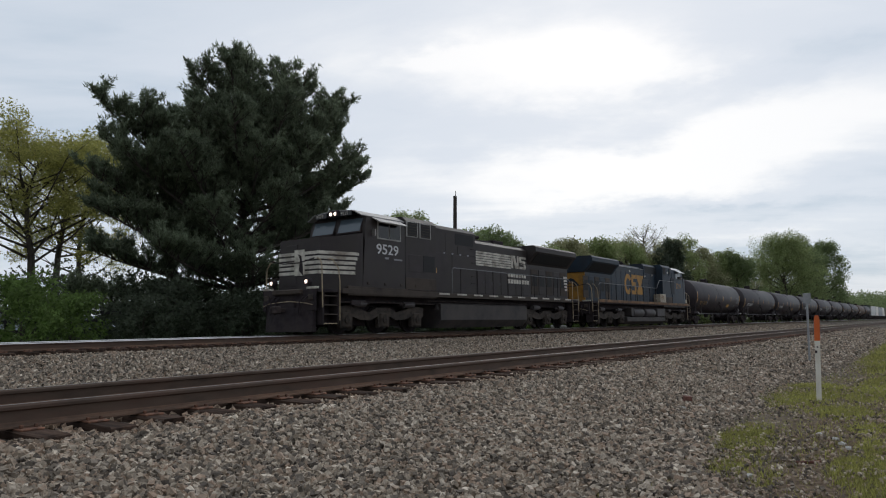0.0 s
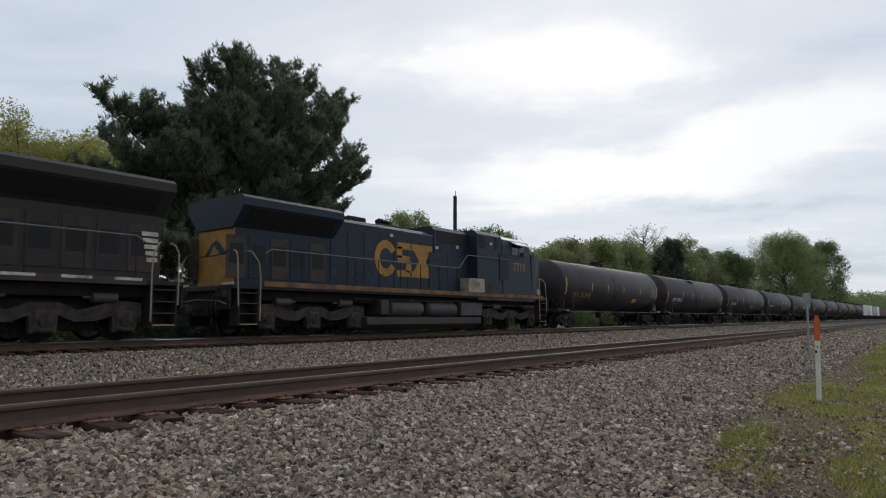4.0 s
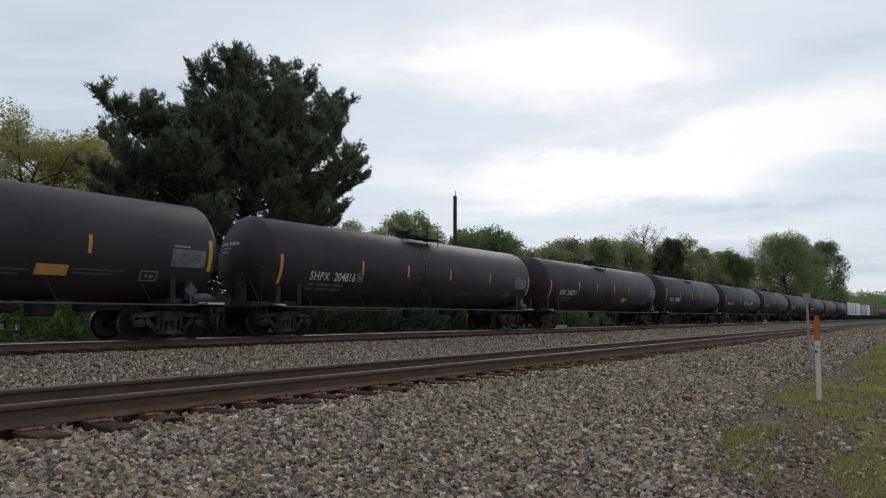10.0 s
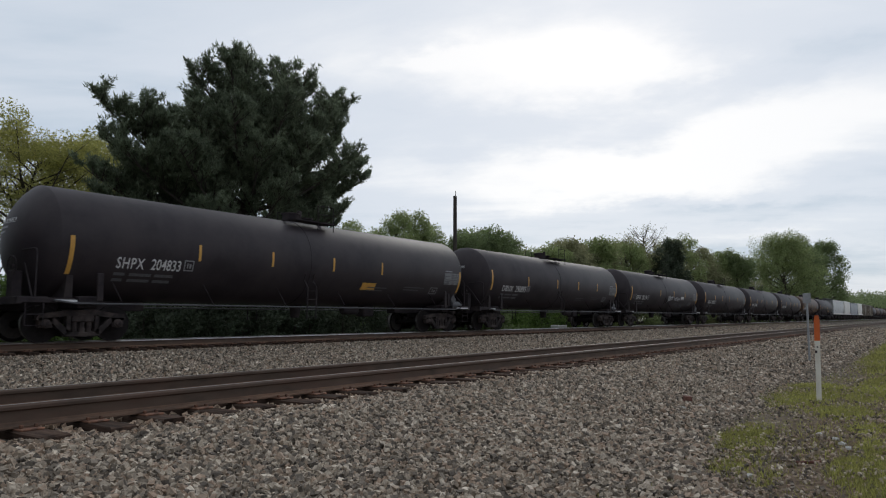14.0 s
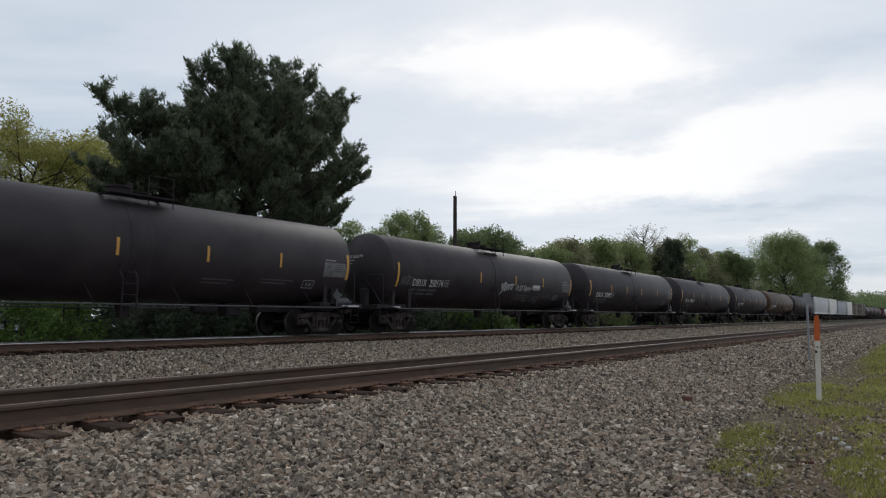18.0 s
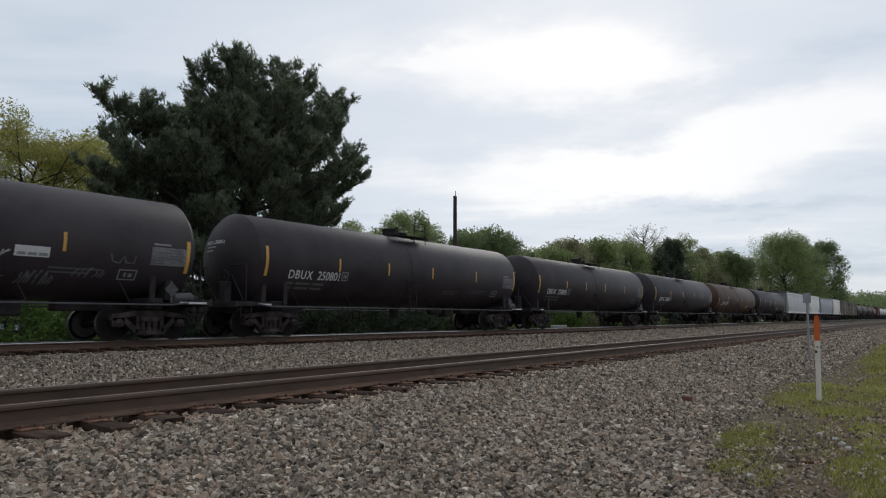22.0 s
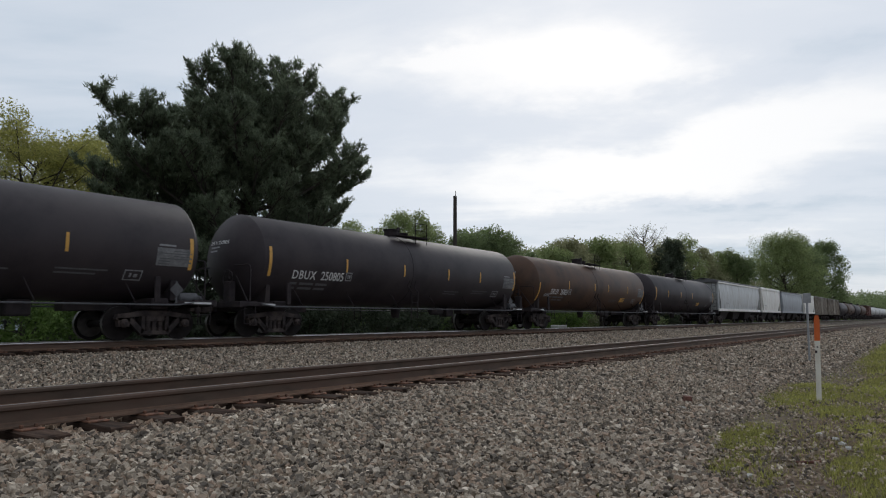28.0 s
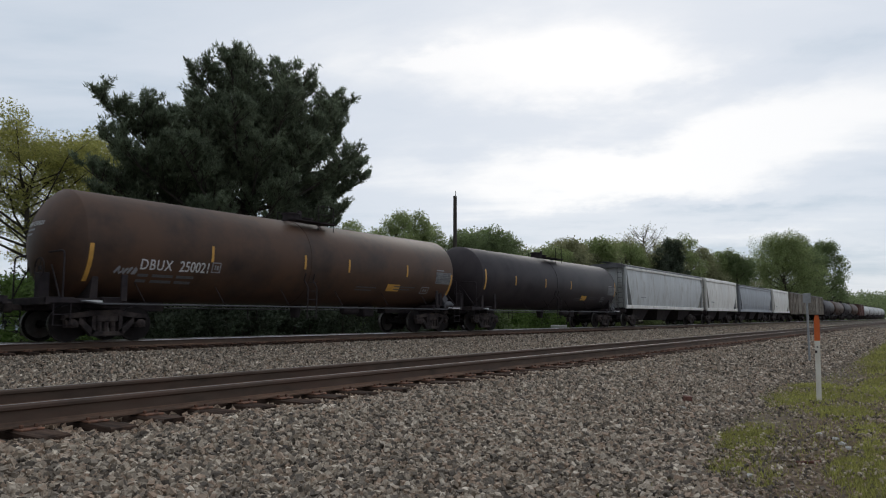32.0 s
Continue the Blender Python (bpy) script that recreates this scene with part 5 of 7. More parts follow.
    # fuel tank
    if first:
        s = Shape().prism([(-1.42, 0.50), (-1.15, 0.16), (1.15, 0.16), (1.42, 0.50), (1.42, 1.16), (1.30, 1.22), (-1.30, 1.22), (-1.42, 1.16)], 7.88, 15.32, "yz")
        P("fuel_tank", s, "fuel_grey", "dusty dark fuel tank")
    else:
        s = Shape().prism([(-1.42, 0.35), (-1.1, 0.14), (1.1, 0.14), (1.42, 0.35), (1.42, 0.62), (0.5, 0.70), (0.5, 1.2), (-0.5, 1.2), (-0.5, 0.70), (-1.42, 0.62)], 7.3, 15.0, "yz")
        P("fuel_tank", s, "fuel_grey", "low dark fuel tank")
        for sd in (-1, 1):
            for x0 in (9.06, 11.46):
                P("air_reservoir", Shape().lathe([(0, 0.001), (0.02, 0.20), (0.08, 0.29), (0.17, 0.32), (1.93, 0.32), (2.02, 0.29), (2.08, 0.20), (2.1, 0.001)], "x", (x0, sd * 1.10, 0.95), 22), "air_tank", "dusty air reservoir")
            P("equipment_box", Shape().box(7.14, 8.86, *sorted((sd * 0.6, sd * 1.42)), 0.68, 1.27, 0.03), "air_tank", "grey equipment box")
            P("equipment_box", Shape().box(13.74, 14.2, *sorted((sd * 0.6, sd * 1.42)), 0.70, 1.27, 0.03), "fuel_grey")
    loco_truck(eng, (2.4, 4.46, 6.48) if first else (2.07, 4.20, 6.33), sign)
    loco_truck(eng, (L - 6.35, L - 4.3, L - 2.3), sign)
    # end platforms: pilot sheets, plow, steps, couplers, hoses
    for d, x in ((1, 0.0), (-1, L)):
        a = lambda k: x + d * k
        P("pilot_plate", Shape().box(min(a(0.72), a(0.80)), max(a(0.72), a(0.80)), -1.38, 1.38, 0.85, 1.58, 0.02), "frame_black" if first or d < 0 else paint)
        P("coupler", coupler_shape(a(0.75), -d * 0.72), "truck", "rusty knuckle coupler")
        if d == 1 and first:
            v = [(a(0.36), 0, 0.12), (a(0.72), 1.22, 0.12), (a(0.72), -1.22, 0.12), (a(0.54), 0, 0.98), (a(0.78), 1.22, 0.92), (a(0.78), -1.22, 0.92), (a(0.92), 1.22, 0.12), (a(0.92), -1.22, 0.12), (a(0.90), 1.22, 0.92), (a(0.90), -1.22, 0.92)]
            P("plow", Shape().add(v, [(0, 3, 4, 1), (0, 2, 5, 3), (1, 4, 8, 6), (2, 7, 9, 5), (3, 5, 9, 8, 4), (0, 1, 6, 7, 2)]), "frame_black", "black snow plow")
        P("anticlimber", Shape().box(min(a(0.58), a(0.80)), max(a(0.58), a(0.80)), -0.75, 0.75, 1.42, 1.60, 0.03), "loco_skirt")
        P("coupler_pocket", Shape().box(min(a(0.62), a(0.76)), max(a(0.62), a(0.76)), -0.42, 0.42, 0.66, 1.16, 0.03), "frame_black")
        P("cut_lever", Shape().path([(a(0.66), -1.30, 1.05), (a(0.64), -0.9, 1.12), (a(0.60), -0.2, 1.18), (a(0.60), 0.3, 1.16), (a(0.64), 0.95, 1.12), (a(0.66), 1.30, 1.02)], 0.014, 5), "handrail_pale")
        for y in (-1.16, 1.16):
            P("receptacle_box", Shape().box(min(a(0.66), a(0.74)), max(a(0.66), a(0.74)), y - 0.10, y + 0.10, 1.22, 1.42, 0.02), "loco_skirt")
        for y in (-1.0, -0.8, 0.7, 0.9, 0.45):
            P("air_hose", Shape().path([(a(0.72), y, 1.35), (a(0.58), y + 0.02, 1.25), (a(0.52), y + 0.05, 0.98), (a(0.56), y + 0.08, 0.70)], 0.028, 6), "frame_black")
        for sd in (-1, 1):
            # step well with four treads between two cheek plates
            s = Shape()
            for xx in (0.98, 1.68):
                s.box(min(a(xx), a(xx + 0.04)), max(a(xx), a(xx + 0.04)), *sorted((sd * 1.08, sd * 1.50)), 0.36, 1.60)
            s.box(min(a(0.98), a(1.72)), max(a(0.98), a(1.72)), *sorted((sd * 1.02, sd * 1.08)), 0.36, 1.60)
            P("step_well", s, "frame_black")
            for k in range(4):
                z = 0.38 + k * 0.32
                P("step", Shape().box(min(a(1.02), a(1.68)), max(a(1.02), a(1.68)), *sorted((sd * 1.10, sd * 1.49)), z, z + 0.035, 0.005), "loco_skirt" if k else "handrail_pale")
            rail_mat = "handrail_pale"
            P("grab_rail", Shape().path([(a(0.96), sd * 1.50, 0.95), (a(0.94), sd * 1.49, 1.6), (a(0.94), sd * 1.46, 2.40), (a(0.98), sd * 1.34, 2.62), (a(1.02), sd * 1.15, 2.70)], 0.022), rail_mat, "pale tan grab rail")
            P("grab_rail", Shape().path([(a(1.76), sd * 1.52, 0.50), (a(1.76), sd * 1.52, 1.9), (a(1.70), sd * 1.50, 2.35), (a(1.50), sd * 1.40, 2.66), (a(1.40), sd * 1.30, 2.68)], 0.022), rail_mat, "pale tan grab rail")
            P("corner_light", Shape().box(min(a(0.74), a(0.84)), max(a(0.74), a(0.84)), *sorted((sd * 0.9, sd * 1.44)), 1.60, 1.68, 0.01), "stripe_white")
            if d == 1:
                dl = P("ditch_light", Shape().lathe([(0.0, 0.13), (0.2, 0.13), (0.25, 0.08)], "x", (0.70, sd * 0.92, 1.86), 14).box(0.80, 0.90, sd * 0.92 - 0.03, sd * 0.92 + 0.03, 1.58, 1.80), "frame_black")
                P("lens", Shape().lathe([(0.0, 0.065), (-0.02, 0.05), (-0.03, 0.001)], "x", (0.70, sd * 0.92, 1.86), 14), "headlight" if first else "glass", "lit ditch light" if first else "", dl)
        P("end_handrail", Shape().path([(a(0.86), -1.15, 2.68), (a(0.86), -0.45, 2.55), (a(0.86), 0.45, 2.55), (a(0.86), 1.15, 2.68)], 0.02), "frame_black")
    # walkway handrails
    for sd in (-1, 1):
        if first:
            pts = [(8.66, sd * 1.48, 1.6), (8.66, sd * 1.48, 2.70), (8.76, sd * 1.48, 2.78)]
        else:
            pts = [(4.75, sd * 1.53, 3.44), (8.40, sd * 1.53, 3.42), (8.55, sd * 1.53, 3.36), (9.05, sd * 1.50, 2.84), (9.2, sd * 1.48, 2.79)]
        pts += [(L - 2.2, sd * 1.48, 2.78), (L - 1.95, sd * 1.50, 2.62)]
        P("handrail", Shape().path(pts, 0.020), "rail_steel")
        for k in range(9):
            x = 9.3 + k * (L - 11.5) / 8
            P("stanchion", Shape().tube((x, sd * 1.49, 1.58), (x, sd * 1.48, 2.77), 0.019, 6), "frame_black")
    # piping, bell and conduits under the sill
    for sd in (-1, 1):
        P("brake_pipe", Shape().path([(7.0, sd * 1.25, 1.28), (9, sd * 1.28, 1.30), (12, sd * 1.28, 1.28), (15.6, sd * 1.25, 1.30)], 0.03), "truck")
        P("bell", Shape().lathe([(0.0, 0.15), (0.05, 0.13), (0.2, 0.09), (0.26, 0.03), (0.28, 0.001)], "z", (7.95, sd * 1.2, 0.95), 14), "air_tank")
        P("sand_filler", Shape().box(2.35, 2.85, *sorted((sd * 1.49, sd * 1.53)), 1.05, 1.22, 0.02), "frame_black")
    # paint schemes
    if first:
        for k in range(5):
            z = 2.16 + k * 0.176
            cut = 0.09 * (4 - k)
            plan = [(2.75 - cut, -1.5), (nx1, -nw1), (nx0 - 0.012, -nw0), (nx0 - 0.012, nw0), (nx1, nw1), (2.75 - cut, 1.5)]
            P("nose_stripe", wrapped_bar(plan, z, z + 0.112), "stripe_white", "dirty white nose stripe", nose)
        P("emblem", Shape().box(nx0 - 0.026, nx0 + 0.04, -0.30, 0.20, 2.12, 3.06, 0.0), "stripe_white", "", nose)
        P("emblem", Shape().prism([(-0.28, 2.10), (-0.05, 2.30), (-0.10, 2.72), (0.02, 2.90), (-0.16, 2.84), (-0.24, 2.50)], nx0 - 0.034, nx0 + 0.02, "yz"), "frame_black", "", nose)
        for sd in (-1, 1):
            for k in range(6):
                z = 3.09 + k * 0.121
                for x0, x1 in ((11.34, 12.05), (12.07, 12.78), (12.80, 13.50), (13.52, 14.14), (14.16, 14.56)):
                    P("hood_stripe", side_patch(x0, x1, z, z + 0.092, 0.962, sd), "stripe_white", "", hood)
            ya, yb = sorted((sd * 0.958, sd * 0.968))
            for poly in ([(14.62, 3.14), (14.80, 3.14), (14.80, 3.80), (14.62, 3.80)], [(14.82, 3.80), (14.82, 3.62), (15.02, 3.14), (15.20, 3.14), (15.20, 3.30), (15.00, 3.80)], [(15.22, 3.14), (15.38, 3.14), (15.38, 3.80), (15.22, 3.80)], [(15.46, 3.78), (15.42, 3.64), (15.46, 3.48), (16.06, 3.42), (16.10, 3.56), (15.66, 3.58), (15.66, 3.68), (16.14, 3.68), (16.10, 3.80)], [(15.42, 3.14), (15.42, 3.26), (15.90, 3.26), (15.90, 3.36), (15.52, 3.40), (16.08, 3.40), (16.14, 3.26), (16.06, 3.14)]):
                P("hood_emblem", Shape().prism(poly, ya, yb), "stripe_white", "", hood)
            for k in range(7):
                P("name_block", side_patch(14.25 + k * 0.27, 14.46 + k * 0.27, 2.67, 2.87, 0.972, sd), "stripe_white", "", hood)
            for k in range(8):
                P("name_block", side_patch(14.25 + k * 0.278, 14.47 + k * 0.278, 2.35, 2.56, 0.972, sd), "stripe_white", "", hood)
            for k in range(5):
                P("end_stripe", side_patch(20.68 - 0.04 * k, 21.0, 2.15 + k * 0.18, 2.27 + k * 0.18, 0.972, sd), "stripe_white", "", rad)
        lettering(number, 0.38, 3.69, 3.03, 1.50, "white", 0.006, 1.30)
        P("builder_mark", side_patch(4.20, 4.40, 2.84, 2.92, 1.502, side), "grey_mark", "", cab)
        P("builder_mark", side_patch(4.72, 5.22, 2.83, 2.89, 1.502, side), "grey_mark", "", cab)
        P("warning_plate", side_patch(7.95, 8.17, 2.53, 2.78, 0.99, side), "yellow", "", blower)
        for k in range(4):
            P("warning_label", side_patch(8.7 + k * 0.62, 8.82 + k * 0.62, 3.44, 3.51, 0.99, side), "grey_mark", "", blower)
    else:
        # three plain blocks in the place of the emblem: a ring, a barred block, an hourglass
        y = 0.958

        def ring_block():
            s = Shape()
            cx, cz, n = 13.43, 2.96, 28
            v, f = [], []
            for k in range(n + 1):
                g = -2.62 + 5.24 * k / n
                for r in (1.0, 0.56):
                    for yy in (y, y + 0.008):
                        v.append((cx + 0.66 * r * math.cos(g), yy * side, cz + 0.73 * r * math.sin(g)))
            for k in range(n):
                o = 4 * k
                f += [(o + 1, o + 5, o + 7, o + 3), (o, o + 1, o + 5, o + 4), (o + 2, o + 6, o + 7, o + 3)]
            return s.add(v, f)
        P("emblem", ring_block(), "livery_yellow", "faded yellow painted emblem", hood)
        s = Shape()
        a, b = sorted((side * y, side * (y + 0.008)))
        for zz0, zz1, x0, x1 in ((3.40, 3.68, 11.86, 12.70), (2.83, 3.14, 11.90, 12.70), (2.27, 2.54, 11.90, 12.76), (3.05, 3.50, 12.42, 12.76), (2.46, 2.92, 11.82, 12.16)):
            s.box(x0, x1, a, b, zz0, zz1)
        P("emblem", s, "livery_yellow", "faded yellow painted emblem", hood)
        s = Shape().prism([(10.36, 3.68), (10.36, 3.42), (10.52, 3.38), (10.86, 2.98), (10.52, 2.56), (10.36, 2.52), (10.36, 2.28), (11.80, 2.28), (11.80, 2.52), (11.64, 2.56), (11.30, 2.98), (11.64, 3.38), (11.80, 3.42), (11.80, 3.68)], a, b)
        P("emblem", s, "livery_yellow", "faded yellow painted emblem", hood)
        lettering(number, 0.42, 3.20, 2.93, 1.50, "livery_yellow", 0.004, 1.21)
        P("hood_end", Shape().box(end - 0.16, end - 0.12, -0.93, 0.93, 1.62, 3.44, 0.01), "livery_yellow", "yellow hood end", rad)
        P("hood_end_mark", Shape().prism([(-0.6, 2.6), (-0.35, 2.6), (-0.1, 2.95), (0.25, 2.6), (0.6, 2.6), (0.2, 3.0), (0.0, 3.1), (-0.2, 3.0)], end - 0.125, end - 0.112, "yz"), "loco_blue", "", rad)
        # pale strip paints the skylit line along the hood's near edge
        P("hood_top_edge", Shape().box(10.3, 16.2, *sorted((side * 0.72, side * 0.96)), 4.145, 4.17, 0.0), "roof_grey", "", hood)
        for k, (x, z) in enumerate(((9.95, 3.6), (8.4, 3.75), (6.3, 4.05), (13.0, 3.85))):
            P("warning_label", side_patch(x, x + 0.2, z, z + 0.12, 0.985 if x > 8 else 1.487, side), "stripe_white", "", hood)
    return eng


locomotive(-87.25, 22.3, 0, "loco_black", "loco_skirt", "black diesel locomotive with white nose stripes and lit headlights", "9529")
locomotive(-43.10, 21.75, 180, "loco_blue", "loco_grey", "dark blue diesel locomotive with faded yellow emblem, coupled cab backwards", "7719")


# ---- other cars of the train ----
MAT.update({
    "hop_grey": material("grey_hopper_paint", (0.55, 0.565, 0.57), rough=0.45, var=0.12, scale=1.5, second=(0.36, 0.35, 0.33), second_scale=3.0, second_amount=0.3, stretch=(1, 1, 0.25)),
    "hop_blue": material("blue_grey_hopper_paint", (0.31, 0.335, 0.37), rough=0.45, var=0.15, scale=1.5, second=(0.20, 0.21, 0.23), second_scale=3.0, second_amount=0.3, stretch=(1, 1, 0.25)),
    "hop_white": material("white_hopper_paint", (0.84, 0.82, 0.77), rough=0.5, var=0.1, scale=1.5, second=(0.62, 0.58, 0.52), second_scale=3.0, second_amount=0.3, stretch=(1, 1, 0.25)),
    "box_tan": material("weathered_tan_car_paint", (0.24, 0.205, 0.16), rough=0.75, var=0.2, scale=1.5, second=(0.11, 0.085, 0.065), second_scale=0.9, second_amount=0.45),
    "box_red": material("brown_red_car_paint", (0.12, 0.04, 0.028), rough=0.75, var=0.2, scale=1.5, second=(0.07, 0.035, 0.025), second_scale=0.9),
    "tank_white": material("white_tank_paint", (0.60, 0.60, 0.60), rough=0.55, var=0.1, scale=1.5, second=(0.40, 0.38, 0.35), second_scale=0.8),
    "roof_dark": material("dark_hopper_roof", (0.12, 0.12, 0.125), rough=0.7, var=0.2, scale=2),
})


def car_ends(car, L, key):
    for d in (1, -1):
        x = 0 if d == 1 else L
        part("coupler", shared(("cpl", d, key), lambda: mesh_of("coupler", coupler_shape(x + d * 0.6, -d * 0.56), MAT["truck"])), None, car)
        part("end_sill", shared(("esill", d, key), lambda: mesh_of("end_sill", Shape().box(min(x + d * 0.5, x + d * 4), max(x + d * 0.5, x + d * 4), -0.25, 0.25, 0.8, 1.15, 0.02).box(min(x + d * 0.5, x + d * 0.65), max(x + d * 0.5, x + d * 0.65), -1.45, 1.45, 0.95, 1.2, 0.02), MAT["frame_black"])), None, car)
        freight_truck(car, x + d * 2.7)


def hopper_car(q, L, mat, label, bays=3, top=4.35):
    car = thing("hopper_car", label, "hopper car", m=pose(q, TRAIN_Y, FAR_Z), group="covered hopper cars of the train")
    TR.append((car, q, 0))
    M = MAT[mat]
    s = Shape()
    levels = ((1.32, 1.9, 1.38), (1.7, 1.68, 1.45), (2.2, 1.40, 1.50), (2.7, 1.12, 1.525), (3.0, 0.95, 1.53), (3.5, 0.95, 1.515), (top - 0.45, 0.95, 1.47), (top - 0.25, 0.95, 1.42))
    v = []
    for z, inset, y in levels:
        v += [(inset, -y, z), (L - inset, -y, z), (L - inset, y, z), (inset, y, z)]
    f = [(0, 3, 2, 1), tuple(4 * (len(levels) - 1) + k for k in range(4))]
    for i in range(len(levels) - 1):
        f += [(4 * i + k, 4 * i + (k + 1) % 4, 4 * i + 4 + (k + 1) % 4, 4 * i + 4 + k) for k in range(4)]
    s.add(v, f)
    body = part("body", s, M, car)
    part("roof", Shape().prism([(-1.52, top - 0.30), (1.52, top - 0.30), (1.50, top - 0.16), (0.9, top), (-0.9, top), (-1.50, top - 0.16)], 0.62, L - 0.62, "yz"), MAT["roof_dark"] if mat != "hop_white" else M, car, "roof with running board")
    for sd in (-1, 1):
        part("side_sill", Shape().box(0.6, L - 0.6, *sorted((sd * 1.46, sd * 1.55)), 1.22, 1.46, 0.02), MAT["hop_white"] if mat == "hop_grey" else M, car)
        part("top_chord", Shape().box(0.66, L - 0.66, *sorted((sd * 1.46, sd * 1.56)), top - 0.44, top - 0.28, 0.02), MAT["hop_white"] if mat == "hop_grey" else M, car)
        for x in (0.66, L - 0.78):
            part("end_post", Shape().box(x, x + 0.12, *sorted((sd * 1.38, sd * 1.52)), 1.2, top - 0.3, 0.02), M, car)
        part("data_stencil", Shape().box(L * 0.18, L * 0.18 + 1.0, *sorted((sd * 1.478, sd * 1.486)), 2.0, 2.4), MAT["grey_mark"], car)
    for k in range(bays):
        x = L / 2 + (k - (bays - 1) / 2) * (L - 7) / max(1, bays - 0.6)
        # bays take the underframe black, which paints in the shade below the sill
        part("hopper_bay", Shape().add([(x - 1.7, -1.1, 1.34), (x + 1.7, -1.1, 1.34), (x + 1.7, 1.1, 1.34), (x - 1.7, 1.1, 1.34), (x - 1.05, -0.75, 0.42), (x + 1.05, -0.75, 0.42), (x + 1.05, 0.75, 0.42), (x - 1.05, 0.75, 0.42)],
                                       [(0, 3, 2, 1), (0, 1, 5, 4), (1, 2, 6, 5), (2, 3, 7, 6), (3, 0, 4, 7), (4, 5, 6, 7)]), MAT["frame_black"], car)
    for k in range(4):
        x = 2.0 + k * (L - 4) / 3
        part("roof_hatch", Shape().box(x - 0.5, x + 0.5, -0.45, 0.45, top - 0.02, top + 0.10, 0.03), MAT["roof_dark"], car)
    part("running_board", Shape().box(0.5, L - 0.5, -0.28, 0.28, top + 0.10, top + 0.13), MAT["grey_rail"], car)
    lad = Shape()
    for y in (-1.30, -0.95):
        lad.tube((0.55, y, 1.1), (0.55, y, top), 0.02, 5)
    for k in range(9):
        lad.tube((0.55, -1.30, 1.3 + 0.34 * k), (0.55, -0.95, 1.3 + 0.34 * k), 0.014, 5)
    part("ladder", lad, MAT["grey_rail"], car)
    car_ends(car, L, ("h", round(L, 1)))
    return car


def box_car(q, L, mat, label, top=4.3):
    car = thing("box_car", label, "box car", m=pose(q, TRAIN_Y, FAR_Z), group="box cars of the train")
    TR.append((car, q, 0))
    part("body", Shape().box(0.7, L - 0.7, -1.48, 1.48, 1.1, top - 0.12, 0.03), MAT[mat], car)
    part("roof", Shape().prism([(-1.52, top - 0.14), (1.52, top - 0.14), (1.4, top - 0.05), (0, top), (-1.4, top - 0.05)], 0.65, L - 0.65, "yz"), MAT["roof_dark"], car)
    for k in range(int(L / 1.2)):
        x = 1.1 + k * (L - 2.2) / int(L / 1.2 - 1)
        part("side_post", Shape().box(x - 0.04, x + 0.04, -1.53, -1.47, 1.15, top - 0.16), MAT[mat], car)
    part("door", Shape().box(L / 2 - 1.4, L / 2 + 1.4, -1.56, -1.48, 1.2, top - 0.25, 0.02), MAT[mat], car)
    car_ends(car, L, ("b", round(L, 1)))
    return car


hopper_car(140.6, 19.4, "hop_grey", "large pale grey covered hopper car with white sill")
hopper_car(160.1, 12.6, "hop_white", "short white covered hopper car", 2)
hopper_car(172.8, 17.8, "hop_blue", "blue-grey covered hopper car with white edges", 3, 4.25)
hopper_car(190.7, 12.0, "hop_white", "short white covered hopper car", 2)
box_car(202.8, 16.6, "box_tan", "weathered tan box car with ribbed sides")
box_car(219.5, 18.4, "box_tan", "weathered tan box car with ribbed sides")
for k in range(4):
    tank_car(238.0 + 16.1 * k, 16.0, "dark tank car far back in the train", mat="tank_brown" if k % 2 else None, detail=False)
box_car(302.5, 15.5, "box_red", "brown-red box car far back in the train", 4.2)
for k in range(5):
    tank_car(318.2 + 17.2 * k, 17.1, "white tank car at the far end of the train", mat="tank_white", detail=False)


# ---- trees ----
def leaf_cloud(rng, centres, radii, count, size, flat=0.75):
    """Small three-cornered leaves scattered round the clump centres; arrays of vertices and faces."""
    n = len(centres)
    count = 2 * count
    idx = rng.integers(0, n, count)
    d = rng.normal(size=(count, 3))
    d /= np.linalg.norm(d, axis=1)[:, None] + 1e-9
    rad = radii[idx][:, None] * rng.uniform(0.35, 1.0, (count, 1)) ** 0.6
    p = centres[idx] + d * rad * np.array([1, 1, flat])
    a = rng.normal(size=(count, 3)); a /= np.linalg.norm(a, axis=1)[:, None]
    b = np.cross(a, rng.normal(size=(count, 3))); b /= np.linalg.norm(b, axis=1)[:, None] + 1e-9
    s = 0.78 * size * rng.uniform(0.6, 1.35, (count, 1))
    v = np.stack([p - a * s * 0.5, p + b * s * 0.62, p + a * s * 0.5], 1).reshape(-1, 3)
    f = np.arange(count * 3).reshape(-1, 3)
    return v, f


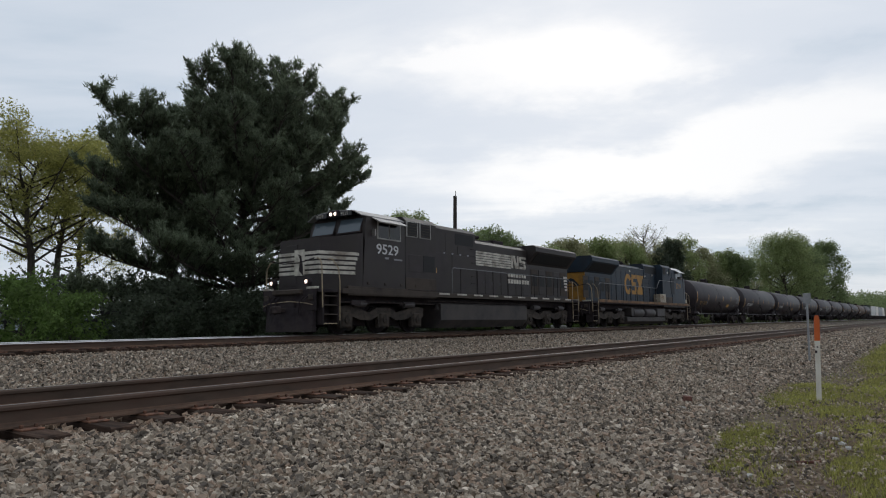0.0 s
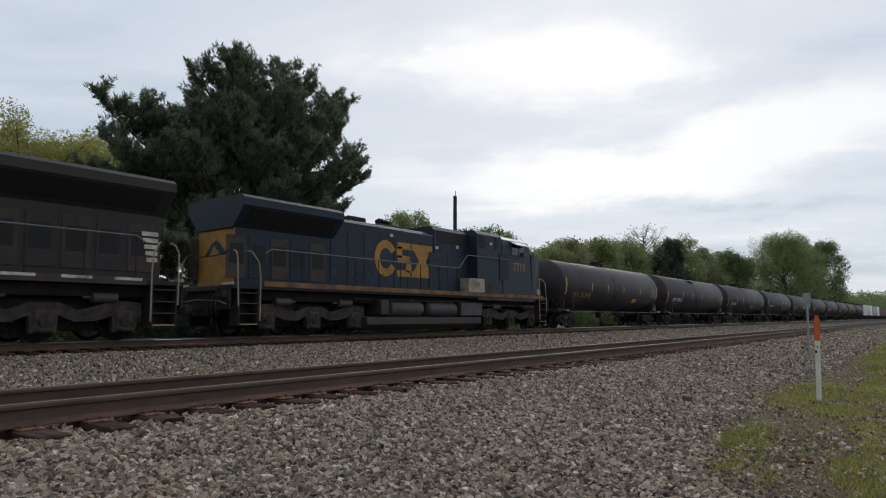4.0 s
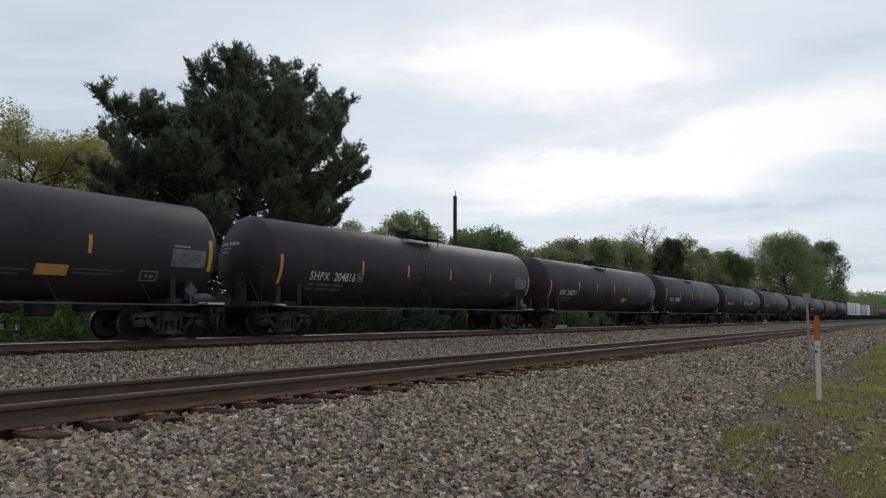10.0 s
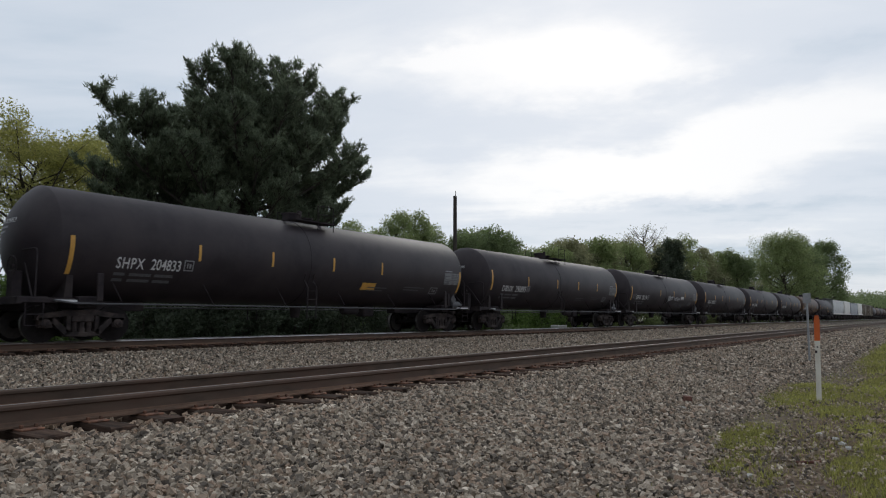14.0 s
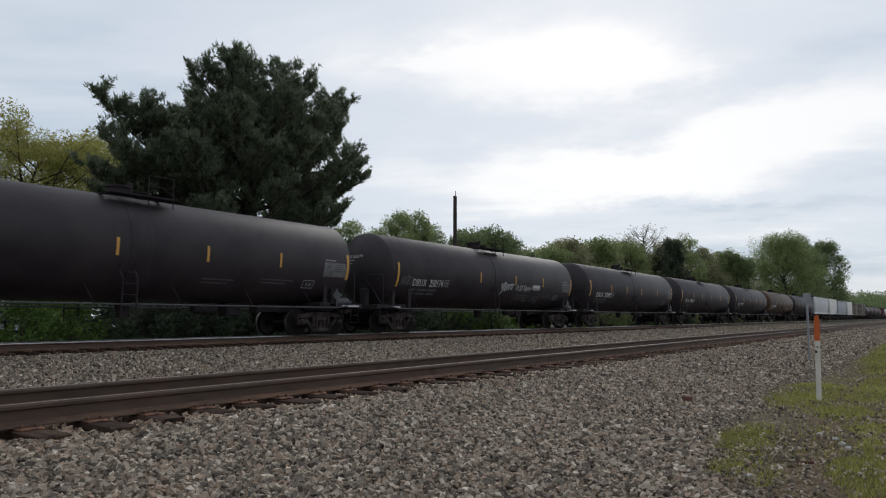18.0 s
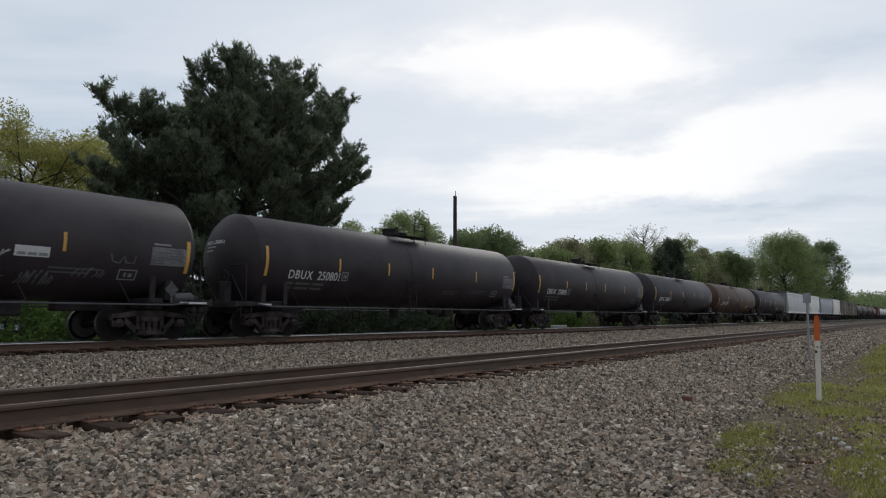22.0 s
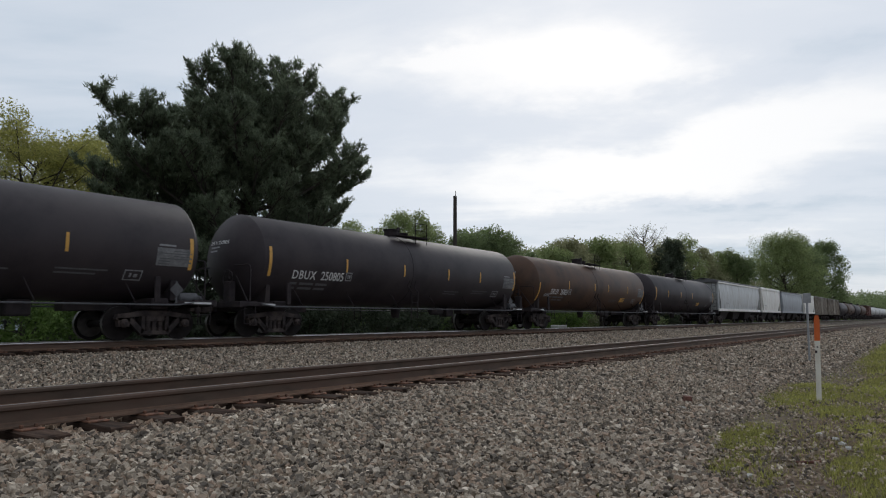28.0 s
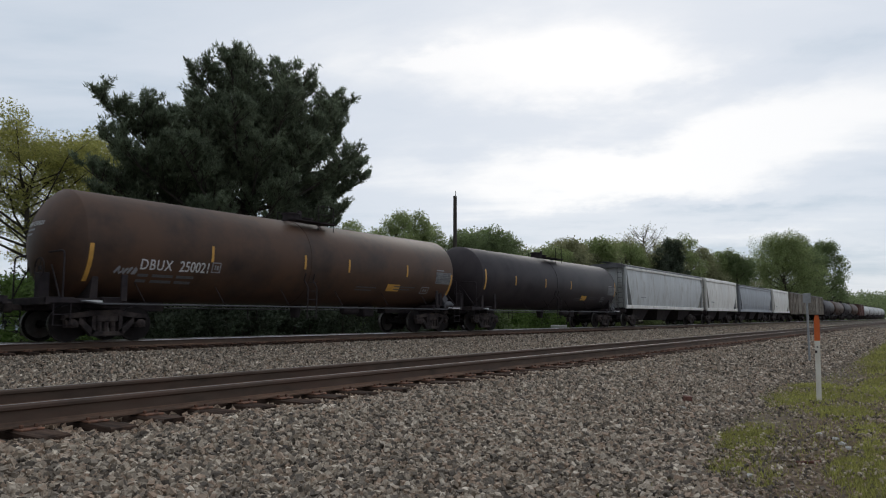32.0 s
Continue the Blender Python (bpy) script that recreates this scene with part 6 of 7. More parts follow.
def limb_tree(rng, h, spread, crown_lo, trunk_r, n_limbs, lean=(0, 0), clump=1.0):
    """A trunk with limbs and twigs. Returns the wood's Shape for trunk, for limbs, and the clump centres and radii."""
    trunk, limbs = Shape(), Shape()
    top = Vector((lean[0], lean[1], h * 0.82))
    pts = [Vector((0, 0, -0.4))]
    for k in range(1, 7):
        u = k / 6
        pts.append(Vector((top.x * u + rng.normal() * 0.02 * h * u, top.y * u + rng.normal() * 0.02 * h * u, top.z * u)))
    for k in range(6):
        trunk.tube(pts[k], pts[k + 1], trunk_r * (1 - 0.14 * k), 8, trunk_r * (1 - 0.14 * (k + 1)))
    cen, rad = [], []
    for k in range(n_limbs):
        u = crown_lo + (0.98 - crown_lo) * ((k + rng.uniform(0, 1)) / n_limbs)
        i = min(5, int(u * 6))
        base = pts[i].lerp(pts[i + 1], u * 6 - i)
        g = k * 2.4 + rng.uniform(-.5, .5)
        prof = math.sin(math.pi * min(1, 0.18 + 0.82 * (u - crown_lo) / (1 - crown_lo)) ** 0.8)
        ln = spread * (0.35 + 0.65 * prof) * rng.uniform(0.7, 1.1)
        up = rng.uniform(0.25, 0.8) * (0.5 + u)
        d = Vector((math.cos(g), math.sin(g), up)).normalized()
        mid = base + d * ln * 0.5 + Vector(rng.normal(size=3) * 0.05 * ln)
        end = base + Vector((d.x, d.y, d.z * 1.25)) * ln
        r = trunk_r * 0.34 * (1 - 0.6 * u)
        limbs.tube(base, mid, r, 6, r * 0.65, caps=False)
        limbs.tube(mid, end, r * 0.65, 5, r * 0.2, caps=False)
        for m in range(5):
            s = mid.lerp(end, rng.uniform(-0.2, 1.0))
            e = s + Vector((d.x + rng.normal() * 0.8, d.y + rng.normal() * 0.8, abs(d.z) * 0.6 + rng.normal() * 0.4)).normalized() * ln * rng.uniform(0.2, 0.42)
            limbs.tube(s, e, r * 0.3, 4, r * 0.1, caps=False)
            for w in range(2):
                e2 = s.lerp(e, rng.uniform(.4, 1)) + Vector(rng.normal(size=3)) * ln * 0.10
                limbs.tube(s.lerp(e, .5), e2, r * 0.14, 3, r * 0.05, caps=False)
            cen.append(e[:]); rad.append(clump * rng.uniform(0.6, 1.2))
        cen.append(end[:]); rad.append(clump * rng.uniform(0.6, 1.1))
    return trunk, limbs, np.array(cen), np.array(rad)


BARK = material("grey_brown_bark", (0.075, 0.062, 0.052), rough=0.9, var=0.35, scale=8, bump=0.6, bump_scale=20, stretch=(1, 1, 0.25))
LEAF = {
    "fresh": leaf_material("fresh_spring_leaves", (0.28, 0.33, 0.145), 0.22),
    "yellow": leaf_material("yellow_green_leaves", (0.37, 0.36, 0.115), 0.22),
    "green": leaf_material("mid_green_leaves", (0.19, 0.24, 0.11), 0.22),
    # cedar colour, also used to paint the pine's shade on the undergrowth
    "dark": leaf_material("dark_evergreen_and_shade_leaves", (0.10, 0.12, 0.082)),
    "pine": leaf_material("pine_needles", (0.180, 0.215, 0.142), 0.35),
    "lush": leaf_material("lush_green_leaves", (0.15, 0.225, 0.065)),
    "olive": leaf_material("olive_spring_leaves", (0.29, 0.29, 0.16), 0.22),
}


def broad_tree(name, label, x, y, z, h, spread, leaf, count, size, seed, crown_lo=0.3, n_limbs=22, clump=1.0, trunk_r=None, group="", flat=0.75):
    rng = np.random.default_rng(seed)
    h = h * 1.10
    t = thing(name, label, "bush" if name == "bush" else "tree", m=pose(x, y, z, 0, 0, 0), group=group)
    trunk, limbs, cen, rad = limb_tree(rng, h, spread, crown_lo, trunk_r or h * 0.02, n_limbs, clump=clump)
    part("trunk", trunk, BARK, t)
    part("branching", limbs, BARK, t)
    if count:
        v, f = leaf_cloud(rng, cen, rad, count, size, flat)
        part("crown", big_mesh("crown", v, f, LEAF[leaf]), None, t, leaf + " foliage")
    return t


# limb tips round the crown's edge (x, z), and limbs that come forward or go back (x, y, z)
PINE_EDGE = ((15.3, 12.2), (17.0, 11.9), (18.5, 12.6), (20.0, 13.0), (15.5, 10.0), (15.2, 8.2), (15.0, 6.2), (14.6, 4.0), (14.6, 2.0), (21.0, 15.7), (22.2, 16.6), (23.5, 17.3), (25.2, 17.2), (26.7, 17.1),
             (28.0, 16.9), (29.4, 16.8), (31.0, 16.3), (32.3, 16.0), (33.1, 13.8), (34.3, 12.0), (34.5, 10.8), (32.6, 9.3), (31.6, 7.6), (30.2, 6.6), (32.6, 5.0), (32.0, 2.4))
PINE_DEEP = ((18.2, 29.2, 9.2), (21.0, 29.0, 12.2), (24.5, 28.6, 13.6), (28.0, 29.0, 13.2), (30.8, 29.6, 11.4), (19.6, 28.6, 6.2), (23.8, 28.0, 8.2), (28.4, 28.6, 7.2), (30.6, 29.0, 4.6), (17.2, 29.0, 4.2), (22.4, 28.4, 3.6), (26.6, 28.2, 4.2),
             (22.0, 35.0, 13.0), (26.0, 35.6, 14.2), (30.0, 35.0, 12.2), (18.4, 35.0, 9.6), (25.8, 28.3, 11.0), (22.4, 28.3, 10.2), (27.0, 30.2, 15.4), (22.8, 30.4, 15.0), (20.0, 34.6, 5.6), (28.5, 35.2, 6.4), (18.6, 31.0, 10.6), (17.4, 33.0, 8.0), (19.8, 30.4, 11.6), (16.6, 31.2, 9.0), (16.2, 33.0, 7.0), (17.4, 31.6, 11.2), (30.6, 30.6, 13.4), (31.4, 33.0, 9.0))


def pine_tree():
    """The big pine: a forked trunk, a fan of upswept limbs, short boughs along them that carry tufts of needles."""
    rng = np.random.default_rng(21)
    t = thing("pine_tree", "tall dark green pine with several leaders and wide boughs", "tree")
    wood, boughs = Shape(), Shape()
    P, D = [], []
    trunk = [Vector((24.0 + 0.25 * math.sin(k * 1.3), 32.0, -0.9 + 1.55 * k)) for k in range(10)]
    for k in range(9):
        wood.tube(trunk[k], trunk[k + 1], 0.40 - 0.034 * k, 10, 0.40 - 0.034 * (k + 1))
    tips = [Vector((24.2 + (x - 24.2) * (0.93 if x < 24.2 else 0.92), 32.0 + rng.uniform(-1.2, 1.2), z - 0.10 * max(0.0, z - 8.0))) for x, z in PINE_EDGE] + [Vector(p) for p in PINE_DEEP]
    for b in tips:
        i = min(8.4, max(0.9, (0.60 * b.z + 0.2 + 0.9) / 1.55))
        a = trunk[int(i)].lerp(trunk[int(i) + 1], i - int(i))
        far = math.hypot(b.x - a.x, b.y - a.y)
        bend = Vector((a.x + (b.x - a.x) * 0.62, a.y + (b.y - a.y) * 0.62, a.z + (b.z - a.z) * (0.34 if far > 3 else 0.55)))
        spine = [(a * (1 - u) ** 2 + bend * 2 * u * (1 - u) + b * u * u) for u in np.linspace(0, 1, 11)]
        ln = sum((spine[k + 1] - spine[k]).length for k in range(10))
        r0 = 0.05 + 0.011 * ln
        for k in range(10):
            wood.tube(spine[k], spine[k + 1], r0 * (1 - 0.09 * k), 6, r0 * (1 - 0.09 * (k + 1)), caps=False)
        nb = int(4.6 * ln)
        for k in range(nb):
            u = 0.16 + 0.84 * (k + rng.uniform(0, 1)) / nb
            i = min(9, int(u * 10))
            base = spine[i].lerp(spine[i + 1], u * 10 - i)
            w = (spine[i + 1] - spine[i]).normalized()
            side = Vector(rng.normal(size=3))
            side = (side - w * side.dot(w)).normalized()
            side.z = abs(side.z) * 0.5 - 0.10
            d = (w * rng.uniform(0.35, 0.9) + side + Vector((0, 0, 0.22))).normalized()
            bl = (0.62 + 1.65 * (1.0 - u) ** 0.55) * rng.uniform(0.65, 1.15)
            tip_ = base + d * bl + Vector((0, 0, 0.10 * bl))
            boughs.tube(base, tip_, 0.030, 4, 0.010, caps=False)
            across = d.cross(Vector((0, 0, 1))).normalized()
            for m in range(int(4 + bl * 4.5)):
                q = base.lerp(tip_, rng.uniform(0.2, 1.0))
                e = q + across * rng.uniform(-1, 1) * 0.42 + d * rng.uniform(0.08, 0.42) + Vector((0, 0, rng.uniform(0.0, 0.32)))
                boughs.tube(q, e, 0.010, 3, 0.005, caps=False)
                for c in range(3):
                    P.append((q.lerp(e, 0.4 + 0.3 * c) + Vector(rng.normal(size=3) * 0.05))[:])
                    D.append(((e - q).normalized() * 0.7 + Vector((0, 0, 0.8)) + Vector(rng.normal(size=3) * 0.2)).normalized()[:])
    part("trunk", wood, BARK, t)
    part("branching", boughs, BARK, t)
    P, D = np.array(P), np.array(D)
    k = 8
    n = len(P)
    dirs = D[:, None, :] * 0.75 + rng.normal(size=(n, k, 3)) * 0.5
    dirs /= np.linalg.norm(dirs, axis=2)[..., None]
    ln = rng.uniform(0.16, 0.32, (n, k, 1))
    base = np.repeat(P[:, None, :], k, 1) + rng.normal(size=(n, k, 3)) * 0.045
    w = np.cross(dirs, rng.normal(size=(n, k, 3))); w /= np.linalg.norm(w, axis=2)[..., None] + 1e-9
    v = np.stack([base - w * 0.030, base + w * 0.030, base + dirs * ln], 2).reshape(-1, 3)
    f = np.arange(n * k * 3).reshape(-1, 3)
    part("crown", big_mesh("crown", v, f, LEAF["pine"]), None, t, "dark green needle tufts")


pine_tree()
broad_tree("oak_tree", "broad oak in yellow-green spring leaf with bare dark limbs", 17.0, 42.0, -0.8, 12.2, 6.0, "yellow", 22000, 0.165, 3, 0.45, 28, 0.9, 0.34)
broad_tree("oak_tree", "broad oak in yellow-green spring leaf with bare dark limbs", 10.5, 45.0, -0.8, 12.8, 6.4, "yellow", 22000, 0.165, 4, 0.45, 28, 0.9, 0.34)
broad_tree("oak_tree", "broad oak in yellow-green spring leaf with bare dark limbs", 20.2, 46.0, -0.8, 13.2, 5.4, "yellow", 12000, 0.155, 24, 0.50, 26, 0.9, 0.32)
broad_tree("oak_tree", "slender oak in pale yellow-green spring leaf behind the pine", 23.5, 50.0, -0.8, 15.0, 5.0, "yellow", 18000, 0.14, 14, 0.35, 24, 0.9, 0.28)
for k, (x, y, h, sp, lf, n, lo) in enumerate(((41.0, 38.0, 9.4, 2.8, "fresh", 8000, 0.06), (44.0, 37.0, 11.4, 2.2, "fresh", 8000, 0.10), (46.8, 37.5, 12.0, 2.2, "fresh", 8000, 0.10), (49.6, 38.5, 10.8, 2.6, "fresh", 8000, 0.10), (37.0, 36.5, 9.4, 2.4, "fresh", 7000, 0.15))):
    broad_tree("bush", "pale green bushy tree in fresh spring leaf beside the pole", x, y, -0.7, h, sp, lf, n, 0.20, 5 + k * 10, lo, 30, 0.8)
for k, (x, h, sp) in enumerate(((49.6, 9.2, 3.0), (52.2, 10.0, 3.2), (55.0, 10.6, 3.2), (58.0, 9.8, 3.0), (61.0, 8.4, 2.8))):
    broad_tree("bush", "dense dark green bushy tree beside the railway", x, 34.5 + 0.6 * (k % 2), -0.7, h, sp, "green", 9500, 0.25, 6 + k * 11, 0.05, 34, 0.95)
for k, (x, y, h, sp, lf) in enumerate(((72, 42, 9.0, 4.4, "olive"), (78, 41, 11.0, 4.4, "fresh"), (83, 40, 12.4, 4.4, "olive"), (88, 42, 12.6, 4.5, "olive"), (93, 40, 13.3, 4.5, "fresh"), (98, 42, 13.6, 4.6, "olive"), (104, 40, 14.0, 4.6, "fresh"), (110, 41, 14.8, 4.8, "olive"), (126, 40, 15.8, 5, "olive"), (133, 40, 17.2, 5, "fresh"), (141, 39, 16.0, 5, "olive"), (149, 38, 15.0, 5, "fresh"), (172, 40, 17.5, 6, "olive"))):
    broad_tree("tree", "young tree in fresh spring leaf in the far tree line", x, y, -1.5, h * 1.08, sp, lf, 10000, 0.33, 30 + k, 0.05, 34, 1.3, group="far tree line")
broad_tree("tree", "bare tree with fine twigs above the tree line", 121, 43, -1.5, 19.5, 7.0, "olive", 700, 0.3, 50, 0.38, 62, 1.0)
broad_tree("cedar_tree", "dark evergreen cedar in the tree line", 117.5, 37.0, -1.5, 17.0, 2.8, "dark", 16000, 0.3, 51, 0.06, 44, 0.9, flat=1.3)
broad_tree("cedar_tree", "shorter dark evergreen cedar in the tree line", 112.5, 37.5, -1.5, 14.2, 2.4, "dark", 9000, 0.3, 57, 0.06, 34, 0.9, flat=1.2)
broad_tree("tree", "round green tree in the far tree line", 151, 34, -1.5, 16.0, 5.2, "green", 16000, 0.34, 52, 0.10, 28, 1.6)
broad_tree("willow_tree", "large green willow with drooping crown", 188, 31, -1.5, 23.0, 8.0, "fresh", 24000, 0.42, 53, 0.08, 38, 2.2, flat=1.2)
broad_tree("willow_tree", "large green willow with drooping crown", 205, 31, -1.5, 24.5, 8.0, "green", 24000, 0.42, 55, 0.08, 38, 2.2, flat=1.2)
broad_tree("tree", "large dark green tree beside the willow", 242, 29, -1.5, 27.0, 7.5, "green", 18000, 0.48, 54, 0.10, 38, 2.0, flat=1.1)


def shrub_belt():
    """Shrubs between the track and the trees: three kinds, copied."""
    rng = random.Random(8)
    kinds = []
    for k, (h, sp, lf) in enumerate(((2.6, 1.5, "lush"), (2.2, 1.6, "lush"), (3.0, 1.5, "green"), (2.6, 1.6, "dark"))):
        kinds.append(broad_tree("shrub", "leafy green shrub at the foot of the trees", 0, 0, 0, h, sp, lf, 1600, 0.21, 70 + k, 0.05, 16, 0.55, group="shrubs behind the train"))
    spots = []
    for k in range(26):
        x = 3.5 + k * 2.35 + rng.uniform(-.6, .6)
        y = 27.5 + rng.uniform(-1.4, 2.2) + (1.0 if x > 30 else 0)
        # below the pine, shrubs take the dark leaf colour as its shade
        spots.append((x, y, 3 if 13.5 < x < 38 else (rng.choice((0, 1, 2)) if x > 15 else rng.choice((0, 0, 2)))))
    for k in range(10):
        spots.append((5 + k * 4.2, 33.5 + rng.uniform(-1, 1), rng.choice((2, 3))))
    used = set()
    for x, y, i in spots:
        m = pose(x, y, float(ground_z(0, y)) - 0.08, 0, 0, rng.uniform(0, 360))
        s = rng.uniform(0.85, 1.3)
        if i not in used:
            used.add(i)
            kinds[i].matrix_basis = m
            kinds[i].scale = (s, s, s)
        else:
            o = copy_thing(kinds[i], m)
            o.scale = (s, s, s)


shrub_belt()


def woods(name, label, x0, x1, y0, y1, top0, top1, n, count, size, leaf, seed):
    """A far wood or hedge: many leafy clumps on thin stems, in one object."""
    rng = np.random.default_rng(seed)
    x = rng.uniform(x0, x1, n)
    y = rng.uniform(y0, y1, n)
    top = top0 + (top1 - top0) * (x - x0) / (x1 - x0)
    z = -1.2 + (top + 1.2) * rng.uniform(0, 1, n) ** 0.7 * rng.uniform(0.6, 1.0, n)
    v, f = leaf_cloud(rng, np.stack([x, y, z], 1), size * 4 * rng.uniform(0.7, 1.3, n), count, size, 0.8)
    ob = new(name, big_mesh(name, v, f, LEAF[leaf]))
    tagged(ob, label, "woods", kind="stuff")


woods("hedge_woods", "tangled green undergrowth below the far tree line", 62, 200, 40, 48, 9.5, 16.0, 1300, 48000, 0.50, "olive", 81)
woods("line_woods", "tangled green undergrowth beyond the willows", 200, 320, 32, 46, 12.0, 17.0, 500, 30000, 0.5, "green", 84)
woods("far_woods", "distant green woods along the railway", 300, 760, 26, 60, 11.0, 24.0, 700, 24000, 1.15, "green", 82)
# this hedge's dark leaf colour stands for shade under the pine
woods("field_hedge", "undergrowth coloured dark for the shade below the pine", 15, 62, 29.5, 41, 3.8, 2.2, 820, 42000, 0.24, "dark", 83)


def far_ridge():
    s = Shape()
    rng = random.Random(3)
    n = 60
    v, f = [], []
    for k in range(n + 1):
        x = -2600 + 6000 * k / n
        h = 34 + 14 * math.sin(k * 0.45) + rng.uniform(-3, 3)
        v += [(x, 1900, -14), (x, 1960, h), (x, 2400, h * 0.8)]
    for k in range(n):
        o = k * 3
        f += [(o, o + 3, o + 4, o + 1), (o + 1, o + 4, o + 5, o + 2)]
    s.add(v, f)
    # the haze of distance is put into the ridge's blue-grey colour
    m = material("painted_haze_ridge", (0.26, 0.30, 0.36), rough=1.0, var=0.15, scale=0.01)
    single("backdrop", s, m, "wooded ridge far beyond the field, painted in haze blue", "hills", kind="structure")


far_ridge()


# ---- lineside things ----
def marker_post():
    t = thing("marker_post", "white plastic marker post with an orange top, in grass", "marker post", m=pose(11.2, 1.51, -0.60, 0, 2.0, -83))
    s = Shape().prism([(-0.034, -0.012), (-0.016, -0.022), (0.016, -0.022), (0.034, -0.012), (0.034, 0.004), (0.016, -0.008), (-0.016, -0.008), (-0.034, 0.004)], 0.0, 0.87, "xy")
    part("post", s, MAT["post_white"], t, "white post")
    s = Shape()
    s.prism([(-0.037, -0.014), (-0.019, -0.026), (0.019, -0.026), (0.037, -0.014), (0.037, 0.010), (-0.037, 0.010)], 0.90, 1.22, "xy")
    s.prism([(-0.032, -0.011), (-0.016, -0.021), (0.016, -0.021), (0.032, -0.011), (0.032, 0.008), (-0.032, 0.008)], 1.22, 1.25, "xy")
    s.prism([(-0.022, -0.008), (-0.010, -0.016), (0.010, -0.016), (0.022, -0.008), (0.022, 0.006), (-0.022, 0.006)], 1.25, 1.27, "xy")
    part("cap", s, MAT["post_orange"], t, "orange cap")
    part("reflector_dot", Shape().box(-0.010, 0.010, -0.027, -0.020, 0.80, 0.82), MAT["frame_black"], t)
    part("band", Shape().prism([(-0.036, -0.013), (-0.018, -0.024), (0.018, -0.024), (0.036, -0.013), (0.036, 0.008), (-0.036, 0.008)], 0.865, 0.90, "xy"), MAT["post_white"], t)
    part("sticker", Shape().box(-0.035, -0.005, -0.026, -0.018, 0.72, 0.76), MAT["frame_black"], t, "small black sticker")


def lineside_sign():
    t = thing("sign", "small grey metal sign plate on a thin post", "sign", m=pose(20.2, 2.88, -0.56, 0, 1.2, -80))
    part("post", Shape().tube((0, 0, 0), (0, 0, 1.72), 0.028, 8), MAT["galv"], t)
    part("plate", Shape().box(-0.095, 0.095, -0.045, -0.03, 1.60, 1.86, 0.004), MAT["galv"], t, "grey sign plate")


def utility_pole():
    t = thing("utility_pole", "dark weathered wooden pole beside the trees", "pole", m=pose(46.4, 33.0, -0.8, 0, 1.3, 0))
    part("shaft", Shape().tube((0, 0, -0.3), (0, 0, 12.3), 0.20, 12, 0.155), MAT["pole_wood"], t)
    part("spike", Shape().tube((0.08, 0, 12.3), (0.08, 0, 12.75), 0.03, 6), MAT["pole_wood"], t)


def board_fence():
    t = thing("fence", "dark board fence among the green shrubs", "fence", m=pose(3, 29.6, 0.2))
    post = mesh_of("post", Shape().box(-0.07, 0.07, -0.06, 0.06, -1.1, 1.18, 0.01), MAT["fence_dark"])
    board = mesh_of("board", Shape().box(0, 2.4, -0.10, -0.062, 0, 0.13, 0.006), MAT["fence_dark"])
    for k in range(6):
        x = 1.0 + 2.4 * k
        part("post", post, None, t, m=pose(x, 0, 0))
        for z in (0.98, 0.58, 0.18):
            part("board", board, None, t, m=pose(x, 0, z, 0, 0.3 * (-1) ** k, 0))


GZ_BLOCK = float(ground_z(np.array([47.0]), np.array([23.63]))[0]) - 0.05


def rail_debris():
    """The pale tie end that lies by the far track and the rusty lump on the stones."""
    single("tie_block", Shape().box(-0.9, 0.9, -0.3, 0.3, 0, 0.36 - GZ_BLOCK, 0.03), MAT["pale_block"], "pale concrete block lying beyond the far track", "block", m=pose(47.0, 23.63, GZ_BLOCK, 0, 0, 4))
    s = Shape()
    s.prism([(-0.06, 0.0), (0.07, 0.0), (0.09, 0.05), (0.03, 0.10), (-0.05, 0.08)], -0.05, 0.05)
    single("rusty_stone", s, MAT["rust_lump"], "rusty brown stone lying on the grey ballast", "stone", m=pose(9.46, 2.86, -0.50, 5, 8, 30))


MAT.update({
    "post_white": material("white_marker_plastic", (0.78, 0.75, 0.67), rough=0.5, var=0.06, scale=6, second=(0.60, 0.56, 0.48), second_scale=3),
    "post_orange": material("orange_marker_plastic", (0.60, 0.12, 0.02), rough=0.45, var=0.08, scale=6),
    "galv": material("dull_galvanised_steel", (0.33, 0.34, 0.35), rough=0.55, metal=0.4, var=0.15, scale=8),
    "pole_wood": material("weathered_pole_wood", (0.055, 0.045, 0.038), rough=0.9, var=0.3, scale=8, bump=0.4, stretch=(1, 1, 0.1)),
    "fence_dark": material("black_fence_board", (0.018, 0.017, 0.016), rough=0.8, var=0.3, scale=8),
    "pale_block": material("pale_concrete", (0.52, 0.51, 0.48), rough=0.85, var=0.15, scale=10),
    "rust_lump": material("rusty_brown_stone", (0.13, 0.055, 0.04), rough=0.9, var=0.3, scale=20),
})
marker_post()
lineside_sign()
utility_pole()
board_fence()
rail_debris()


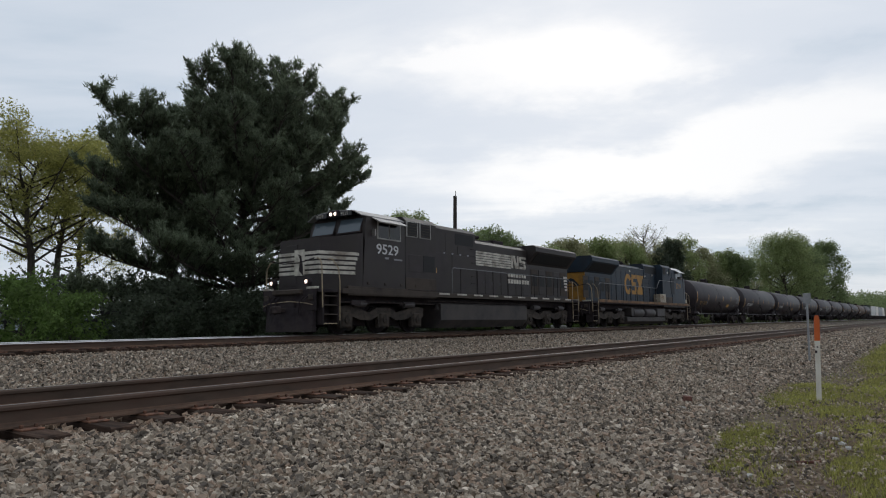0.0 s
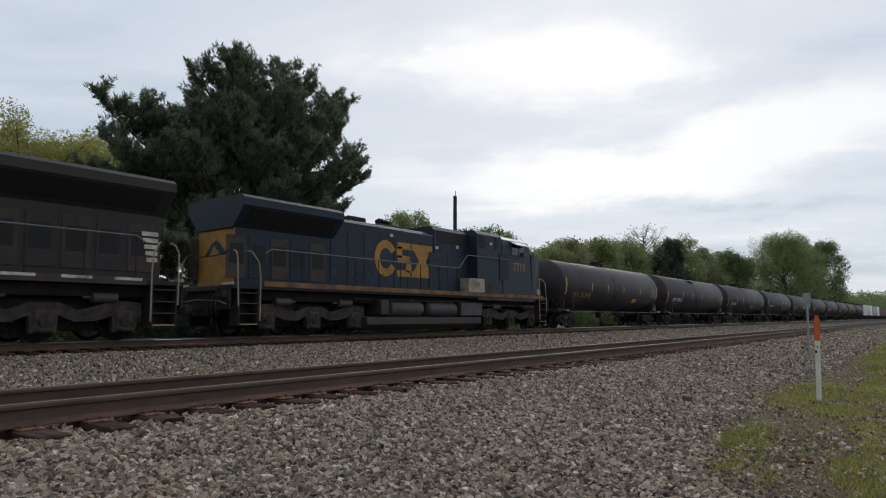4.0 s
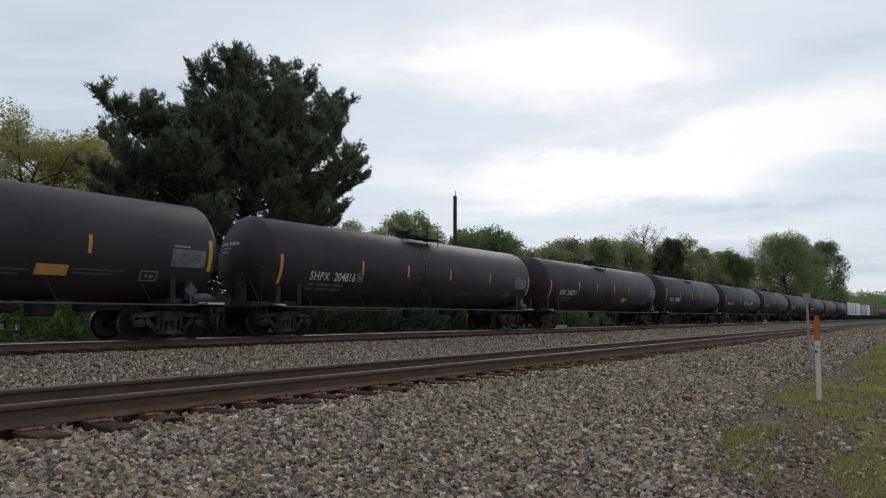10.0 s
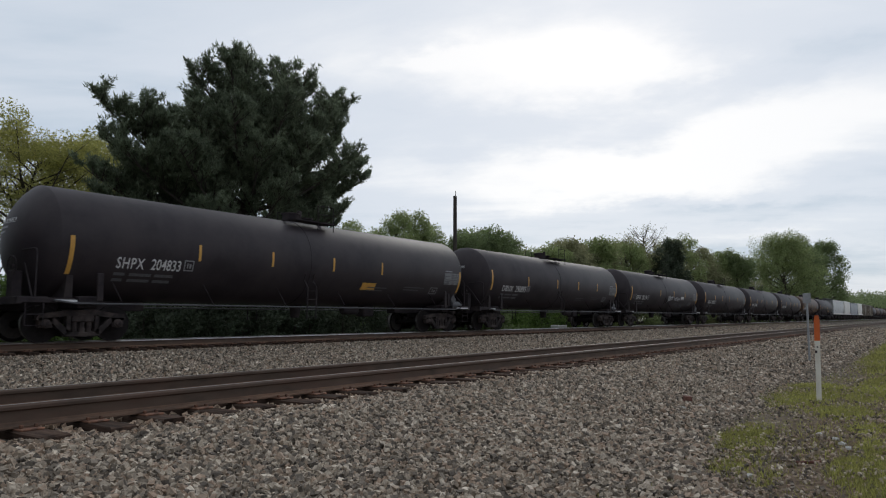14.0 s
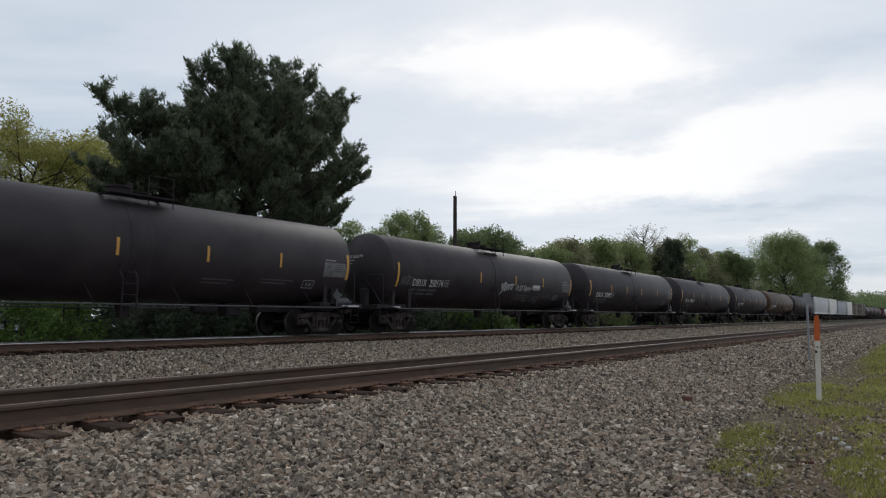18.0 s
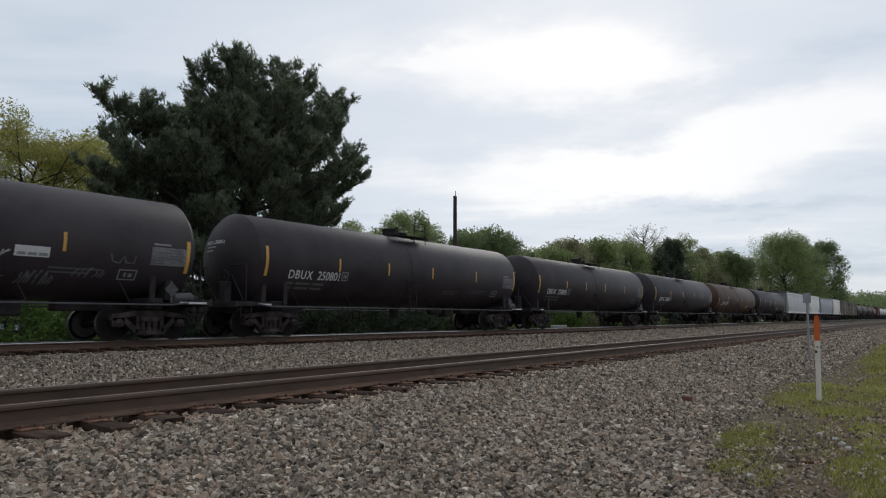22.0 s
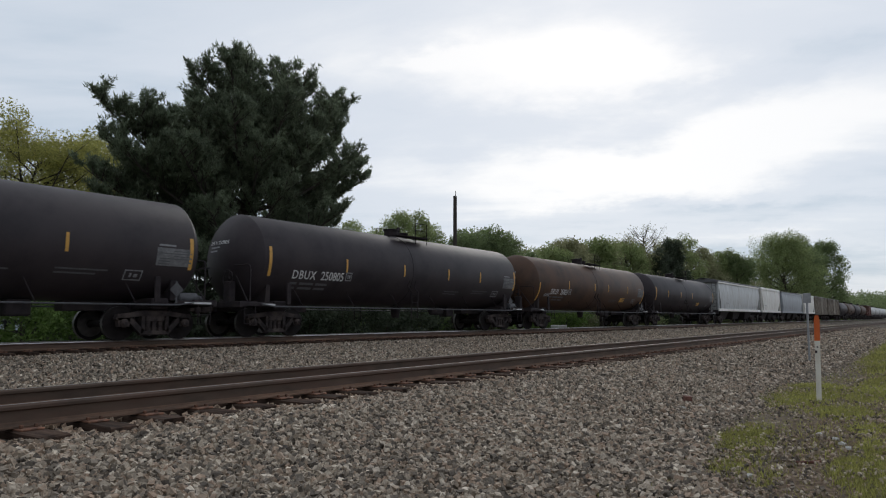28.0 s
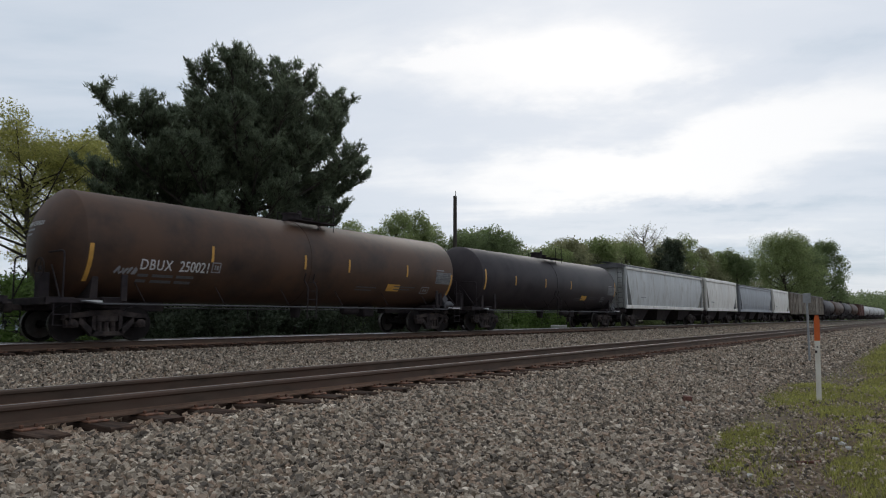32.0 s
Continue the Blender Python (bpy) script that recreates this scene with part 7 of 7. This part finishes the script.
# ---- ballast and grass ----
def stone_field(x, y, z, r, rng, low=False):
    """Angular stones at the given places: vertices and triangles."""
    n = len(x)
    if low == 2:
        # far off only the upper half of a stone shows
        base = np.array([(1, 0, -0.3), (-1, 0, -0.3), (0, 1, -0.3), (0, -1, -0.3), (0, 0, 0.8)], float)
        tri = np.array([(0, 2, 4), (2, 1, 4), (1, 3, 4), (3, 0, 4)])
    elif low:
        base = np.array([(1, 0, 0), (-1, 0, 0), (0, 1, 0), (0, -1, 0), (0, 0, 1), (0, 0, -1)], float)
        tri = np.array([(0, 2, 4), (2, 1, 4), (1, 3, 4), (3, 0, 4), (2, 0, 5), (1, 2, 5), (3, 1, 5), (0, 3, 5)])
    else:
        # a split block: eight corners, its faces broken across their diagonals
        base = np.array([(a, b, c) for a in (-1, 1) for b in (-1, 1) for c in (-1, 1)], float) * 0.72
        tri = np.array([(0, 1, 3), (0, 3, 2), (4, 6, 7), (4, 7, 5), (0, 4, 5), (0, 5, 1), (2, 3, 7), (2, 7, 6), (0, 2, 6), (0, 6, 4), (1, 5, 7), (1, 7, 3)])
    m = len(base)
    v = (base[None] + rng.uniform(-0.27, 0.27, (n, m, 3))) * rng.uniform(0.55, 1.25, (n, 1, 3))
    q = rng.normal(size=(n, 4))
    if low == 2:
        q[:, 1:3] *= 0.25
    q /= np.linalg.norm(q, axis=1)[:, None]
    w, a, b, c = q.T
    R = np.stack([1 - 2 * (b * b + c * c), 2 * (a * b - c * w), 2 * (a * c + b * w), 2 * (a * b + c * w), 1 - 2 * (a * a + c * c), 2 * (b * c - a * w), 2 * (a * c - b * w), 2 * (b * c + a * w), 1 - 2 * (a * a + b * b)], -1).reshape(n, 3, 3)
    v = np.einsum("nij,nmj->nmi", R, v) * r[:, None, None]
    v += np.stack([x, y, z], -1)[:, None, :]
    f = tri[None] + (np.arange(n) * m)[:, None, None]
    return v.reshape(-1, 3), f.reshape(-1, 3)


def scatter(rng, x0, x1, y0, y1, density):
    n = int((x1 - x0) * (y1 - y0) * density)
    return rng.uniform(x0, x1, n), rng.uniform(y0, y1, n)


def make_ballast():
    rng = np.random.default_rng(11)
    V, F, off = [], [], 0
    ties = np.array(NEAR_TIES)
    far = np.array(FAR_TIES)
    for x0, x1, y0, y1, dens, rm, low in (
            (1.2, 7.5, 0.0, 5.75, 1750, 0.0235, 0), (7.5, 14.0, 0.2, 5.75, 950, 0.031, 1), (14, 24, 0.6, 5.75, 420, 0.042, 2), (24, 40, 1.4, 5.75, 130, 0.062, 2), (40, 75, 1.6, 5.9, 60, 0.08, 2),
            (1.5, 14, 5.75, 9.2, 260, 0.040, 1), (14, 34, 5.75, 9.2, 100, 0.05, 2),
            (3, 24, 9.2, 17.65, 300, 0.038, 2), (24, 48, 9.2, 17.65, 130, 0.052, 2), (48, 110, 9.2, 17.6, 34, 0.085, 2)):
        x, y = scatter(rng, x0, x1, y0, y1, dens)
        # only inside the wedge that the lens covers, with a margin
        az = np.degrees(np.arctan2(x, y))
        keep = (az > 16) & (np.hypot(x, y) > 3.7)
        # thin out towards the grassy verge
        lim = np.interp(x, [4, 5, 6, 7, 8, 10, 12, 25, 45], [1.15, 1.4, 1.7, 1.95, 2.0, 2.05, 2.35, 2.25, 1.95]) + 0.14 * np.sin(x * 0.9) + 0.13 * np.sin(x * 2.3 + 1)
        keep &= (y > lim) | (rng.uniform(size=len(x)) < 0.22 + 0.5 * np.clip(1 - (lim - y) / 0.8, 0, 1) ** 2)
        # rails, and ties of the near track, stay clear of stones on top
        for ry in (NEAR_Y, NEAR_Y + 1.505, FAR_Y):
            keep &= np.abs(y - ry) > 0.11
        gap = np.abs(x[:, None] - ties[None, :]).min(1) if y0 < 9 else np.full(len(x), 9.0)
        keep &= ~((gap < 0.12) & (y > NEAR_Y - 0.56) & (y < NEAR_Y + 2.06) & (rng.uniform(size=len(x)) < 0.93))
        if y0 > 9:
            keep &= ~((np.abs(x[:, None] - far[None, :]).min(1) < 0.12) & (y > FAR_Y - 0.55) & (rng.uniform(size=len(x)) < 0.85))
        x, y = x[keep], y[keep]
        r = rm * rng.uniform(0.55, 1.35, len(x)) * np.where(y < lim[keep], 0.6, 1.0)
        z = ground_z(x, y) - 0.02 + rng.uniform(-0.024, 0.024, len(x)) + 0.012 * np.sin(3.1 * x + 2 * y) * np.sin(2.7 * y - x)
        v, f = stone_field(x, y, z, r, rng, low)
        V.append(v); F.append(f + off); off += len(v)
    ob = new("ballast", big_mesh("ballast", np.concatenate(V), np.concatenate(F), MAT["stone"]))
    tagged(ob, "loose angular grey crushed stone ballast between the rails", "gravel", kind="stuff")


# where the grass grows on the verge: centre, half lengths along and across the track, fullness
TURF = ((12.2, 1.85, 2.0, 0.55, 0.9), (13.6, 0.95, 3.0, 0.34, 0.7), (10.2, 1.15, 0.8, 0.35, 0.7), (26.0, 1.55, 7.0, 0.45, 0.7), (20.0, 1.25, 3.5, 0.36, 0.6),
        (7.1, 1.66, 0.85, 0.28, 1.1), (6.2, 1.46, 0.6, 0.20, 0.6), (8.0, 1.72, 0.5, 0.2, 0.5), (6.3, 0.60, 0.75, 0.22, 1.15), (5.8, 0.40, 0.9, 0.2, 1.1), (7.6, 0.62, 0.6, 0.12, 0.7), (5.7, 1.15, 0.5, 0.12, 0.35), (8.9, 0.75, 0.5, 0.18, 0.5), (36.0, 1.4, 16.0, 0.8, 0.7))


def make_grass():
    rng = np.random.default_rng(12)
    V = []
    for x0, x1, y0, y1, dens, h in ((4.3, 16, -0.6, 2.7, 5200, 0.050), (16, 45, -1.0, 3.0, 700, 0.085), (30, 70, 0.3, 2.3, 160, 0.13)):
        x, y = scatter(rng, x0, x1, y0, y1, dens)
        full = np.zeros(len(x))
        for cx, cy, rx, ry, k in TURF:
            full = np.maximum(full, k * np.clip(1.35 - ((x - cx) / rx) ** 2 - ((y - cy) / ry) ** 2, 0, 1))
        clump = 0.5 + 0.5 * np.sin(x * 9 + 3 * np.sin(y * 7)) * np.sin(y * 11 + 2 * np.sin(x * 6 + 1))
        full = full * (0.55 + 0.9 * clump) + 0.14 * (y < 2.0)
        keep = rng.uniform(size=len(x)) < full
        x, y, full = x[keep], y[keep], full[keep]
        n = len(x)
        g = rng.uniform(0, 2 * math.pi, n)
        hh = h * rng.uniform(0.35, 1.4, n) * np.clip(0.6 + 0.5 * full, 0.5, 1.3)
        w = 0.0045 + 0.004 * (x > 16)
        lean = rng.uniform(0.2, 1.1, n) * hh
        z = ground_z(x, y) - 0.035
        dx, dy = np.cos(g), np.sin(g)
        p0 = np.stack([x - dy * w, y + dx * w, z], 1)
        p1 = np.stack([x + dy * w, y - dx * w, z], 1)
        p2 = np.stack([x + dx * lean, y + dy * lean, z + hh], 1)
        V.append(np.stack([p0, p1, p2], 1).reshape(-1, 3))
    V = np.concatenate(V)
    f = np.arange(len(V)).reshape(-1, 3)
    ob = new("grass", big_mesh("grass", V, f, leaf_material("verge_grass", (0.305, 0.300, 0.092), 0.5)))
    tagged(ob, "short yellow-green grass in patches on the soil verge", "grass", kind="stuff")


def verge_scraps():
    """A rusty offcut on the soil and a few pale chips near it."""
    single("steel_offcut", Shape().box(-0.11, 0.11, -0.012, 0.012, 0.0, 0.022, 0.004), MAT["rust_lump"], "short rusty steel offcut lying on the soil", "scrap metal", m=pose(6.46, 0.98, -0.585, 0, 0, -50))
    chip = mesh_of("pale_stone", Shape().prism([(-0.03, 0.0), (0.035, 0.0), (0.03, 0.018), (-0.01, 0.028), (-0.028, 0.015)], -0.022, 0.022), MAT["pale_block"])
    rng = random.Random(17)
    for x, y in ((7.8, 0.93), (7.55, 0.85), (7.35, 0.78), (8.0, 1.1), (5.6, 1.25), (9.3, 2.65), (8.9, 2.75)):
        ob = new("pale_stone", chip)
        ob.matrix_basis = pose(x, y, float(ground_z(np.array([x]), np.array([y]))[0]) - 0.02, rng.uniform(-8, 8), rng.uniform(-8, 8), rng.uniform(0, 360))
        tagged(ob, "small pale stone chip lying on the verge", "stone", group="pale stones on the verge")


make_ballast()
make_grass()
verge_scraps()

make_ties()


def motions():
    seconds = [0.0] + [float(k) for k in range(1, 32)] + [32.0]
    for ob, q, turn in TR:
        walk(ob, [(t, pose(q + travel(t), TRAIN_Y, FAR_Z, 0, 0, turn)) for t in seconds])
    steps = [k / 10 for k in range(321)]
    for w, r, sign in WHEELS:
        base = w.matrix_basis.translation.copy()
        walk(w, [(t, Matrix.Translation(base) @ Matrix.Rotation(sign * (travel(t) - travel(0)) / r, 4, "Y")) for t in steps])


motions()
